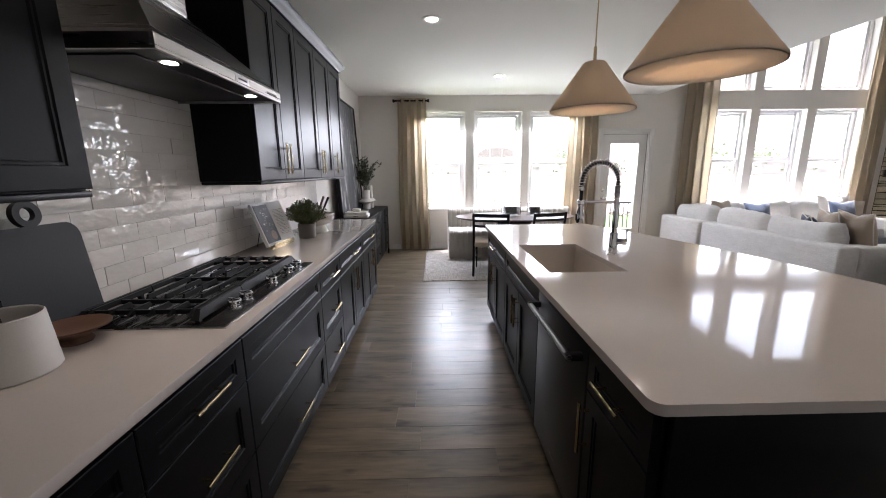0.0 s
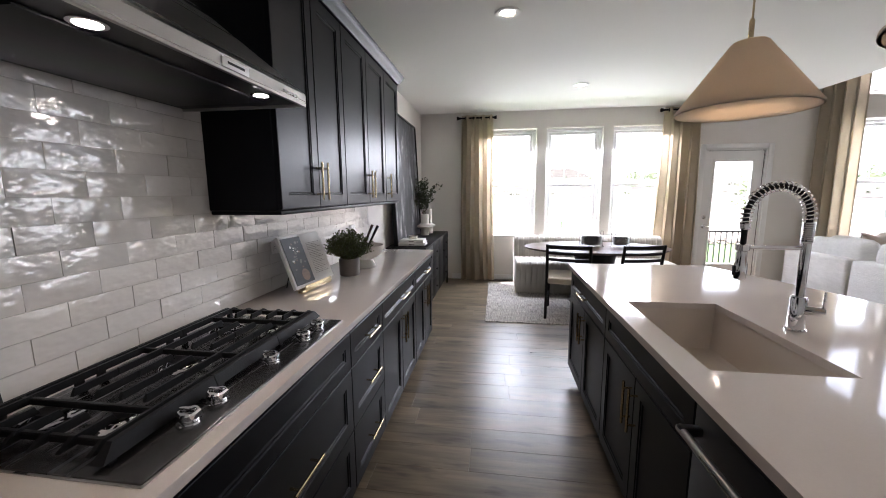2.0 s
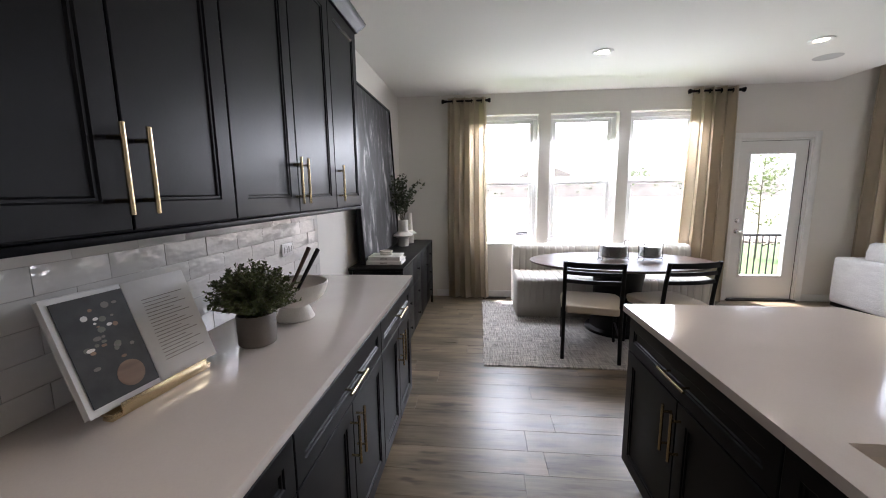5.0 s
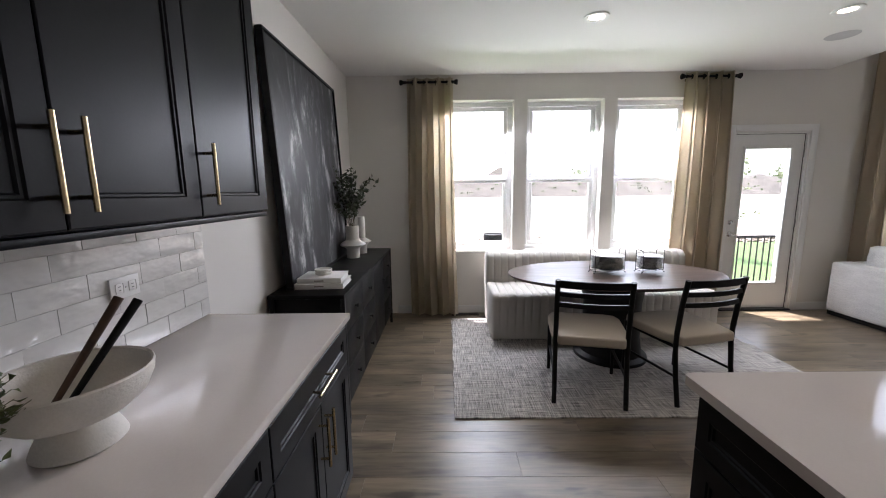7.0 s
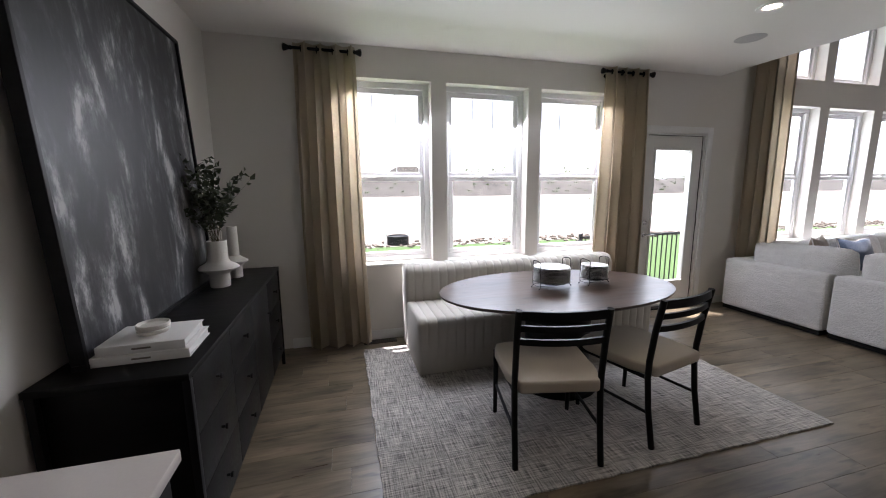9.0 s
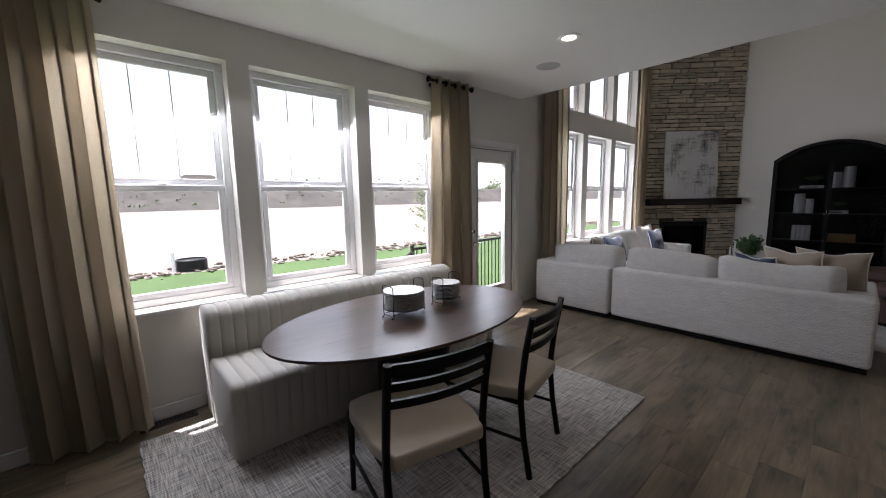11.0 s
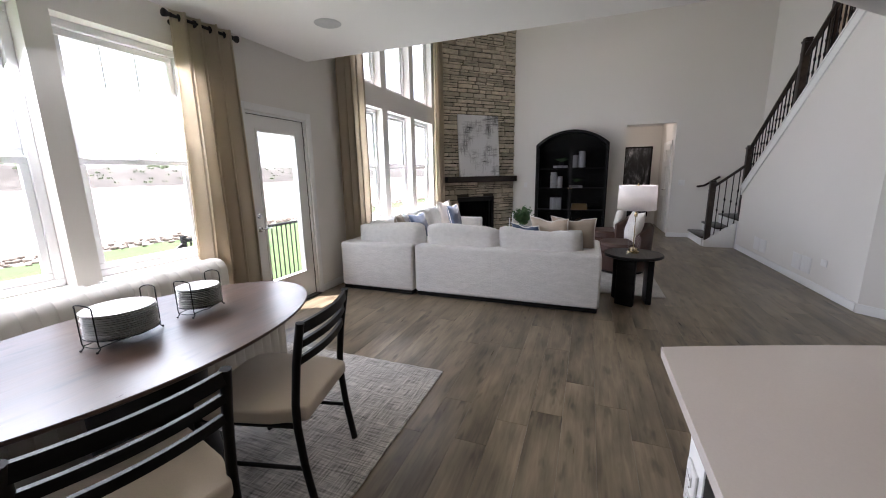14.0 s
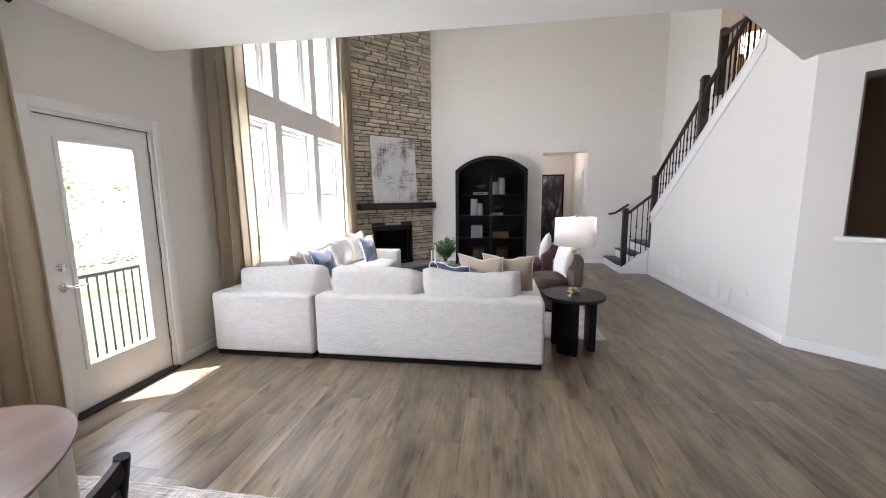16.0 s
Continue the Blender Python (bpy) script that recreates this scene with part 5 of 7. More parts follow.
def chair(x, y, rz, lab):
    """Facing +y: its back stands towards -y."""
    c = thing("dining_chair", lab, "chair", pose(x, y, 0.012, 0, 0, rz), "dining chairs")
    hw, dp = 0.229, 0.53
    for s in (-1, 1):
        part("back_leg", tube([(s * hw, 0.0, 0), (s * hw, 0.036, 0.22), (s * hw, 0.052, 0.40), (s * hw, 0.05, 0.50), (s * hw, 0.03, 0.68), (s * hw, -0.004, 0.868)], 0.0165, 10, r_end=0.0175), BLACKWOOD, c)
        part("front_leg", tube([(s * (hw + 0.012), dp - 0.01, 0), (s * (hw + 0.012), dp - 0.02, 0.435)], 0.013, 10, r_end=0.018), BLACKWOOD, c)
        part("side_rail", tube([(s * (hw + 0.003), 0.034, 0.20), (s * (hw + 0.01), dp - 0.015, 0.20)], 0.0095, 8), BLACKWOOD, c)
        part("seat_rail", tube([(s * (hw - 0.004), 0.05, 0.40), (s * (hw + 0.006), dp - 0.02, 0.40)], 0.012, 8), BLACKWOOD, c)
    for z, yy, hh in ((0.843, -0.001, 0.046), (0.772, 0.012, 0.031), (0.697, 0.026, 0.032)):
        bm_ = bmesh.new()
        K = 13
        sec = []
        for k in range(K):
            u = -1 + 2 * k / (K - 1)
            w_ = hw - 0.004
            xx = u * w_
            bow = -0.034 * (1 - u * u)
            th = 0.010
            sec.append([bm_.verts.new((xx, yy + bow + a, z + b)) for a, b in ((-th, -hh * 0.5), (th, -hh * 0.5), (th * 0.8, hh * 0.5), (-th * 0.8, hh * 0.5))])
        for A, B in zip(sec, sec[1:]):
            for j in range(4):
                bm_.faces.new((A[j], A[(j + 1) % 4], B[(j + 1) % 4], B[j]))
        bm_.faces.new(sec[0])
        bm_.faces.new(sec[-1][::-1])
        part("slat" if z < 0.8 else "top_rail", bm_, BLACKWOOD, c)
    st = bmesh.new()
    ol = [(-hw + 0.019, 0.012), (hw - 0.019, 0.012), (hw + 0.024, 0.16), (hw + 0.034, dp - 0.08), (hw + 0.01, dp - 0.005), (hw - 0.07, dp + 0.022), (-hw + 0.07, dp + 0.022), (-hw - 0.01, dp - 0.005), (-hw - 0.034, dp - 0.08), (-hw - 0.024, 0.16)]
    prism(ol, 0.412, 0.478, st)
    bmesh.ops.bevel(st, geom=list(st.edges), offset=0.016, segments=4, affect="EDGES", profile=0.5)
    for v in st.verts:
        if v.co.z > 0.45:
            v.co.z += 0.016 * max(0, 1 - (v.co.x / hw) ** 2) * max(0, 1 - ((v.co.y - dp / 2) / (dp / 2)) ** 2)
    part("seat", st, SEATFAB, c, "beige upholstered seat")
    return c


chair(0.848, 5.05, -12.4, "black wooden slat-back dining chair with beige seat")
chair(1.655, 5.09, 13.2, "black wooden slat-back dining chair turned beside the other")


def channelled(profile, x0, x1, step, bulge, bm=None):
    """Sweeps a profile of (y, z) along x, with upright padded channels of that step."""
    bm = bm or bmesh.new()
    n = round((x1 - x0) / step)
    sub = 6
    cols = []
    cy = sum(p[0] for p in profile) / len(profile)
    cz = sum(p[1] for p in profile) / len(profile)
    nor = []
    for i, (y, z) in enumerate(profile):
        a, b = profile[i - 1], profile[(i + 1) % len(profile)]
        d = Vector((0, b[0] - a[0], b[1] - a[1])).normalized()
        nv = Vector((0, d.z, -d.y))
        if nv.dot(Vector((0, y - cy, z - cz))) < 0:
            nv = -nv
        nor.append(nv)
    for k in range(n * sub + 1):
        u = (k % sub) / sub
        bl = bulge * (1 - (2 * u - 1) ** 4) if k % sub else -bulge * 0.35
        if k in (0, n * sub):
            bl = -0.015
        x = x0 + (x1 - x0) * k / (n * sub)
        cols.append([bm.verts.new(Vector((x, y, z)) + nv * (bl if z > 0.08 else 0)) for (y, z), nv in zip(profile, nor)])
    m = len(profile)
    for A, B in zip(cols, cols[1:]):
        for j in range(m):
            bm.faces.new((A[j], A[(j + 1) % m], B[(j + 1) % m], B[j]))
    bm.faces.new(cols[0])
    bm.faces.new(cols[-1][::-1])
    return bm


def rounded(y0, y1, z0, z1, r, seg=6):
    out = [(y0, z0), (y0, z1 - r)]
    out += [(y0 + r - r * math.cos(radians(90 * k / seg)), z1 - r + r * math.sin(radians(90 * k / seg))) for k in range(1, seg + 1)]
    out += [(y1 - r + r * math.sin(radians(90 * k / seg)), z1 - r + r * math.cos(radians(90 * k / seg))) for k in range(seg + 1)]
    out += [(y1, z0)]
    # densify the straight runs
    res = []
    for i, p in enumerate(out):
        q = out[(i + 1) % len(out)]
        d = math.dist(p, q)
        for k in range(max(1, int(d / 0.12))):
            t = k / max(1, int(d / 0.12))
            res.append((p[0] + (q[0] - p[0]) * t, p[1] + (q[1] - p[1]) * t))
    return res


be = thing("dining_bench", "channel-tufted cream upholstered banquette bench under the windows", "bench")
part("seat", channelled(rounded(6.21, 6.78, 0.02, 0.465, 0.06), 0.335, 2.52, 0.078, 0.007), VELVET, be, "", 60)
part("backrest", channelled(rounded(6.76, 7.0, 0.02, 0.785, 0.09), 0.335, 2.52, 0.078, 0.007), VELVET, be, "", 60)
part("plinth", cube(0.37, 2.49, 6.26, 6.98, 0.0125, 0.06), BLACK, be)


# Dark colour that paints the shade between stacked white plates.
PLATE_SHADE = material("plate_gap_shade", (0.035, 0.034, 0.034), 0.35, var=0.15, bump=0.02)


def plates(x, y, rz, r, n, step, lab):
    """A stack of plates in a wire caddy with an arched handle at either end."""
    p = thing("plate_stack", lab, "plates", pose(x, y, 0.7505, 0, 0, rz))
    pl = [(0, 0), (r * 0.56, 0), (r * 0.60, 0.003), (r * 0.70, 0.006), (r * 0.965, 0.0148), (r * 0.995, 0.0165), (r, 0.0178), (r * 0.995, 0.0190), (r * 0.97, 0.0192), (r * 0.70, 0.0125), (r * 0.60, 0.0065), (0, 0.006)]
    me = mesh_of("plate", lathe(pl, 44), WHITE)
    me.materials.append(PLATE_SHADE)
    # Rim edges and undersides take the painted shade.
    for f in me.polygons:
        if f.normal.z < 0.35:
            f.material_index = 1
    for i in range(n):
        o = new("plate", me)
        o.parent = p
        o.matrix_basis = pose(0.0025 * math.sin(i * 2.1), 0.0025 * math.cos(i * 1.7), 0.026 + i * step)
    top = 0.026 + n * step + 0.018
    hw = 0.044
    for sx in (-1, 1):
        e = r + 0.004
        arc = []
        for sy in (-1, 1):
            side = [(sx * (e + 0.008), sy * hw, 0.004), (sx * (e - 0.004), sy * hw, 0.014), (sx * e, sy * hw, 0.035), (sx * e, sy * hw, top + 0.028)]
            arc.append(side)
            part("foot", lathe([(0, 0), (0.004, 0.0008), (0.0052, 0.0045), (0.004, 0.0085), (0, 0.0095)], 10, (sx * (e + 0.009), sy * hw, 0)), BLACK, p)
        bow = [(sx * (e + 0.010 * math.sin(math.pi * k / 8)), -hw * math.cos(math.pi * k / 8), top + 0.028 + 0.017 * math.sin(math.pi * k / 8)) for k in range(1, 8)]
        part("wire_handle", tube(arc[0] + bow + arc[1][::-1], 0.0026, 8), BLACK, p)
        part("wire_foot", tube([(sx * e * 0.97, -hw + 2 * hw * k / 8, 0.021 - 0.006 * math.sin(math.pi * k / 8)) for k in range(9)], 0.0022, 6), BLACK, p)
    for sy in (-1, 1):
        part("wire_base", tube([(-r, sy * hw, 0.0225), (-r * 0.5, sy * hw, 0.0215), (0, sy * hw, 0.014), (r * 0.5, sy * hw, 0.0215), (r, sy * hw, 0.0225)], 0.0024, 6), BLACK, p)
    part("wire_hoop", tube([((r + 0.0035) * math.cos(2 * math.pi * k / 40), (r + 0.0035) * math.sin(2 * math.pi * k / 40), 0.048) for k in range(41)], 0.0018, 6), BLACK, p)
    return p


plates(1.286, 5.90, 9, 0.132, 12, 0.0098, "white dinner plates, gap shade painted dark, stacked in wire caddy")
plates(1.653, 5.902, 14, 0.100, 12, 0.0090, "white side plates, gap shade painted dark, stacked in wire caddy")


def curtain(name, x0, x1, z0, z1, folds, y, seed, label, lean=0.0):
    """A hanging curtain with deep soft folds and metal eyelets."""
    rnd = random.Random(seed)
    c = thing(name, label, "curtain")
    bm = bmesh.new()
    K, R_ = folds * 22, 18
    ph = [rnd.uniform(-0.4, 0.4) for _ in range(folds + 1)]
    amp = [rnd.uniform(0.75, 1.15) for _ in range(folds + 1)]
    grid = []
    for j in range(R_ + 1):
        v = j / R_
        row = []
        for k in range(K + 1):
            u = k / K
            f = u * folds
            i = min(int(f), folds - 1)
            t = f - i
            ampl = 0.055 * (amp[i] * (1 - t) + amp[i + 1] * t) * (0.85 + 0.25 * (1 - v))
            sw = (ph[i] * (1 - t) + ph[i + 1] * t) * (1 - v) * 1.2
            x = x0 + (x1 - x0) * u + 0.17 * (x1 - x0) / folds * math.sin(4 * math.pi * f + sw) + 0.012 * math.sin(5 * v + seed) * (1 - v) + lean * (1 - v) * (u - 0.5)
            row.append(bm.verts.new((x, y + ampl * math.sin(2 * math.pi * f + sw) + 0.008 * math.sin(9 * u + 4 * v), z0 + (z1 - z0) * v)))
        grid.append(row)
    for j in range(R_):
        for k in range(K):
            bm.faces.new((grid[j][k], grid[j][k + 1], grid[j + 1][k + 1], grid[j + 1][k]))
    bmesh.ops.solidify(bm, geom=list(bm.faces), thickness=0.003)
    part("cloth", bm, LINEN, c, "", 80)
    for i in range(folds):
        part("eyelet", lathe([(0.02, -0.004), (0.028, -0.004), (0.028, 0.004), (0.02, 0.004), (0.02, -0.004)], 18), BLACK, c).matrix_basis = pose(x0 + (x1 - x0) * (i + 0.5) / folds, y, z1 - 0.045, 0, 90, 0)
    return c


def rod(x0, x1, y, z, label):
    r = thing("curtain_rod", label, "curtain rod")
    part("pole", tube([(x0, y, z), (x1, y, z)], 0.0125, 12), BLACK, r)
    for x, s in ((x0, -1), (x1, 1)):
        f = part("finial", lathe([(0, 0), (0.016, 0), (0.018, 0.012), (0.014, 0.02), (0.026, 0.045), (0.03, 0.062), (0.02, 0.07), (0, 0.07)], 16), BLACK, r)
        f.matrix_basis = pose(x, y, z, 0, 90 * s, 0)
    for x in (x0 + 0.06, x1 - 0.06):
        part("bracket", tube([(x, y, z - 0.005), (x, y + 0.03, z - 0.015), (x, 7.0995, z - 0.015)], 0.007, 8), BLACK, r)
        part("bracket_plate", lathe([(0, 0), (0.022, 0), (0.02, 0.008), (0, 0.009)], 16), BLACK, r).matrix_basis = pose(x, 7.0995, z - 0.015, 90)


rod(-0.53, -0.035, 6.99, 2.635, "short black curtain rod with turned finials")
rod(2.51, 3.02, 6.99, 2.655, "short black curtain rod with turned finials")
curtain("curtain", -0.52, -0.02, 0.015, 2.675, 4, 6.99, 2, "beige linen curtain hanging beside the dining windows", 0.06)
curtain("curtain", 2.49, 3.01, 0.015, 2.695, 4, 6.99, 5, "beige linen curtain between window and patio door", 0.1)
curtain("tall_curtain", 4.55, 5.10, 0.015, 4.6, 4, 6.99, 7, "two-storey beige linen curtain beside the living windows", 0.05)
curtain("tall_curtain", 7.80, 8.16, 0.015, 4.6, 3, 6.99, 8, "two-storey beige linen curtain beside the fireplace", 0.0)
vt = thing("floor_register", "brown metal floor register by the wall", "vent", pose(0.11, 7.03, 0.0005))
part("frame", cube(-0.16, 0.16, -0.05, 0.05, 0, 0.004, 0.001), DARKWOOD, vt)
for k in range(14):
    part("slot", cube(-0.135 + k * 0.02, -0.123 + k * 0.02, -0.034, 0.034, 0.0041, 0.0048), BLACK, vt)

# ---- living room ----


def cushion(bm, w, d, h, puff=0.04, seed=0, cuts=7):
    """A stuffed cushion w by d by h about the origin, its faces bulging and a little creased."""
    r = bmesh.ops.create_cube(bm, size=2)["verts"]
    bmesh.ops.subdivide_edges(bm, edges=list({e for v in r for e in v.link_edges}), cuts=cuts, use_grid_fill=True)
    vs = list(bm.verts)
    off = Vector((seed * 3.7, seed * 1.3, 0))
    for v in vs:
        p = v.co.copy()
        q = Vector((p.x * math.sqrt(max(0, 1 - p.y ** 2 / 24 - p.z ** 2 / 24)), p.y * math.sqrt(max(0, 1 - p.x ** 2 / 24 - p.z ** 2 / 24)), p.z * math.sqrt(max(0, 1 - p.x ** 2 / 24 - p.y ** 2 / 24))))
        bulge = Vector(((1 - p.y ** 2) * (1 - p.z ** 2) * p.x, (1 - p.x ** 2) * (1 - p.z ** 2) * p.y, (1 - p.x ** 2) * (1 - p.y ** 2) * p.z))
        n = noise.noise(p * 2.2 + off) * 0.012
        v.co = Vector((q.x * w / 2 + bulge.x * puff * 0.5, q.y * d / 2 + bulge.y * puff, q.z * h / 2 + bulge.z * puff)) + p.normalized() * n
    return bm


def back_pillow(w, d, h, seed):
    """A loose back cushion about the origin: full in the middle, thin at its seams, slouching and creased."""
    bm = bmesh.new()
    r = bmesh.ops.create_cube(bm, size=2)["verts"]
    bmesh.ops.subdivide_edges(bm, edges=list({e for v in r for e in v.link_edges}), cuts=15, use_grid_fill=True)
    off = Vector((seed * 5.3, seed * 2.1, seed))
    for v in bm.verts:
        p = v.co.copy()
        full = max(0.0, (1 - p.x ** 8) * (1 - p.z ** 2)) ** 0.5
        crease = noise.noise(Vector((p.x * 9, p.y, p.z * 2.5)) + off) * (0.010 if p.z > 0 else 0.004) * (1 - full * 0.5)
        sag = (1 - p.x ** 2) * (0.016 + 0.012 * math.sin(seed * 1.9)) * max(0, p.z) + 0.018 * math.sin(p.x * 2.2 + seed * 2.0) * max(0, p.z)
        rnd_c = 1 - 0.14 * p.x ** 8 * p.z ** 2
        v.co = Vector((p.x * w / 2 * (1 - 0.035 * p.z ** 2 * p.x ** 2) * (1 - 0.03 * p.y ** 2), p.y * d / 2 * (0.16 + 0.84 * full), p.z * h / 2 * rnd_c - sag + 0.012))
        v.co += Vector((0, 0, 1)) * crease + Vector((0, 1, 0)) * noise.noise(Vector((p.x * 4, p.y * 2, p.z * 4)) + off) * 0.012
    return bm


def throw_pillow(name, label, at, w, mat, turn, seed, piping=None, group=""):
    """A square scatter pillow standing on an edge, with drawn-out corners."""
    t = thing(name, label, "pillow", Matrix.Translation(at) @ pose(0, 0, 0, *turn), group)
    bm = bmesh.new()
    N = 14
    off = Vector((seed * 2.1, 0, 0))
    sides = []
    for s in (-1, 1):
        g = []
        for i in range(N + 1):
            row = []
            for j in range(N + 1):
                u, v = -1 + 2 * i / N, -1 + 2 * j / N
                pin = 1 - 0.10 * (1 - abs(u) ** 3) * abs(v) ** 6 - 0.0
                pin2 = 1 - 0.10 * (1 - abs(v) ** 3) * abs(u) ** 6
                th = 0.34 * w * ((1 - u ** 2) * (1 - v ** 2)) ** 0.42 * 0.5
                th += 0.012 * noise.noise(Vector((u * 2, v * 2, s)) + off) * (1 - u ** 4) * (1 - v ** 4)
                dent = -0.06 * w * max(0, 1 - (u * u) / 0.2) * max(0, v) ** 2
                row.append(bm.verts.new((u * w / 2 * pin2, s * th, w / 2 + v * w / 2 * pin + dent)))
            g.append(row)
        sides.append(g)
        for i in range(N):
            for j in range(N):
                bm.faces.new((g[i][j], g[i + 1][j], g[i + 1][j + 1], g[i][j + 1]))
    edge = [(i, 0) for i in range(N)] + [(N, j) for j in range(N)] + [(i, N) for i in range(N, 0, -1)] + [(0, j) for j in range(N, 0, -1)]
    loop = [sides[1][i][j].co.copy() for i, j in edge]
    bmesh.ops.remove_doubles(bm, verts=bm.verts, dist=1e-4)
    part("cover", bm, mat, t, "", 70)
    if piping:
        part("piping", tube(loop + loop[:1], 0.006, 6), piping, t)
    return t


NAVY = material("navy_fabric", (0.022, 0.042, 0.085), 0.85, var=0.15, fine=220, bump=0.2, sheen=0.3)
SAND = material("sand_fabric", (0.40, 0.33, 0.26), 0.9, var=0.1, fine=240, bump=0.25, sheen=0.2)
IVORY = material("ivory_fabric", (0.64, 0.61, 0.57), 0.9, var=0.08, fine=220, bump=0.3, sheen=0.2)
RUST = material("rust_leather", (0.058, 0.026, 0.018), 0.5, var=0.2, scale=5, fine=160, bump=0.1)
SHADEW = cloth("lamp_linen_white", (0.82, 0.81, 0.80), 0.35, 260, (1, 1, 1))
HEARTH = material("hearth_slab", (0.30, 0.28, 0.26), 0.6, var=0.12, fine=120, bump=0.1)


# a stool tucked under the island's seating side
stool = thing("counter_stool", "brown leather counter stool tucked under the island", "stool", pose(1.8325, 3.375, 0, 0, 0, -72.5))
part("backrest", cube(-0.218, 0.218, 0.0, 0.048, 0.56, 0.832, 0.022, 5), RUST, stool)
part("seat", cube(-0.215, 0.215, -0.36, -0.004, 0.575, 0.655, 0.025, 4), RUST, stool)
for yy in (0.004, 0.044):
    part("piping", tube([(-0.213, yy, 0.58), (-0.213, yy, 0.812), (-0.198, yy, 0.828), (0.198, yy, 0.828), (0.213, yy, 0.812), (0.213, yy, 0.58)], 0.0032, 6), RUST, stool)
for sx in (-0.19, 0.19):
    for sy in (-0.33, 0.02):
        part("leg", tube([(sx * 1.06, sy, 0.001), (sx, sy, 0.58)], 0.014, 10), BLACKWOOD, stool)
    part("stretcher", tube([(sx * 1.04, -0.33, 0.2), (sx * 1.04, 0.02, 0.2)], 0.008, 8), BLACKWOOD, stool)
part("footrest", tube([(-0.195, -0.33, 0.24), (0.195, -0.33, 0.24)], 0.008, 8), BLACKWOOD, stool)


def sofa_piece(name, label, x0, x1, y0, y1, back=None, arm=None):
    """A sofa module: plinth, padded base, and a back or an arm along some sides."""
    s = thing(name, label, "sofa", None, "sectional sofa")
    part("plinth", cube(x0 + 0.02, x1 - 0.02, y0 + 0.02, y1 - 0.02, 0.012, 0.062), BLACKWOOD, s, "dark wooden plinth")
    part("base", cube(x0 + 0.03, x1 - 0.006, y0 + 0.006, y1 - 0.006, 0.06, 0.30, 0.03, 3), BOUCLE, s)
    for nm, a, b, c, e, h in (back or []) + (arm or []):
        part(nm, cube(a, b, c, e, 0.055, h, 0.035, 4), BOUCLE, s)
    return s


s1 = sofa_piece("sofa_section", "pale grey boucle sofa section with two seats", 4.29, 5.30, 3.825, 5.895, [("backrest", 4.29, 4.52, 3.825, 5.895, 0.625)], [("armrest", 4.525, 5.28, 3.825, 4.03, 0.62)])
s2 = sofa_piece("corner_section", "pale grey boucle corner section of the sofa", 4.27, 5.30, 5.915, 6.93, [("backrest", 4.27, 4.50, 5.915, 6.93, 0.625), ("backrest", 4.505, 5.30, 6.70, 6.93, 0.625)])
s3 = sofa_piece("sofa_section", "pale grey boucle sofa section under the windows", 5.32, 7.58, 5.93, 6.93, [("backrest", 5.32, 7.34, 6.70, 6.93, 0.625)], [("armrest", 7.35, 7.58, 5.93, 6.93, 0.60)])
part("seam", tube([(4.2885, 4.95, 0.07), (4.2885, 4.95, 0.60)], 0.002, 5), BOUCLE, s1)
for s, x, y, w, d in ((s1, 4.9, 4.49, 0.90, 0.76), (s1, 4.9, 5.42, 0.90, 0.76), (s2, 4.9, 6.3, 0.78, 0.80), (s3, 5.95, 6.3, 1.2, 0.78), (s3, 6.82, 6.3, 0.98, 0.78)):
    yx = (d, w) if s is s1 else (w, d)
    part("seat_cushion", cushion(bmesh.new(), yx[0], yx[1], 0.17, 0.02, x + y), BOUCLE, s, "", 70).matrix_basis = pose(x, y, 0.375)
for s, x, y, w, rz, sd in ((s1, 4.545, 4.47, 0.87, 90, 1), (s1, 4.545, 5.36, 0.87, 90, 2), (s2, 4.53, 6.30, 0.90, 90, 3), (s2, 5.12, 6.67, 0.80, 0, 4), (s3, 5.95, 6.67, 0.90, 0, 5), (s3, 6.85, 6.67, 0.86, 0, 6)):
    tiltm = Matrix.Translation((x, y, 0.622)) @ pose(0, 0, 0, 0, 0, rz) @ pose(0, 0, 0, -13 if rz == 0 else -9)
    part("back_cushion", back_pillow(w + 0.045, 0.27, 0.45, sd), BOUCLE, s, "", 70).matrix_basis = tiltm
PG = "scatter pillows"
throw_pillow("throw_pillow", "sand coloured pillow with ivory piping on the sofa", (4.80, 4.34, 0.465), 0.50, SAND, (-14, 0, 62), 1, IVORY, PG)
throw_pillow("throw_pillow", "sand coloured pillow leaning in the sofa corner", (4.80, 4.11, 0.465), 0.50, SAND, (-10, 0, 75), 2, IVORY, PG)
throw_pillow("throw_pillow", "navy pillow with ivory piping lying on the sofa", (4.86, 4.56, 0.465), 0.44, NAVY, (-25, 0, 55), 3, IVORY, PG)
throw_pillow("throw_pillow", "beige pillow with pale piping on the corner seat", (5.02, 6.36, 0.465), 0.46, SAND, (-14, 0, 20), 4, IVORY, PG)
throw_pillow("throw_pillow", "navy pillow with pale piping on the corner seat", (5.62, 6.36, 0.465), 0.42, NAVY, (-20, 0, -12), 5, IVORY, PG)
throw_pillow("throw_pillow", "ivory patterned pillow against the sofa arm", (7.05, 6.48, 0.465), 0.50, IVORY, (-12, 0, -10), 6, IVORY, PG)
throw_pillow("throw_pillow", "navy pillow with ivory piping against the sofa arm", (7.0, 6.27, 0.465), 0.43, NAVY, (-16, 0, -6), 7, IVORY, PG)
throw_pillow("throw_pillow", "tan pillow beside the sofa arm", (7.24, 6.46, 0.46), 0.42, SAND, (-10, 0, -38), 8, None, PG)

lr = thing("living_rug", "pale grey patterned living room rug", "rug")
LRUG = material("pale_rug", (0.46, 0.44, 0.42), 0.95, var=0.3, scale=5, fine=120, bump=0.4)
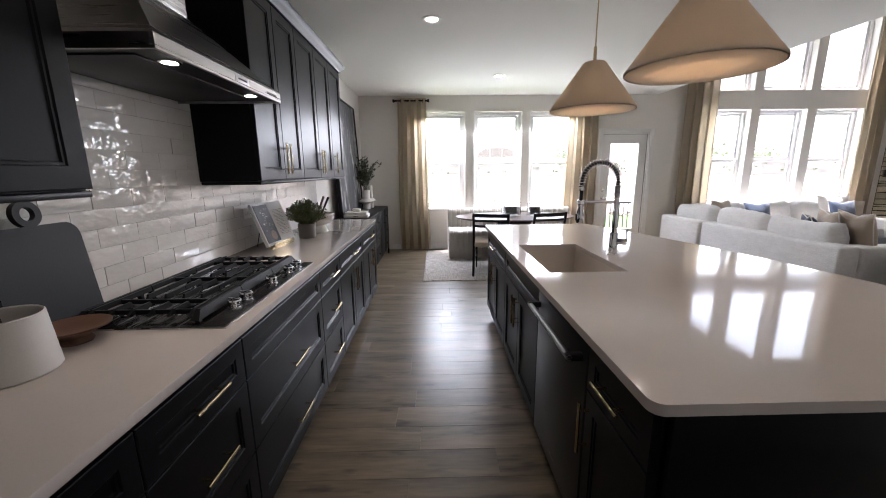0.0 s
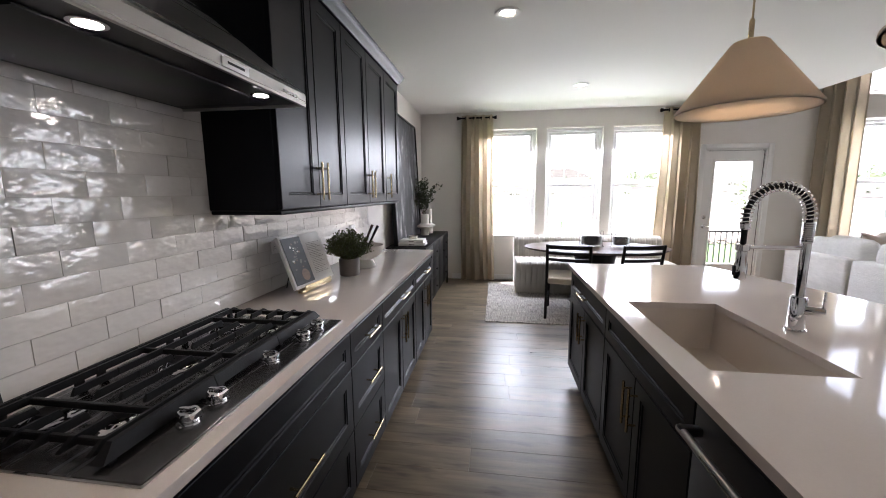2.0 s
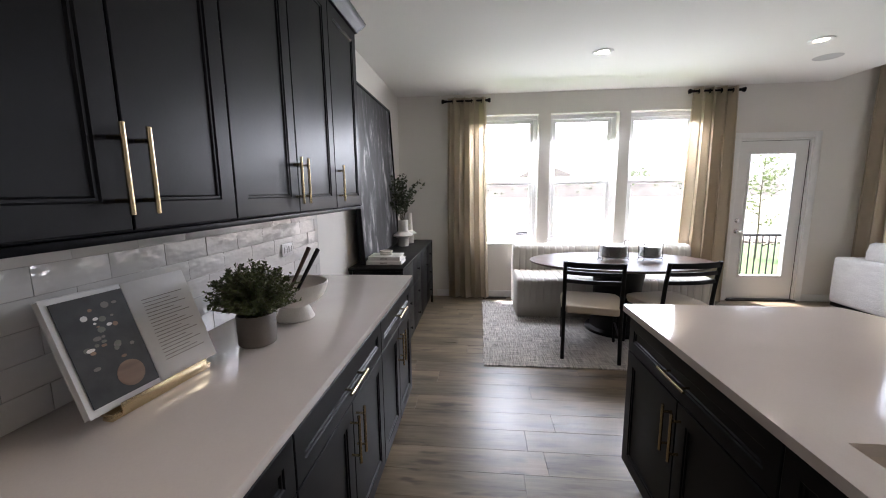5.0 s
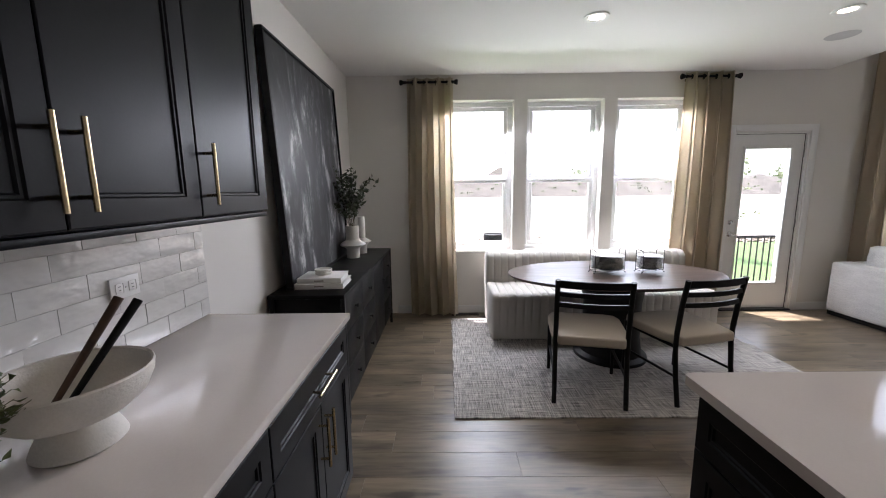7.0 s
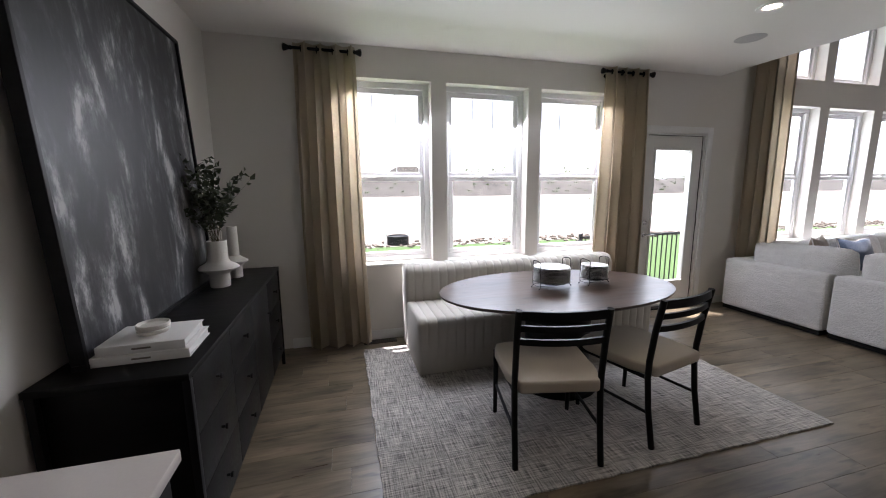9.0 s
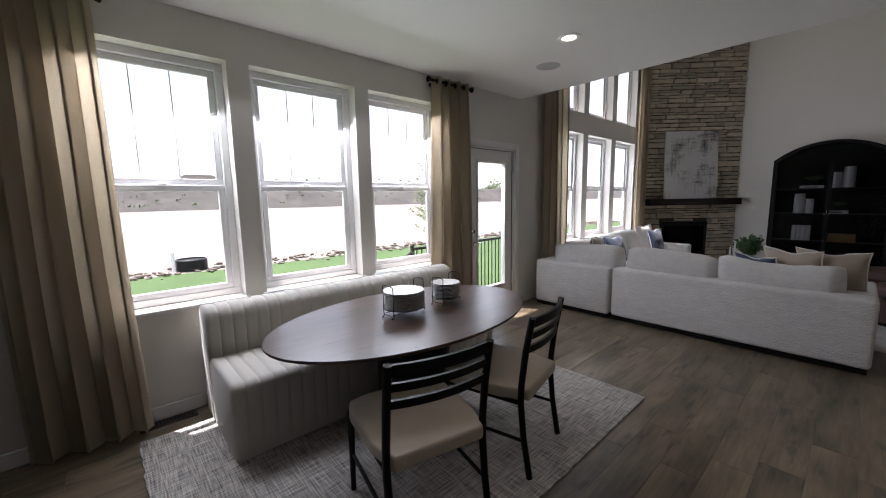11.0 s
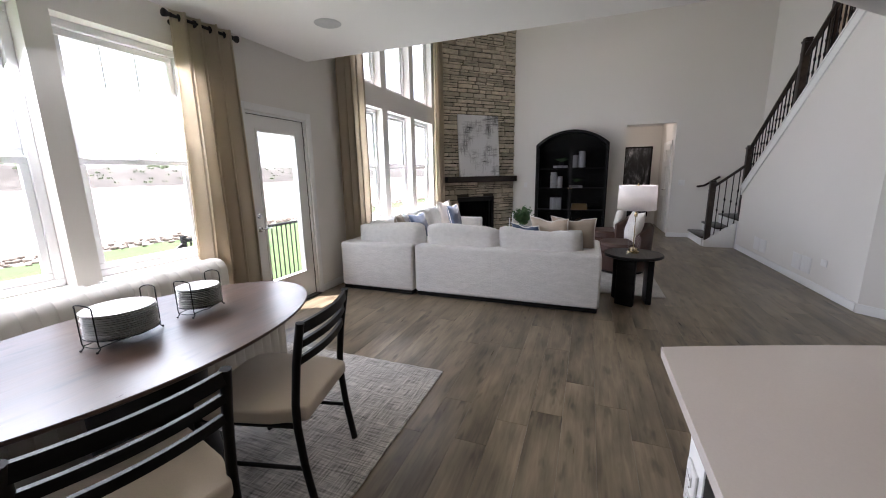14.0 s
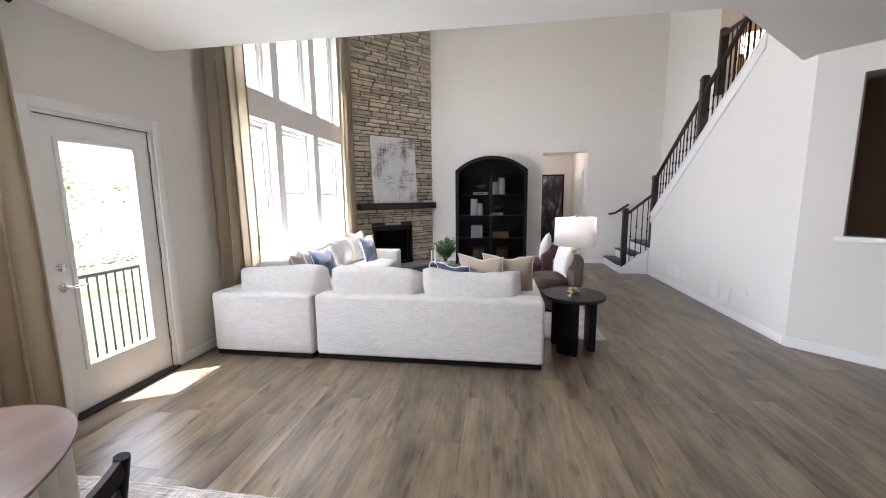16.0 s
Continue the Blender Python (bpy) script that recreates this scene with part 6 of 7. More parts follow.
part("field", cube(5.08, 8.3, 3.09, 5.85, 0.001, 0.012, 0.004), LRUG, lr)

# side table and lamp
st_ = thing("side_table", "round black wooden side table beside the sofa", "side table", pose(4.855, 3.49, 0))
part("top", lathe([(0, 0.525), (0.285, 0.525), (0.298, 0.535), (0.298, 0.552), (0.29, 0.56), (0, 0.56)], 48), BLACKWOOD, st_)
for a in (35, 155, 275):
    part("leg", cube(-0.095, 0.095, -0.03, 0.03, 0.001, 0.5245, 0.012, 3), BLACKWOOD, st_).matrix_basis = pose(0.17 * math.cos(radians(a)), 0.17 * math.sin(radians(a)), 0, 0, 0, a + 90)
lp = thing("table_lamp", "glass table lamp with brass foot and white drum shade", "lamp", pose(4.875, 3.495, 0.5605))
part("foot", lathe([(0, 0), (0.062, 0), (0.062, 0.018), (0.045, 0.022), (0.042, 0.05), (0, 0.05)], 32), BRASS, lp)
part("stem", tube([(0, 0, 0.05), (0, 0, 0.47)], 0.005, 10), BRASS, lp)
part("glass_body", lathe([(0.058, 0.0225), (0.06, 0.03), (0.06, 0.32), (0.052, 0.365), (0.03, 0.395), (0.012, 0.405)], 32), CLEAR, lp, "clear glass cloche body")
part("neck", lathe([(0, 0.40), (0.018, 0.40), (0.018, 0.43), (0.009, 0.44), (0.009, 0.5), (0, 0.5)], 18), BRASS, lp)
part("shade", lathe([(0.192, 0.475), (0.186, 0.735), (0.183, 0.735), (0.189, 0.475), (0.192, 0.475)], 48), SHADEW, lp, "white linen drum shade")
part("spider", tube([(-0.184, 0, 0.725), (0.184, 0, 0.725)], 0.002, 6), BRASS, lp)
part("bulb", lathe([(0, 0.50), (0.02, 0.52), (0.03, 0.56), (0.02, 0.6), (0, 0.61)], 16), LIT, lp)
part("finial", lathe([(0, 0.725), (0.007, 0.728), (0.009, 0.74), (0.006, 0.755), (0, 0.76)], 14), BRASS, lp)


def armchair(x, y, rz):
    """A low barrel armchair with a wrapped round back; it faces local +y."""
    c = thing("armchair", "rust brown leather barrel armchair with white pillow", "armchair", pose(x, y, 0.012, 0, 0, rz), "pair of armchairs")
    bm = bmesh.new()
    prof = []
    K = 24
    for k in range(K + 1):
        a = radians(-20 - 140 * k / K) - 0.0
        a = radians(200 + 140 * k / K)
        hgt = 0.70 - 0.13 * abs(2 * k / K - 1) ** 1.6
        ro, ri = 0.40, 0.29
        c_, s_ = math.cos(a), math.sin(a)
        prof.append([bm.verts.new(p) for p in ((ro * 0.94 * c_, ro * 0.94 * s_, 0.1), (ro * c_, ro * s_, 0.35), (ro * 1.02 * c_, ro * 1.02 * s_, hgt - 0.04), (ro * 0.94 * c_, ro * 0.94 * s_, hgt), (ri * 1.06 * c_, ri * 1.06 * s_, hgt - 0.01), (ri * c_, ri * s_, hgt - 0.05), (ri * c_, ri * s_, 0.1))])
    for A, B in zip(prof, prof[1:]):
        for j in range(7):
            bm.faces.new((A[j], A[(j + 1) % 7], B[(j + 1) % 7], B[j]))
    bm.faces.new(prof[0])
    bm.faces.new(prof[-1][::-1])
    part("shell", bm, RUST, c, "", 60)
    part("base", lathe([(0, 0.04), (0.36, 0.04), (0.38, 0.06), (0.385, 0.27), (0.36, 0.29), (0, 0.29)], 32), RUST, c)
    part("seat", lathe([(0, 0.291), (0.30, 0.291), (0.325, 0.32), (0.325, 0.39), (0.29, 0.425), (0, 0.44)], 32), RUST, c)
    part("plinth", lathe([(0, 0), (0.32, 0), (0.32, 0.0395), (0, 0.0395)], 24), BLACK, c)
    return c


for x, y, rz in ((6.32, 3.50, 12), (7.55, 3.60, -8)):
    armchair(x, y, rz)
    throw_pillow("throw_pillow", "white bouclé pillow on the brown armchair".replace("é", "e"), (x - 0.03, y - 0.10, 0.445), 0.46, IVORY, (-14, 0, rz + 180), 11 + int(x), None, "armchair pillows")

ct_ = thing("coffee_table", "round black coffee table in front of the sofa", "coffee table", pose(6.65, 5.05, 0.012))
part("top", lathe([(0, 0.34), (0.52, 0.34), (0.53, 0.35), (0.53, 0.375), (0.52, 0.385), (0, 0.385)], 48), BLACKWOOD, ct_)
for a in (30, 150, 270):
    part("leg", tube([(0.36 * math.cos(radians(a)), 0.36 * math.sin(radians(a)), 0), (0.36 * math.cos(radians(a)), 0.36 * math.sin(radians(a)), 0.3395)], 0.06, 18), BLACKWOOD, ct_)


def white_pot(t):
    part("pot", lathe([(0, 0), (0.06, 0), (0.085, 0.12), (0.08, 0.122), (0.07, 0.1), (0, 0.1)], 28), WHITE, t)


bushy("potted_fern", "leafy green plant in a white pot", (6.85, 5.03, 0.3975), 90, 0.22, 0.40, 0.05, FERN, white_pot, 21, 0.1, 14)
cd = thing("candle_holder", "white looped ceramic candle sculpture", "sculpture", pose(6.62, 5.18, 0.3975, 0, 0, 75))
part("loop", tube([(0.07 * math.cos(radians(a)), 0, 0.075 + 0.07 * math.sin(radians(a))) for a in range(0, 361, 20)], 0.012, 8), WHITE, cd)
for s, h in ((-1, 0.40), (1, 0.31)):
    part("candle", tube([(s * 0.03, 0, 0.12), (s * 0.028, 0, h)], 0.013, 10, r_end=0.009), WHITE, cd)
part("foot", lathe([(0, 0), (0.05, 0), (0.045, 0.012), (0, 0.014)], 20), WHITE, cd)

# ---- arched bookcase ----
bc = thing("arched_bookcase", "tall black arched bookcase with glass doors", "bookcase", pose(9.42, 4.385, 0))
HW, HS, HT, DP = 0.775, 2.06, 2.365, 0.36


def arch_z(y):
    R_arc = (HW ** 2 + (HT - HS) ** 2) / (2 * (HT - HS))
    return HT - R_arc + math.sqrt(R_arc ** 2 - min(abs(y), HW) ** 2)


ys = [-HW + 2 * HW * k / 24 for k in range(25)]
fr3 = bmesh.new()
A = [(fr3.verts.new((0, y, arch_z(y))), fr3.verts.new((DP, y, arch_z(y))), fr3.verts.new((DP, y * 0.955, arch_z(y) - 0.045)), fr3.verts.new((0, y * 0.955, arch_z(y) - 0.045))) for y in ys]
for P, Q in zip(A, A[1:]):
    for j in range(4):
        fr3.faces.new((P[j], P[(j + 1) % 4], Q[(j + 1) % 4], Q[j]))
part("arch_top", fr3, BLACKWOOD, bc, "", 50)
for s in (-1, 1):
    part("side", cube(0, DP, s * HW - (0.035 if s > 0 else 0), s * HW + (0 if s > 0 else 0.035), 0.0, HS - 0.002, 0.002), BLACKWOOD, bc)
bpn = bmesh.new()
bpn.faces.new([bpn.verts.new((DP - 0.012, y, 0.03)) for y in (-HW + 0.035, HW - 0.035)] + [bpn.verts.new((DP - 0.012, y * 0.955, arch_z(y) - 0.046)) for y in ys[::-1]])
part("back", bpn, BLACKWOOD, bc)
SHELF_Z = (0.10, 0.585, 1.083, 1.536)
for z in SHELF_Z:
    part("shelf", cube(0.04, DP - 0.013, -HW + 0.036, HW - 0.036, z - 0.022, z, 0.002), BLACKWOOD, bc)
for s in (-1, 1):
    do = bmesh.new()
    a, b = (0.004, HW - 0.036) if s > 0 else (-HW + 0.036, -0.004)
    for c, e, f, g in ((a, a + 0.03, 0.1, 2.0), (b - 0.03, b, 0.1, 2.0), (a + 0.03, b - 0.03, 0.1, 0.15)):
        box(do, 0.004, 0.026, c, e, f, g, 0.002, 1)
    dr = part("door", do, BLACKWOOD, bc)
    gl = bmesh.new()
    yy = [a + (b - a) * k / 10 for k in range(11)]
    gl.faces.new([gl.verts.new((0.015, y, 0.15)) for y in (yy[0], yy[-1])] + [gl.verts.new((0.015, y, arch_z(y / 0.955) - 0.05)) for y in yy[::-1]])
    pn = part("pane", gl, SMOKE, dr, "smoked glass pane")
    pn.visible_shadow = False
    part("knob", lathe([(0, 0), (0.009, 0), (0.012, 0.02), (0, 0.022)], 14), BRASS, dr).matrix_basis = pose(0.004, s * 0.03, 1.08, 0, -90, 0)
for z in (0.585, 1.083, 1.536):
    part("muntin", cube(0.008, 0.02, -HW + 0.066, HW - 0.066, z - 0.012, z + 0.006), BLACKWOOD, bc)
WV = [(0, 0), (0.05, 0), (0.055, 0.01), (0.05, 0.05), (0.055, 0.09), (0.05, 0.13), (0.054, 0.17), (0.048, 0.21), (0.05, 0.24), (0.044, 0.242), (0, 0.23)]


def shelf_vase(y, z, k):
    part("vase", lathe([(r * k, h * k) for r, h in WV], 24), WHITE, thing("ribbed_vase", "white ribbed ceramic vase in the bookcase", "vase", pose(9.60, y, z + 0.0005), "bookcase vases"))


for y, z, k in ((4.16, 1.536, 1.5), (4.30, 1.536, 1.15), (4.62, 1.083, 1.1), (4.76, 1.083, 1.5)):
    shelf_vase(y, z, k)
for y, z, w in ((4.62, 1.536, 0.32), (4.27, 1.083, 0.30)):
    b_ = thing("book", "white book lying on a bookcase shelf", "book", pose(9.60, y, z + 0.0005), "shelf books")
    part("pages", cube(-0.08, 0.08, -w / 2 + 0.004, w / 2 - 0.004, 0.003, 0.052), PAPER, b_)
    part("cover", cube(-0.085, 0.085, -w / 2, w / 2, 0.0, 0.003), PAPER, b_)
    part("cover", cube(-0.085, 0.085, -w / 2, w / 2, 0.0525, 0.056), PAPER, b_)
    part("title", cube(-0.0865, -0.0852, -w * 0.25, w * 0.25, 0.02, 0.034), BLACK, b_)
for k in range(4):
    b_ = thing("book", "white book standing on a bookcase shelf", "book", pose(9.60, 4.60 + k * 0.065, 0.5855), "standing books")
    part("cover", cube(-0.085, 0.085, -0.028, 0.028, 0, 0.27, 0.002), PAPER, b_)
    part("pages", cube(-0.075, 0.0855, -0.022, 0.022, 0.006, 0.272), PAPER, b_)
YEL = material("ochre_cover", (0.34, 0.20, 0.075), 0.6, var=0.1)
for k in range(3):
    b_ = thing("book", "ochre book stacked on a bookcase shelf", "book", pose(9.59, 4.17, 0.5855 + k * 0.047), "ochre books")
    part("cover", cube(-0.09, 0.09, -0.18 + k * 0.01, 0.18 - k * 0.01, 0, 0.046, 0.003), YEL, b_)
    part("pages", cube(-0.085, 0.0905, -0.165, 0.165, 0.005, 0.041), PAPER, b_)
WICK = material("wicker", (0.20, 0.125, 0.07), 0.8, var=0.35, scale=30, fine=90, bump=0.5)
for y in (4.13, 4.66):
    b_ = thing("basket", "round wicker basket on the lowest shelf", "basket", pose(9.60, y, 0.1005), "wicker baskets")
    part("basket_body", lathe([(0, 0), (0.12, 0), (0.135, 0.03), (0.125, 0.2), (0.13, 0.21), (0.118, 0.21), (0.115, 0.03), (0, 0.02)], 28), WICK, b_)
    part("basket_handle", tube([(0, 0.125 * math.cos(radians(a)), 0.2 + 0.07 * math.sin(radians(a))) for a in range(0, 181, 20)], 0.008, 6), WICK, b_)


def shelf_pot(t):
    part("pot", lathe([(0, 0), (0.045, 0), (0.055, 0.08), (0.05, 0.08), (0, 0.07)], 20), BLACK, t)


bushy("trailing_plant", "small trailing green plant in the bookcase", (9.60, 4.60, 1.593), 26, 0.16, 0.10, 0.04, FERN, shelf_pot, 31, 0.07, 9)
bushy("trailing_plant", "small green plant on a bookcase shelf", (9.60, 4.27, 1.14), 24, 0.12, 0.09, 0.035, FERN, shelf_pot, 32, 0.07, 9)

# ---- wall plates, vents, passage ----


def wall_plate(name, label, at, rz, w, h, slots, toggles=0):
    t = thing(name, label, "switch" if toggles else "vent", pose(*at, 0, 0, rz))
    part("plate", cube(-w / 2, w / 2, -0.008, 0, -h / 2, h / 2, 0.002), WHITE, t)
    for k in range(slots):
        z = -h / 2 + h * (k + 1) / (slots + 1)
        part("slat", cube(-w / 2 + 0.02, w / 2 - 0.02, -0.012, -0.0082, z - 0.003, z + 0.003), WHITE, t)
    for k in range(toggles):
        xx = (k - (toggles - 1) / 2) * 0.046
        part("toggle", cube(xx - 0.014, xx + 0.014, -0.012, -0.0082, -0.03, 0.03, 0.002), WHITE, t)


wall_plate("light_switch", "white light switch plate on the living wall", (9.7995, 5.44, 1.15), -90, 0.075, 0.12, 0, 1)
wall_plate("light_switch", "white double light switch plate by the stairs", (9.7995, 2.13, 1.18), -90, 0.12, 0.12, 0, 2)
for x in (7.49, 7.72, 6.215, 6.445):
    wall_plate("wall_vent", "white louvred return-air grille low on the wall", (x, 1.3905, 0.26), 180, 0.215, 0.20, 12)
wall_plate("blank_plate", "small white blank wall plate", (5.85, 1.3905, 0.36), 180, 0.12, 0.075, 0)

pd = tagged(new("door_2"), "white six-panel passage door, closed", "door", "", "structure")
lf = cube(10.55, 11.35, 2.252, 2.275, 0.01, 2.04)
part("leaf", lf, TRIM, pd)
for z0, z1 in ((0.18, 0.85), (0.98, 1.55), (1.65, 1.92)):
    for x0, x1 in ((10.66, 10.91), (10.99, 11.24)):
        pn = front(x1 - x0, z1 - z0, 0.02, 0.006)
        part("panel", pn, TRIM, pd).matrix_basis = pose((x0 + x1) / 2, 2.2752, z0, 0, 0, 180)
part("casing", box(box(cube(10.46, 10.545, 2.2505, 2.268, 0, 2.12), 11.355, 11.44, 2.2505, 2.268, 0, 2.12), 10.545, 11.355, 2.2505, 2.268, 2.045, 2.12), TRIM, pd)
part("door_handle", tube([(10.62, 2.276, 1.0), (10.62, 2.33, 1.0), (10.72, 2.335, 1.0)], 0.009, 8), CHROME, pd)
dk = thing("dark_artwork", "tall dark framed artwork at the end of the passage", "artwork", pose(11.998, 2.86, 0.0))
part("frame", cube(-0.03, 0.0, -0.42, 0.26, 0.2, 2.08, 0.004), BLACKWOOD, dk)
part("canvas", cube(-0.034, -0.0305, -0.38, 0.22, 0.24, 2.04), ART, dk)
# Added fill lamp without a fixture, brightening the passage.
lamp("passage_light", "POINT", (11.0, 2.75, 2.35), 1.3, (1.0, 0.88, 0.74), 0.12)

# ---- stairs ----
for i, (y0, y1, z) in enumerate(((1.66, 1.90, 0.18), (1.41, 1.66, 0.36))):
    s = thing("stair_step", "dark wood stair tread with white riser", "stair", None, "stair steps")
    part("tread", cube(8.78, 9.785, y0 - 0.0, y1 + 0.025, z - 0.03, z, 0.006), DARKWOOD, s)
    part("riser", cube(8.79, 9.78, y0 + 0.0, y1 - 0.001, 0.0 if i == 0 else 0.0, z - 0.0305), TRIM, s)
s = thing("stair_landing", "dark wood stair landing", "stair", None, "stair steps")
part("tread", cube(8.645, 9.785, 0.855, 1.40, 0.51, 0.54, 0.006), DARKWOOD, s)
part("riser", cube(8.65, 9.78, 0.86, 1.385, 0.0, 0.5095), TRIM, s)
for k in range(13):
    x1 = 8.64 - k * 0.2535
    s = thing("stair_step", "dark wood stair tread with white riser", "stair", None, "stair steps")
    z = 0.54 + 0.19 * (k + 1)
    part("tread", cube(x1 - 0.2535, x1 + 0.022, 0.855, 1.262, z - 0.03, z, 0.006), DARKWOOD, s)
    part("riser", cube(x1 - 0.2525, x1, 0.86, 1.26, max(0, z - 0.22), z - 0.0305), TRIM, s)
bal = thing("stair_balustrade", "dark wood stair railing with black iron balusters", "railing")


def newel(x, y, z0, z1):
    n = part("newel_post", cube(x - 0.045, x + 0.045, y - 0.045, y + 0.045, z0, z1 - 0.06, 0.003), DARKWOOD, bal)
    part("cap", box(cube(x - 0.055, x + 0.055, y - 0.055, y + 0.055, z1 - 0.0595, z1 - 0.035, 0.004), x - 0.045, x + 0.045, y - 0.045, y + 0.045, z1 - 0.0345, z1, 0.012), DARKWOOD, n)
    part("collar", cube(x - 0.05, x + 0.05, y - 0.05, y + 0.05, z1 - 0.2, z1 - 0.18, 0.003), DARKWOOD, n)


newel(8.73, 1.83, 0.0, 1.25)
newel(8.75, 1.33, 0.54, 1.86)
newel(7.25, 1.33, rake(7.25) + 0.031, 3.17)
newel(5.86, 1.33, rake(5.9) + 0.0, 4.25)


def rail(name, p, q, w=0.03, h=0.028):
    d = (Vector(q) - Vector(p))
    bm = bmesh.new()
    up = Vector((0, 0, 1))
    sd = d.cross(up).normalized()
    for base in (p, q):
        base = Vector(base)
        for a, b in ((-1, -0.6), (-0.7, -1), (0.7, -1), (1, -0.6), (0.9, 0.5), (0.5, 1), (-0.5, 1), (-0.9, 0.5)):
            bm.verts.new(base + sd * a * w + up * b * h)
    vs = list(bm.verts)
    for j in range(8):
        bm.faces.new((vs[j], vs[(j + 1) % 8], vs[8 + (j + 1) % 8], vs[8 + j]))
    bm.faces.new(vs[:8])
    bm.faces.new(vs[8:][::-1])
    return part(name, bm, DARKWOOD, bal)


RH = 0.72
rail("handrail", (8.71, 1.33, rake(8.71) + RH), (7.29, 1.33, rake(7.29) + RH))
rail("handrail", (7.21, 1.33, rake(7.21) + RH), (5.9, 1.33, rake(5.9) + RH))
rail("handrail", (8.73, 1.80, 1.14), (8.74, 1.37, 1.50))


def baluster(x, y, z0, z1, knot):
    b = bmesh.new()
    box(b, x - 0.0065, x + 0.0065, y - 0.0065, y + 0.0065, z0, z1)
    for kz in ([z0 + (z1 - z0) * 0.5] if knot == 1 else [z0 + (z1 - z0) * 0.38, z0 + (z1 - z0) * 0.62]):
        lathe([(0.0066, -0.03), (0.014, -0.016), (0.017, 0), (0.014, 0.016), (0.0066, 0.03)], 8, (x, y, kz), b)
    lathe([(0.017, 0), (0.017, 0.012), (0.008, 0.02)], 8, (x, y, z0), b)
    part("baluster", b, BLACK, bal)


x, k = 8.62, 0
while x > 5.95:
    if abs(x - 7.25) > 0.05:
        baluster(x, 1.33, rake(x) + 0.03, rake(x) + RH - 0.024, 1 + k % 2)
    x -= 0.1085
    k += 1
for k, y in enumerate((1.72, 1.62, 1.52, 1.43)):
    baluster(8.735, y, 0.13 + (1.85 - y) * 0.75, 1.11 + (1.80 - y) * 0.84, 1 + k % 2)
cu = bmesh.new()
pts = [(1.88, 0.0), (1.405, 0.0), (1.405, 0.47), (1.88, 0.12)]
f_ = [cu.verts.new((8.68, y, z)) for y, z in pts]
g_ = [cu.verts.new((8.775, y, z)) for y, z in pts]
cu.faces.new(f_)
cu.faces.new(g_[::-1])
for i in range(4):
    cu.faces.new((f_[i], f_[(i + 1) % 4], g_[(i + 1) % 4], g_[i]))
solid("trim_stair_curb", cu, TRIM, "white painted curb beside the first steps", "trim")
part("pole", tube([(9.78, 1.83, 1.10), (9.74, 1.82, 1.10), (9.74, 1.72, 1.12), (9.74, 1.46, 1.30)], 0.022, 10), DARKWOOD, thing("wall_handrail", "dark wood handrail on brackets by the first steps", "handrail"))
part("bracket", tube([(9.74, 1.6, 1.205), (9.77, 1.6, 1.16), (9.7995, 1.6, 1.14)], 0.006, 6), BLACK, bpy.data.objects["wall_handrail"])
ub = thing("upper_balustrade", "dark wood railing of the upper hall", "railing")
part("handrail", cube(6.2, 7.9, 0.79, 0.85, 3.90, 3.95, 0.01), DARKWOOD, ub)
part("newel_post", cube(7.84, 7.925, 0.775, 0.86, 3.041, 4.02, 0.004), DARKWOOD, ub)
for k in range(15):
    part("baluster", cube(6.28 + k * 0.105, 6.293 + k * 0.105, 0.81, 0.823, 3.041, 3.8995), BLACK, ub)
ch = thing("hall_chandelier", "glowing glass lantern chandelier in the upper hall", "chandelier", pose(8.5, 0.03, 3.97))
part("rod", tube([(0, 0, 0.3), (0, 0, H1 - 3.9705)], 0.008, 8), BRASS, ch)
for k in range(6):
    a = radians(60 * k)
    part("glass_panel", lathe([(0, -0.14), (0.055, -0.13), (0.06, 0.0), (0.05, 0.12), (0, 0.14)], 12, (0.16 * math.cos(a), 0.16 * math.sin(a), 0)), glow("lantern_glow", (1.0, 0.72, 0.42), 5.0) if k == 0 else bpy.data.materials["lantern_glow"], ch)
part("ring", lathe([(0.0, 0.14), (0.2, 0.14), (0.2, 0.16), (0.0, 0.16)], 20), BRASS, ch)
part("hanger", tube([(0, 0, 0.155), (0, 0, 0.31)], 0.008, 8), BRASS, ch)
lamp("chandelier_light", "POINT", (8.5, 0.03, 3.70), 4, (1.0, 0.74, 0.5), 0.15)
lamp("table_lamp_light", "POINT", (4.875, 3.495, 1.21), 0.4, (1.0, 0.94, 0.9), 0.03)
# the lamps that the kitchen ceiling carries
for i, (x, y) in enumerate(CANS):
    lamp("can_light", "SPOT", (x, y, H0 - 0.02), 1.8, WARM, 0.05, None, 115)
for yy in (1.49, 2.045):
    lamp("hood_light", "SPOT", (-0.755, yy, 1.785), 0.6, (1.0, 0.86, 0.68), 0.02, None, 110)
for xx, yy in ((1.215, 2.86), (1.225, 1.79)):
    lamp("pendant_light", "AREA", (xx, yy, 1.86), 0.18, (1.0, 0.88, 0.74), 0.36)

# ---- fireplace ----
FP = Matrix.Translation((8.43, 7.1, 0)) @ pose(0, 0, 0, 0, 0, -44.58)
FW = 1.923
fire = tagged(new("fireplace_wall"), "floor-to-ceiling corner fireplace of stacked tan ledgestone", "fireplace", "", "structure")
fire.matrix_basis = FP
BOX_U = (0.37, 1.34, 0.03, 0.90)
MORTAR = material("stone_backing", (0.055, 0.048, 0.04), 0.95, var=0.3, fine=120, bump=0.3)
back = holed((0.0, FW), (0.0, H1), [BOX_U], lambda u, z, d: (u, d, z), 0.05)
part("backing", back, MORTAR, fire)
fb = thing("gas_fireplace", "black glass-fronted gas fireplace insert", "fireplace", FP)
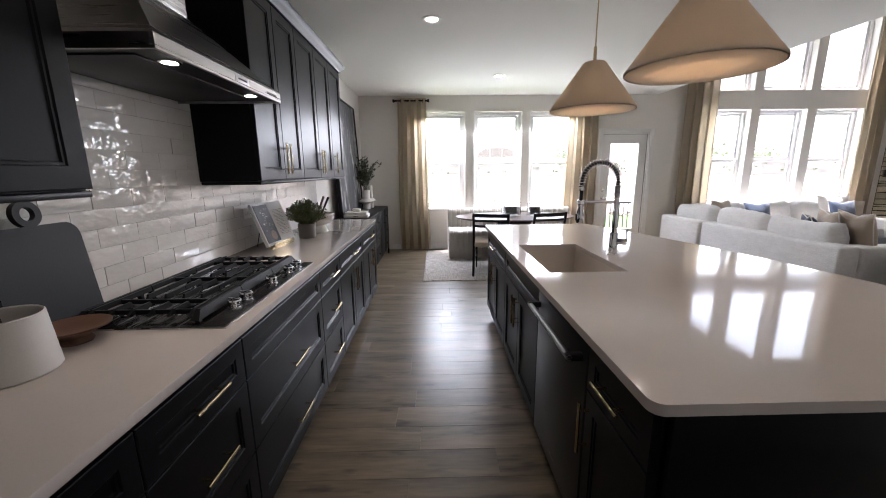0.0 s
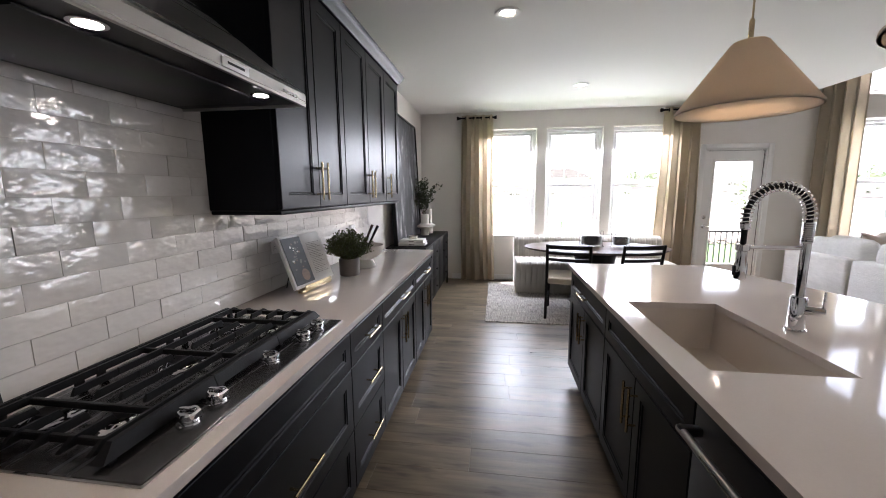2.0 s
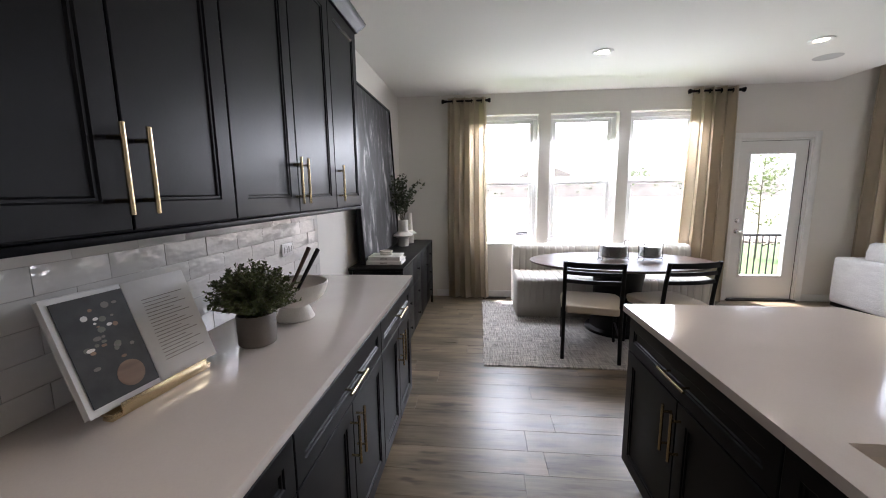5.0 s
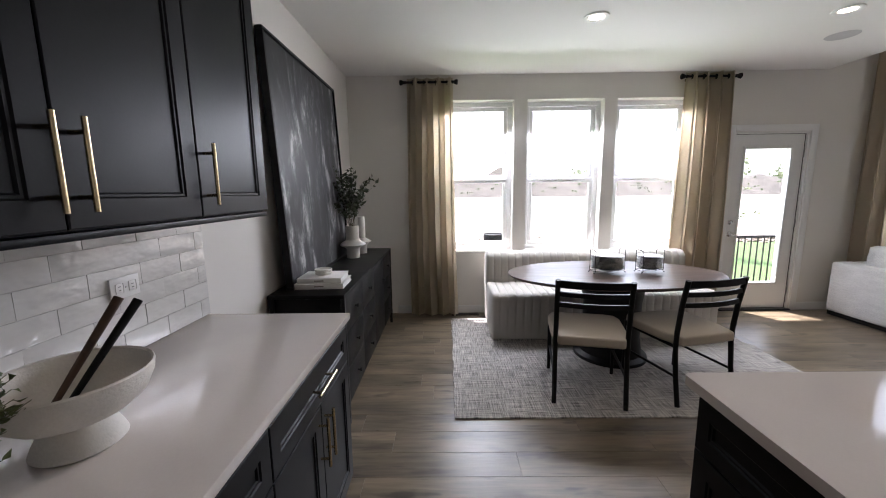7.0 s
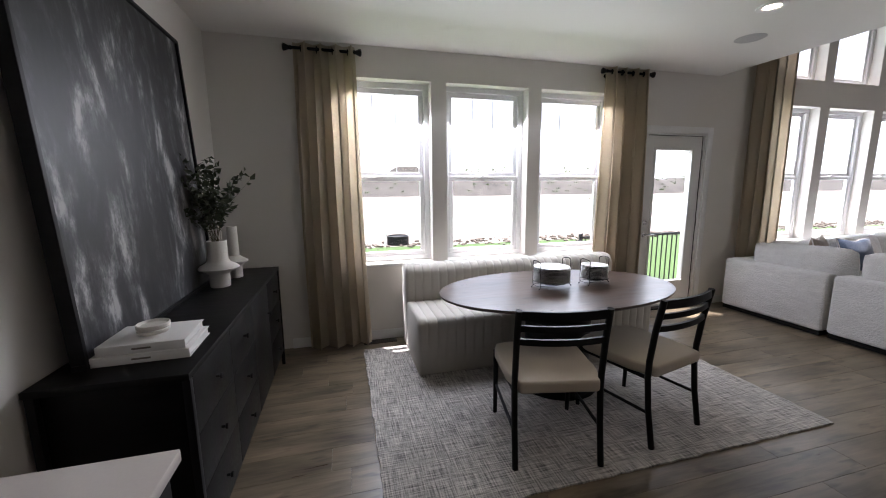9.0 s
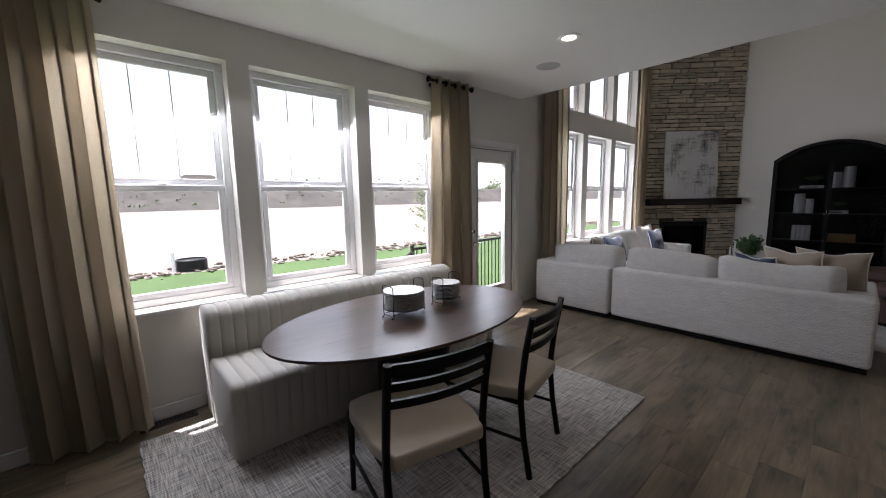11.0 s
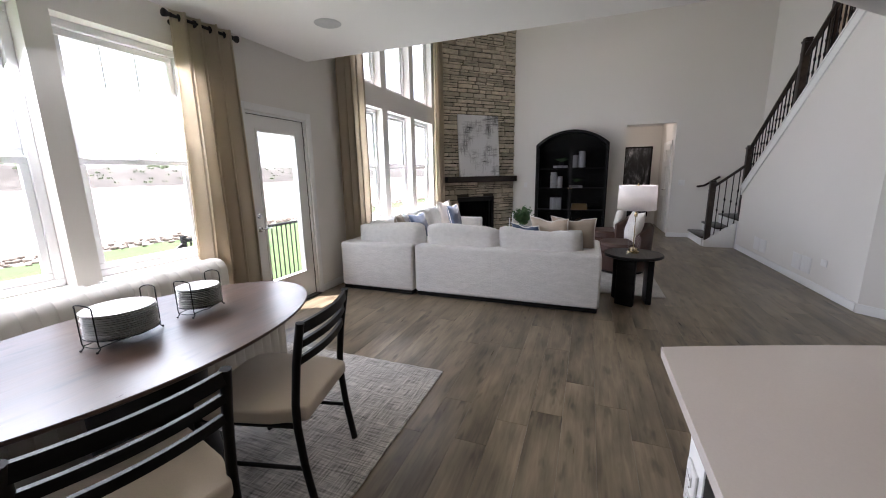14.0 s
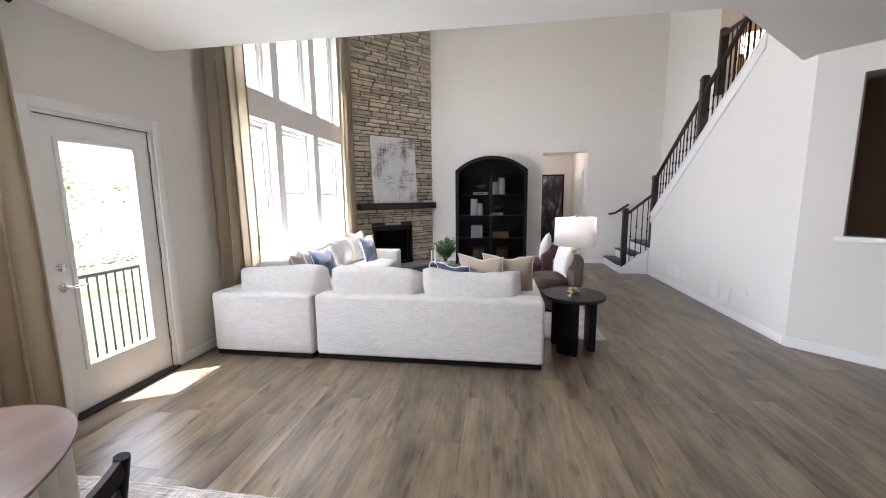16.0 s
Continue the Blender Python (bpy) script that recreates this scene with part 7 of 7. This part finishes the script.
part("surround", box(box(box(cube(0.372, 0.42, -0.045, 0.03, 0.032, 0.898), 1.29, 1.338, -0.045, 0.03, 0.032, 0.898), 0.42, 1.29, -0.045, 0.03, 0.80, 0.898), 0.42, 1.29, -0.045, 0.03, 0.032, 0.10), BLACK, fb)
part("firebox", cube(0.42, 1.29, 0.12, 0.14, 0.1, 0.80), BLACK, fb)
gp = part("pane", cube(0.421, 1.289, -0.01, -0.005, 0.101, 0.799), SMOKE, fb)
part("log", tube([(0.55, 0.07, 0.14), (1.15, 0.08, 0.16)], 0.035, 10), material("charred_log", (0.03, 0.025, 0.02), 0.9, var=0.4, bump=0.4), fb)
ma = thing("mantel", "dark brown wooden mantel beam", "mantel", FP)
part("beam", cube(0.03, FW - 0.05, -0.235, -0.0, 1.25, 1.383, 0.006), DARKWOOD, ma)
he = thing("hearth", "low grey stone hearth slab", "hearth", FP)
part("slab", cube(0.05, FW - 0.02, -0.45, -0.052, 0.0, 0.055, 0.006), HEARTH, he)
CANVAS2 = bpy.data.materials.new("grey_white_canvas")
CANVAS2.use_nodes = True
n_, l_ = CANVAS2.node_tree.nodes, CANVAS2.node_tree.links
tc = n_.new("ShaderNodeTexCoord")


def strokes(scale, detail=6.0, rough=0.7):
    """Paint strokes stretched by scale along the canvas."""
    mp_ = n_.new("ShaderNodeMapping")
    mp_.inputs["Scale"].default_value = scale
    t_ = n_.new("ShaderNodeTexNoise")
    t_.inputs["Scale"].default_value, t_.inputs["Detail"].default_value, t_.inputs["Roughness"].default_value = 1.0, detail, rough
    l_.new(tc.outputs["Object"], mp_.inputs["Vector"])
    l_.new(mp_.outputs[0], t_.inputs["Vector"])
    return t_.outputs["Fac"]


def calc(op, a, b):
    m_ = n_.new("ShaderNodeMath")
    m_.operation = op
    for k_, v_ in enumerate((a, b)):
        if isinstance(v_, float):
            m_.inputs[k_].default_value = v_
        else:
            l_.new(v_, m_.inputs[k_])
    return m_.outputs[0]


both_ = calc("MAXIMUM", strokes((22, 1, 3.5)), strokes((3.5, 1, 26)))
val_ = calc("MULTIPLY", both_, calc("MULTIPLY", strokes((2.4, 1, 2.0), 2.0, 0.5), 2.0))
rp = n_.new("ShaderNodeValToRGB")
rp.color_ramp.elements[0].position, rp.color_ramp.elements[0].color = 0.50, (0.66, 0.66, 0.67, 1)
rp.color_ramp.elements[1].position, rp.color_ramp.elements[1].color = 0.78, (0.07, 0.07, 0.075, 1)
rp.color_ramp.elements.new(0.62).color = (0.42, 0.42, 0.43, 1)
l_.new(val_, rp.inputs["Fac"])
l_.new(rp.outputs[0], n_["Principled BSDF"].inputs["Base Color"])
n_["Principled BSDF"].inputs["Roughness"].default_value = 0.6
mp2_ = thing("mantel_painting", "white and charcoal abstract canvas standing on the mantel", "painting", FP @ pose(0.885, -0.17, 1.3835, -4))
part("canvas", cube(-0.53, 0.53, 0.0, 0.035, 0, 1.37, 0.003), CANVAS2, mp2_)


def stone_mesh(w, h, rnd):
    """A rough split stone, w by h, its face uneven; it stands from y=0 towards -y."""
    bm = bmesh.new()
    dep = rnd.uniform(0.02, 0.05)
    nx = 4 if w > 0.22 else 3
    top, bot = [], []
    for k in range(nx):
        u = k / (nx - 1)
        j = lambda s: rnd.uniform(-s, s)
        top.append((u * w + (j(0.012) if 0 < k < nx - 1 else (0.007 if k == 0 else -0.007)), h - 0.007 + j(0.006)))
        bot.append((u * w + (j(0.012) if 0 < k < nx - 1 else (0.007 if k == 0 else -0.007)), 0.007 + j(0.006)))
    B = [[bm.verts.new((x, 0, z)) for x, z in row] for row in (bot, top)]
    F = []
    cx, cz = w / 2, h / 2
    for row in (bot, top):
        F.append([bm.verts.new((x + (cx - x) * 0.06, -dep + rnd.uniform(-0.008, 0.008), z + (cz - z) * 0.16)) for x, z in row])
    for k in range(nx - 1):
        bm.faces.new((F[0][k], F[0][k + 1], F[1][k + 1], F[1][k]))
        bm.faces.new((B[0][k], F[0][k], F[1][k], B[1][k])) if k == 0 else None
        bm.faces.new((B[0][k], B[0][k + 1], F[0][k + 1], F[0][k]))
        bm.faces.new((F[1][k], F[1][k + 1], B[1][k + 1], B[1][k]))
    bm.faces.new((F[0][-1], B[0][-1], B[1][-1], F[1][-1]))
    return bm


STONE = material("ledgestone", (0.47, 0.415, 0.32), 0.85, var=0.26, scale=9, fine=55, bump=0.6, per_piece=0.26)
rnd = random.Random(12)
count = 0
rest = bmesh.new()
z = 0.0
while z < H1 - 0.03:
    h = rnd.choice((0.045, 0.06, 0.075, 0.085, 0.10, 0.12))
    u = 0.0
    while u < FW - 0.02:
        w = min(rnd.uniform(0.14, 0.5), FW - u)
        if FW - u - w < 0.1:
            w = FW - u
        split = h > 0.09 and rnd.random() < 0.35
        for (zz, hh) in ((z, h * 0.5), (z + h * 0.5, h * 0.5)) if split else ((z, h),):
            u0, u1 = u, u + w
            if zz + hh > BOX_U[2] and zz < BOX_U[3] - 0.01:
                if u0 < BOX_U[0] < u1:
                    u1 = BOX_U[0]
                elif u0 < BOX_U[1] < u1:
                    u0 = BOX_U[1]
                elif BOX_U[0] <= u0 and u1 <= BOX_U[1]:
                    continue
            if u1 - u0 < 0.03:
                continue
            zz2 = min(zz + hh, H1)
            sm = stone_mesh(u1 - u0, zz2 - zz, rnd)
            if count < 300:
                o = part("stone", sm, STONE, fire, "", 30)
                o.matrix_basis = pose(u0, -0.0005, zz)
                count += 1
            else:
                for f in sm.faces:
                    rest.faces.new([rest.verts.new((v.co.x + u0, v.co.y - 0.0005, v.co.z + zz)) for v in f.verts])
                sm.free()
        u += w
    z += h
STONE2 = material("ledgestone_high", (0.47, 0.415, 0.32), 0.85, var=0.26, scale=9, fine=55, bump=0.6, per_piece=0.26, island=True)
bmesh.ops.remove_doubles(rest, verts=rest.verts, dist=1e-5)
tagged(part("stone_rows", rest, STONE2, fire, "", 30), kind="stuff")

# ---- outdoors ----
GRASS = material("lawn", (0.062, 0.112, 0.028), 0.9, var=0.3, scale=0.8, fine=40, bump=0.6)
DIRT = material("bare_dirt", (0.27, 0.235, 0.205), 0.95, var=0.3, scale=0.5, fine=6, bump=0.5)
MOUND = material("mound_soil", (0.085, 0.076, 0.068), 0.95, var=0.5, scale=0.5, fine=1.6, bump=1.0)
# Leaf green lightened so that distance haze is in the colour.
FAR_HAZED = material("hazed_far_leaves", (0.21, 0.25, 0.15), 0.9, var=0.4, scale=0.5, fine=5)
gd = bmesh.new()


def ground_z(x, y):
    return -0.6 + max(0, y - 18) * 0.036 + 0.12 * noise.noise(Vector((x * 0.12, y * 0.12, 3))) * min(1, max(0, (y - 17) / 3))


xs = [-2500, -300, -120] + [-60 + 4 * i for i in range(36)] + [120, 300, 2500]
yl = [-2500, -200, 7.31, 9, 12, 15, 17] + [18 + 2.5 * i for i in range(18)] + [70, 200, 2500]
G = [[gd.verts.new((x, y, ground_z(x, min(y, 62)) if y > 17 else -0.6)) for y in yl] for x in xs]
for i in range(len(xs) - 1):
    for j in range(len(yl) - 1):
        gd.faces.new((G[i][j], G[i + 1][j], G[i + 1][j + 1], G[i][j + 1]))
solid("ground", gd, DIRT, "pale bare dirt field behind the house", "ground")
lw = bmesh.new()
N = 50
E1 = [(-40 + 90 * k / N, 16.9 + 0.5 * noise.noise(Vector((k * 0.5, 0, 0))) + 0.25 * noise.noise(Vector((k * 1.7, 4, 0)))) for k in range(N + 1)]
T_ = [(lw.verts.new((x, 7.31, -0.575)), lw.verts.new((x, y, -0.575)), lw.verts.new((x, y + 0.05, -0.62))) for x, y in E1]
for A, B in zip(T_, T_[1:]):
    lw.faces.new((A[0], B[0], B[1], A[1]))
    lw.faces.new((A[1], B[1], B[2], A[2]))
solid("lawn", lw, GRASS, "mown green lawn behind the house", "ground")
bd = bmesh.new()
rnd = random.Random(5)
for k in range(1500):
    x, y = rnd.uniform(-12, 30), 17.3 + rnd.gauss(0, 0.45)
    r = rnd.uniform(0.03, 0.13) * rnd.uniform(0.5, 1)
    bmesh.ops.create_icosphere(bd, subdivisions=1, radius=r, matrix=Matrix.Translation((x, y, -0.58 + rnd.uniform(0, 0.06))) @ Matrix.Diagonal((1, 1, 0.6, 1)))
tagged(new("rubble", mesh_of("rubble", bd, material("soil_clod", (0.13, 0.105, 0.085), 0.95, var=0.4, scale=3))), "loose dark soil clods and rubble along the lawn", "rubble", "", "stuff")
mo = bmesh.new()
NX, NY = 110, 14
Gm = []
for i in range(NX + 1):
    x = -90 + 220 * i / NX
    row = []
    for j in range(NY + 1):
        v = j / NY
        prof_ = min(1, v * 2.6) * (1 if v < 0.7 else 1 - (v - 0.7) / 0.3)
        hgt = 2.9 * prof_ * (0.85 + 0.25 * noise.noise(Vector((x * 0.05, 0, 0)))) + 0.6 * noise.noise(Vector((x * 0.35, v * 5, 1))) * prof_
        row.append(mo.verts.new((x, 52 + 12 * v + 0.8 * noise.noise(Vector((x * 0.2, v * 3, 7))), 0.62 + hgt)))
    Gm.append(row)
for i in range(NX):
    for j in range(NY):
        mo.faces.new((Gm[i][j], Gm[i + 1][j], Gm[i + 1][j + 1], Gm[i][j + 1]))
weeds = bmesh.new()
rnd = random.Random(15)
for _ in range(320):
    wi, wj = rnd.randrange(20, 90), rnd.randrange(1, 9)
    base_ = Gm[wi][wj].co + Vector((rnd.uniform(-1, 1), rnd.uniform(-0.4, 0.4), 0.05))
    leaves(weeds, [(base_ + Vector((rnd.uniform(-0.3, 0.3), rnd.uniform(-0.2, 0.2), 0)), (rnd.uniform(-0.6, 0.6), rnd.uniform(-0.6, 0.6), 1)) for _ in range(5)], 0.28, rnd, 0.5)
tagged(new("weeds", mesh_of("weeds", weeds, GRASS)), "sparse green weeds growing on the soil heap", "weeds", "", "stuff")
solid("earth_mound", mo, MOUND, "long dark heap of excavated soil", "mound")
fw_ = bmesh.new()
rnd = random.Random(8)
for cx_, cy_, n_c, sz in [(rnd.uniform(-45, 130), rnd.uniform(88, 120), 60, rnd.uniform(0.9, 1.9)) for _ in range(17)]:
    pts = []
    for _ in range(n_c * 3):
        a, b, c_ = rnd.gauss(0, 1), rnd.gauss(0, 1), rnd.gauss(0, 0.8)
        pts.append(((cx_ + a * sz * 1.3, cy_ + b * sz, 4.2 + c_ * sz), (rnd.uniform(-1, 1), rnd.uniform(-1, 1), rnd.uniform(-1, 1))))
    leaves(fw_, pts, 1.0, rnd, 0.8)
tagged(new("far_trees", mesh_of("far_trees", fw_, FAR_HAZED)), "distant green tree tops beyond the mound", "trees", "", "stuff")
ho = thing("far_house", "distant grey-roofed house beyond the mound", "house", pose(16, 100, 0))
part("wall", cube(-6, 6, -4, 4, 1.5, 5.0), PAINT, ho)
rf = bmesh.new()
R1 = [rf.verts.new(p) for p in ((-6.5, -4.5, 5.0), (6.5, -4.5, 5.0), (6.5, 4.5, 5.0), (-6.5, 4.5, 5.0), (-2.5, 0, 7.4), (2.5, 0, 7.4))]
for f in ((0, 1, 5, 4), (2, 3, 4, 5), (1, 2, 5), (3, 0, 4), (3, 2, 1, 0)):
    rf.faces.new([R1[i] for i in f])
part("roof", rf, MORTAR, ho)
tr = thing("young_tree", "slender young tree with pale green leaves on the lawn", "tree", pose(7.95, 13.6, -0.58))
part("trunk", tube([(0, 0, 0), (0.02, 0.01, 0.9), (-0.01, 0.02, 1.9), (0.01, 0, 3.2)], 0.03, 8, r_end=0.008), STEM, tr)
br_, lf_ = bmesh.new(), bmesh.new()
rnd = random.Random(2)
for k in range(34):
    z = rnd.uniform(0.8, 3.0)
    a = rnd.uniform(0, 2 * math.pi)
    L = rnd.uniform(0.35, 0.75) * (1.15 - (z - 0.8) / 3.2)
    p0, p1 = Vector((0, 0, z)), Vector((math.cos(a) * L, math.sin(a) * L, z + L * 0.75))
    tube([p0, (p0 + p1) / 2 + Vector((0, 0, -0.03)), p1], 0.007, 5, br_, 0.002)
    leaves(lf_, [(p0.lerp(p1, rnd.uniform(0.25, 1.05)) + Vector((rnd.uniform(-0.06, 0.06), rnd.uniform(-0.06, 0.06), rnd.uniform(-0.06, 0.06))), (rnd.uniform(-1, 1), rnd.uniform(-1, 1), rnd.uniform(-1, 0.6))) for _ in range(17)], 0.09, rnd)
part("branch", br_, STEM, tr)
part("crown", lf_, material("young_leaf", (0.22, 0.27, 0.12), 0.6, var=0.3), tr)
vb = thing("valve_box", "black round utility box at the lawn edge", "utility box", pose(1.8, 17.75, -0.58))
part("ring", lathe([(0, 0), (0.42, 0), (0.42, 0.32), (0.38, 0.34), (0.36, 0.3), (0, 0.28)], 28), BLACK, vb)
part("pipe", tube([(0, 0, 0), (0, 0, 0.62)], 0.055, 12), WHITE, thing("vent_pipe", "short white plastic pipe standing in the soil", "pipe", pose(1.32, 17.6, -0.6)))
part("stake", cube(-0.03, 0.03, -0.02, 0.02, 0, 0.62, 0.004), FERN, thing("marker_stake", "thin green marker stake in the dirt", "stake", pose(3.31, 20.4, -0.6)))
dkf = thing("deck", "small wooden deck outside the patio door", "deck")
part("platform", cube(2.95, 6.2, 7.305, 8.72, -0.5, -0.34), material("deck_boards", (0.26, 0.24, 0.21), 0.8, var=0.2, stretch=(1, 12, 1)), dkf)
for x in (3.0, 6.1):
    for y in (7.4, 8.65):
        part("post", cube(x, x + 0.09, y - 0.045, y + 0.045, -0.62, -0.5005), DARKWOOD, dkf)
rl = thing("deck_railing", "black metal railing round the deck", "railing")
part("top_rail", cube(3.42, 6.2, 8.58, 8.62, 0.68, 0.72, 0.004), BLACK, rl)
part("bottom_rail", cube(3.42, 6.2, 8.585, 8.615, -0.26, -0.23, 0.003), BLACK, rl)
for k in range(27):
    part("baluster", cube(3.5 + k * 0.1, 3.514 + k * 0.1, 8.593, 8.607, -0.2295, 0.6795), BLACK, rl)
for x in (3.42, 6.15):
    part("post", cube(x - 0.025, x + 0.025, 8.575, 8.625, -0.34, 0.76, 0.003), BLACK, rl)
sr = thing("deck_stair_railing", "sloping black metal railing of the deck steps", "railing")
part("top_rail", tube([(3.40, 8.60, 0.66), (2.55, 8.60, 0.12)], 0.02, 8), BLACK, sr)
part("bottom_rail", tube([(3.40, 8.60, 0.02), (2.55, 8.60, -0.52)], 0.015, 8), BLACK, sr)
for k in range(8):
    x = 3.32 - k * 0.1
    part("baluster", cube(x, x + 0.013, 8.594, 8.606, 0.03 - (3.40 - x) * 0.635, 0.65 - (3.40 - x) * 0.635), BLACK, sr)
part("post", cube(2.53, 2.57, 8.58, 8.62, -0.6, 0.14), BLACK, sr)
# Unseen overhang, its depth set by where the floor's sun patch ends.
ev = solid("eave", cube(-2.5, 4.5, 7.301, 7.49, 2.62, 2.8), TRIM, "unseen eave added over the dining windows to trim the sun patch", "eave")

# ---- backsplash tiles ----
sp_wall = tagged(new("backsplash"), "glossy handmade white subway tile backsplash", "backsplash", "", "structure")
part("grout_bed", cube(-1.2098, -1.2045, -0.6, 4.362, 0.9153, 1.3845), GROUT, sp_wall)
part("grout_bed", cube(-1.2098, -1.2045, 1.242, 2.298, 1.385, 1.83), GROUT, sp_wall)
TW, TH = 0.2, 0.0765


def tile_mesh(w, seed):
    rnd = random.Random(seed)
    bm = bmesh.new()
    NX_, NZ_ = 5, 3
    h = TH - 0.0022
    g = [[bm.verts.new((0.0055 + (rnd.uniform(-0.0005, 0.0005) if 0 < i < NX_ and 0 < j < NZ_ else 0) - (0.0018 if i in (0, NX_) or j in (0, NZ_) else 0), (i / NX_ - 0.5) * w, j / NZ_ * h)) for j in range(NZ_ + 1)] for i in range(NX_ + 1)]
    for i in range(NX_):
        for j in range(NZ_):
            bm.faces.new((g[i][j], g[i + 1][j], g[i + 1][j + 1], g[i][j + 1]))
    ext = bmesh.ops.extrude_edge_only(bm, edges=[e for e in bm.edges if e.is_boundary])
    for v in ext["geom"]:
        if isinstance(v, bmesh.types.BMVert):
            v.co.x = 0
    return mesh_of("tile", bm, TILE, 60)


full_t = [tile_mesh(TW - 0.0022, k) for k in range(8)]
cut_t = {}
rnd = random.Random(77)


def lay_tiles(y0, y1, z0, rows, first):
    for r in range(rows):
        y = 0.103 + (TW / 2 if (r + first) % 2 else 0.0) - 6 * TW
        while y < y1:
            a, b = max(y, y0), min(y + TW, y1)
            if b - a > 0.012:
                if b - a > TW - 0.001:
                    me = rnd.choice(full_t)
                else:
                    key = round(b - a, 3)
                    if key not in cut_t:
                        cut_t[key] = tile_mesh(key - 0.0022, 50 + len(cut_t))
                    me = cut_t[key]
                o = new("tile", me)
                o.parent = sp_wall
                o.matrix_basis = pose(-1.2044, (a + b) / 2, z0 + r * TH, rnd.uniform(-0.25, 0.25), rnd.uniform(-0.8, 0.8), rnd.uniform(-0.8, 0.8))
            y += TW


lay_tiles(-0.6, 4.36, 0.918, 6, 0)
lay_tiles(1.244, 2.296, 0.918 + 6 * TH, 6, 0)

# ---- floor planks ----
PW = 0.185
rnd = random.Random(41)
plank_me = {}


def plank_bm(L):
    bm = cube(-L / 2 + 0.0003, L / 2 - 0.0003, -PW / 2 + 0.0003, PW / 2 - 0.0003, -0.0118, 0)
    top = max(bm.faces, key=lambda f: f.calc_center_median().z)
    bmesh.ops.bevel(bm, geom=list(top.edges), offset=0.0009, segments=1, affect="EDGES")
    return bm


far_planks = []
made = 0
for r in range(-35, 14):
    yc = 4.62 + r * PW + PW / 2
    x = -1.3 - rnd.uniform(0, 1.2)
    while x < 13.0:
        L = rnd.choice((0.9, 1.2, 1.35, 1.5))
        a, b = x, x + L
        x = b
        if b < -1.25:
            continue
        near = (yc > 1.9 and -1.3 < a < 6.6) or (yc > 0.6 and a < 0.7)
        if near and made < 300:
            if L not in plank_me:
                plank_me[L] = mesh_of("plank", plank_bm(L), PLANK, 20)
            o = new("plank", plank_me[L])
            o.parent = floor
            o.matrix_basis = pose((a + b) / 2, yc, 0, 0, 0, rnd.choice((0, 180)))
            made += 1
        else:
            far_planks.append((a, b, yc))
verts, faces = [], []
for a, b, yc in far_planks:
    i = len(verts)
    h = PW / 2 - 0.0009
    verts += [(a + 0.0012, yc - h, 0), (b - 0.0012, yc - h, 0), (b - 0.0012, yc + h, 0), (a + 0.0012, yc + h, 0), (a, yc - h - 0.0006, -0.004), (b, yc - h - 0.0006, -0.004), (b, yc + h + 0.0006, -0.004), (a, yc + h + 0.0006, -0.004)]
    faces += [(i, i + 1, i + 2, i + 3)] + [(i + k, i + 4 + k, i + 4 + (k + 1) % 4, i + (k + 1) % 4) for k in range(4)]
me = bpy.data.meshes.new("far_planks")
me.from_pydata(verts, [], faces)
PLANK2 = wood("floor_plank_far", (0.062, 0.047, 0.031), (0.262, 0.209, 0.142), 0.30, stretch=(0.9, 10, 10), per_piece=0.17, bump=0.08, spec=0.5, island=True)
me.materials.append(PLANK2)
fp = new("plank_rows", me)
fp.parent = floor
tagged(fp, kind="stuff")
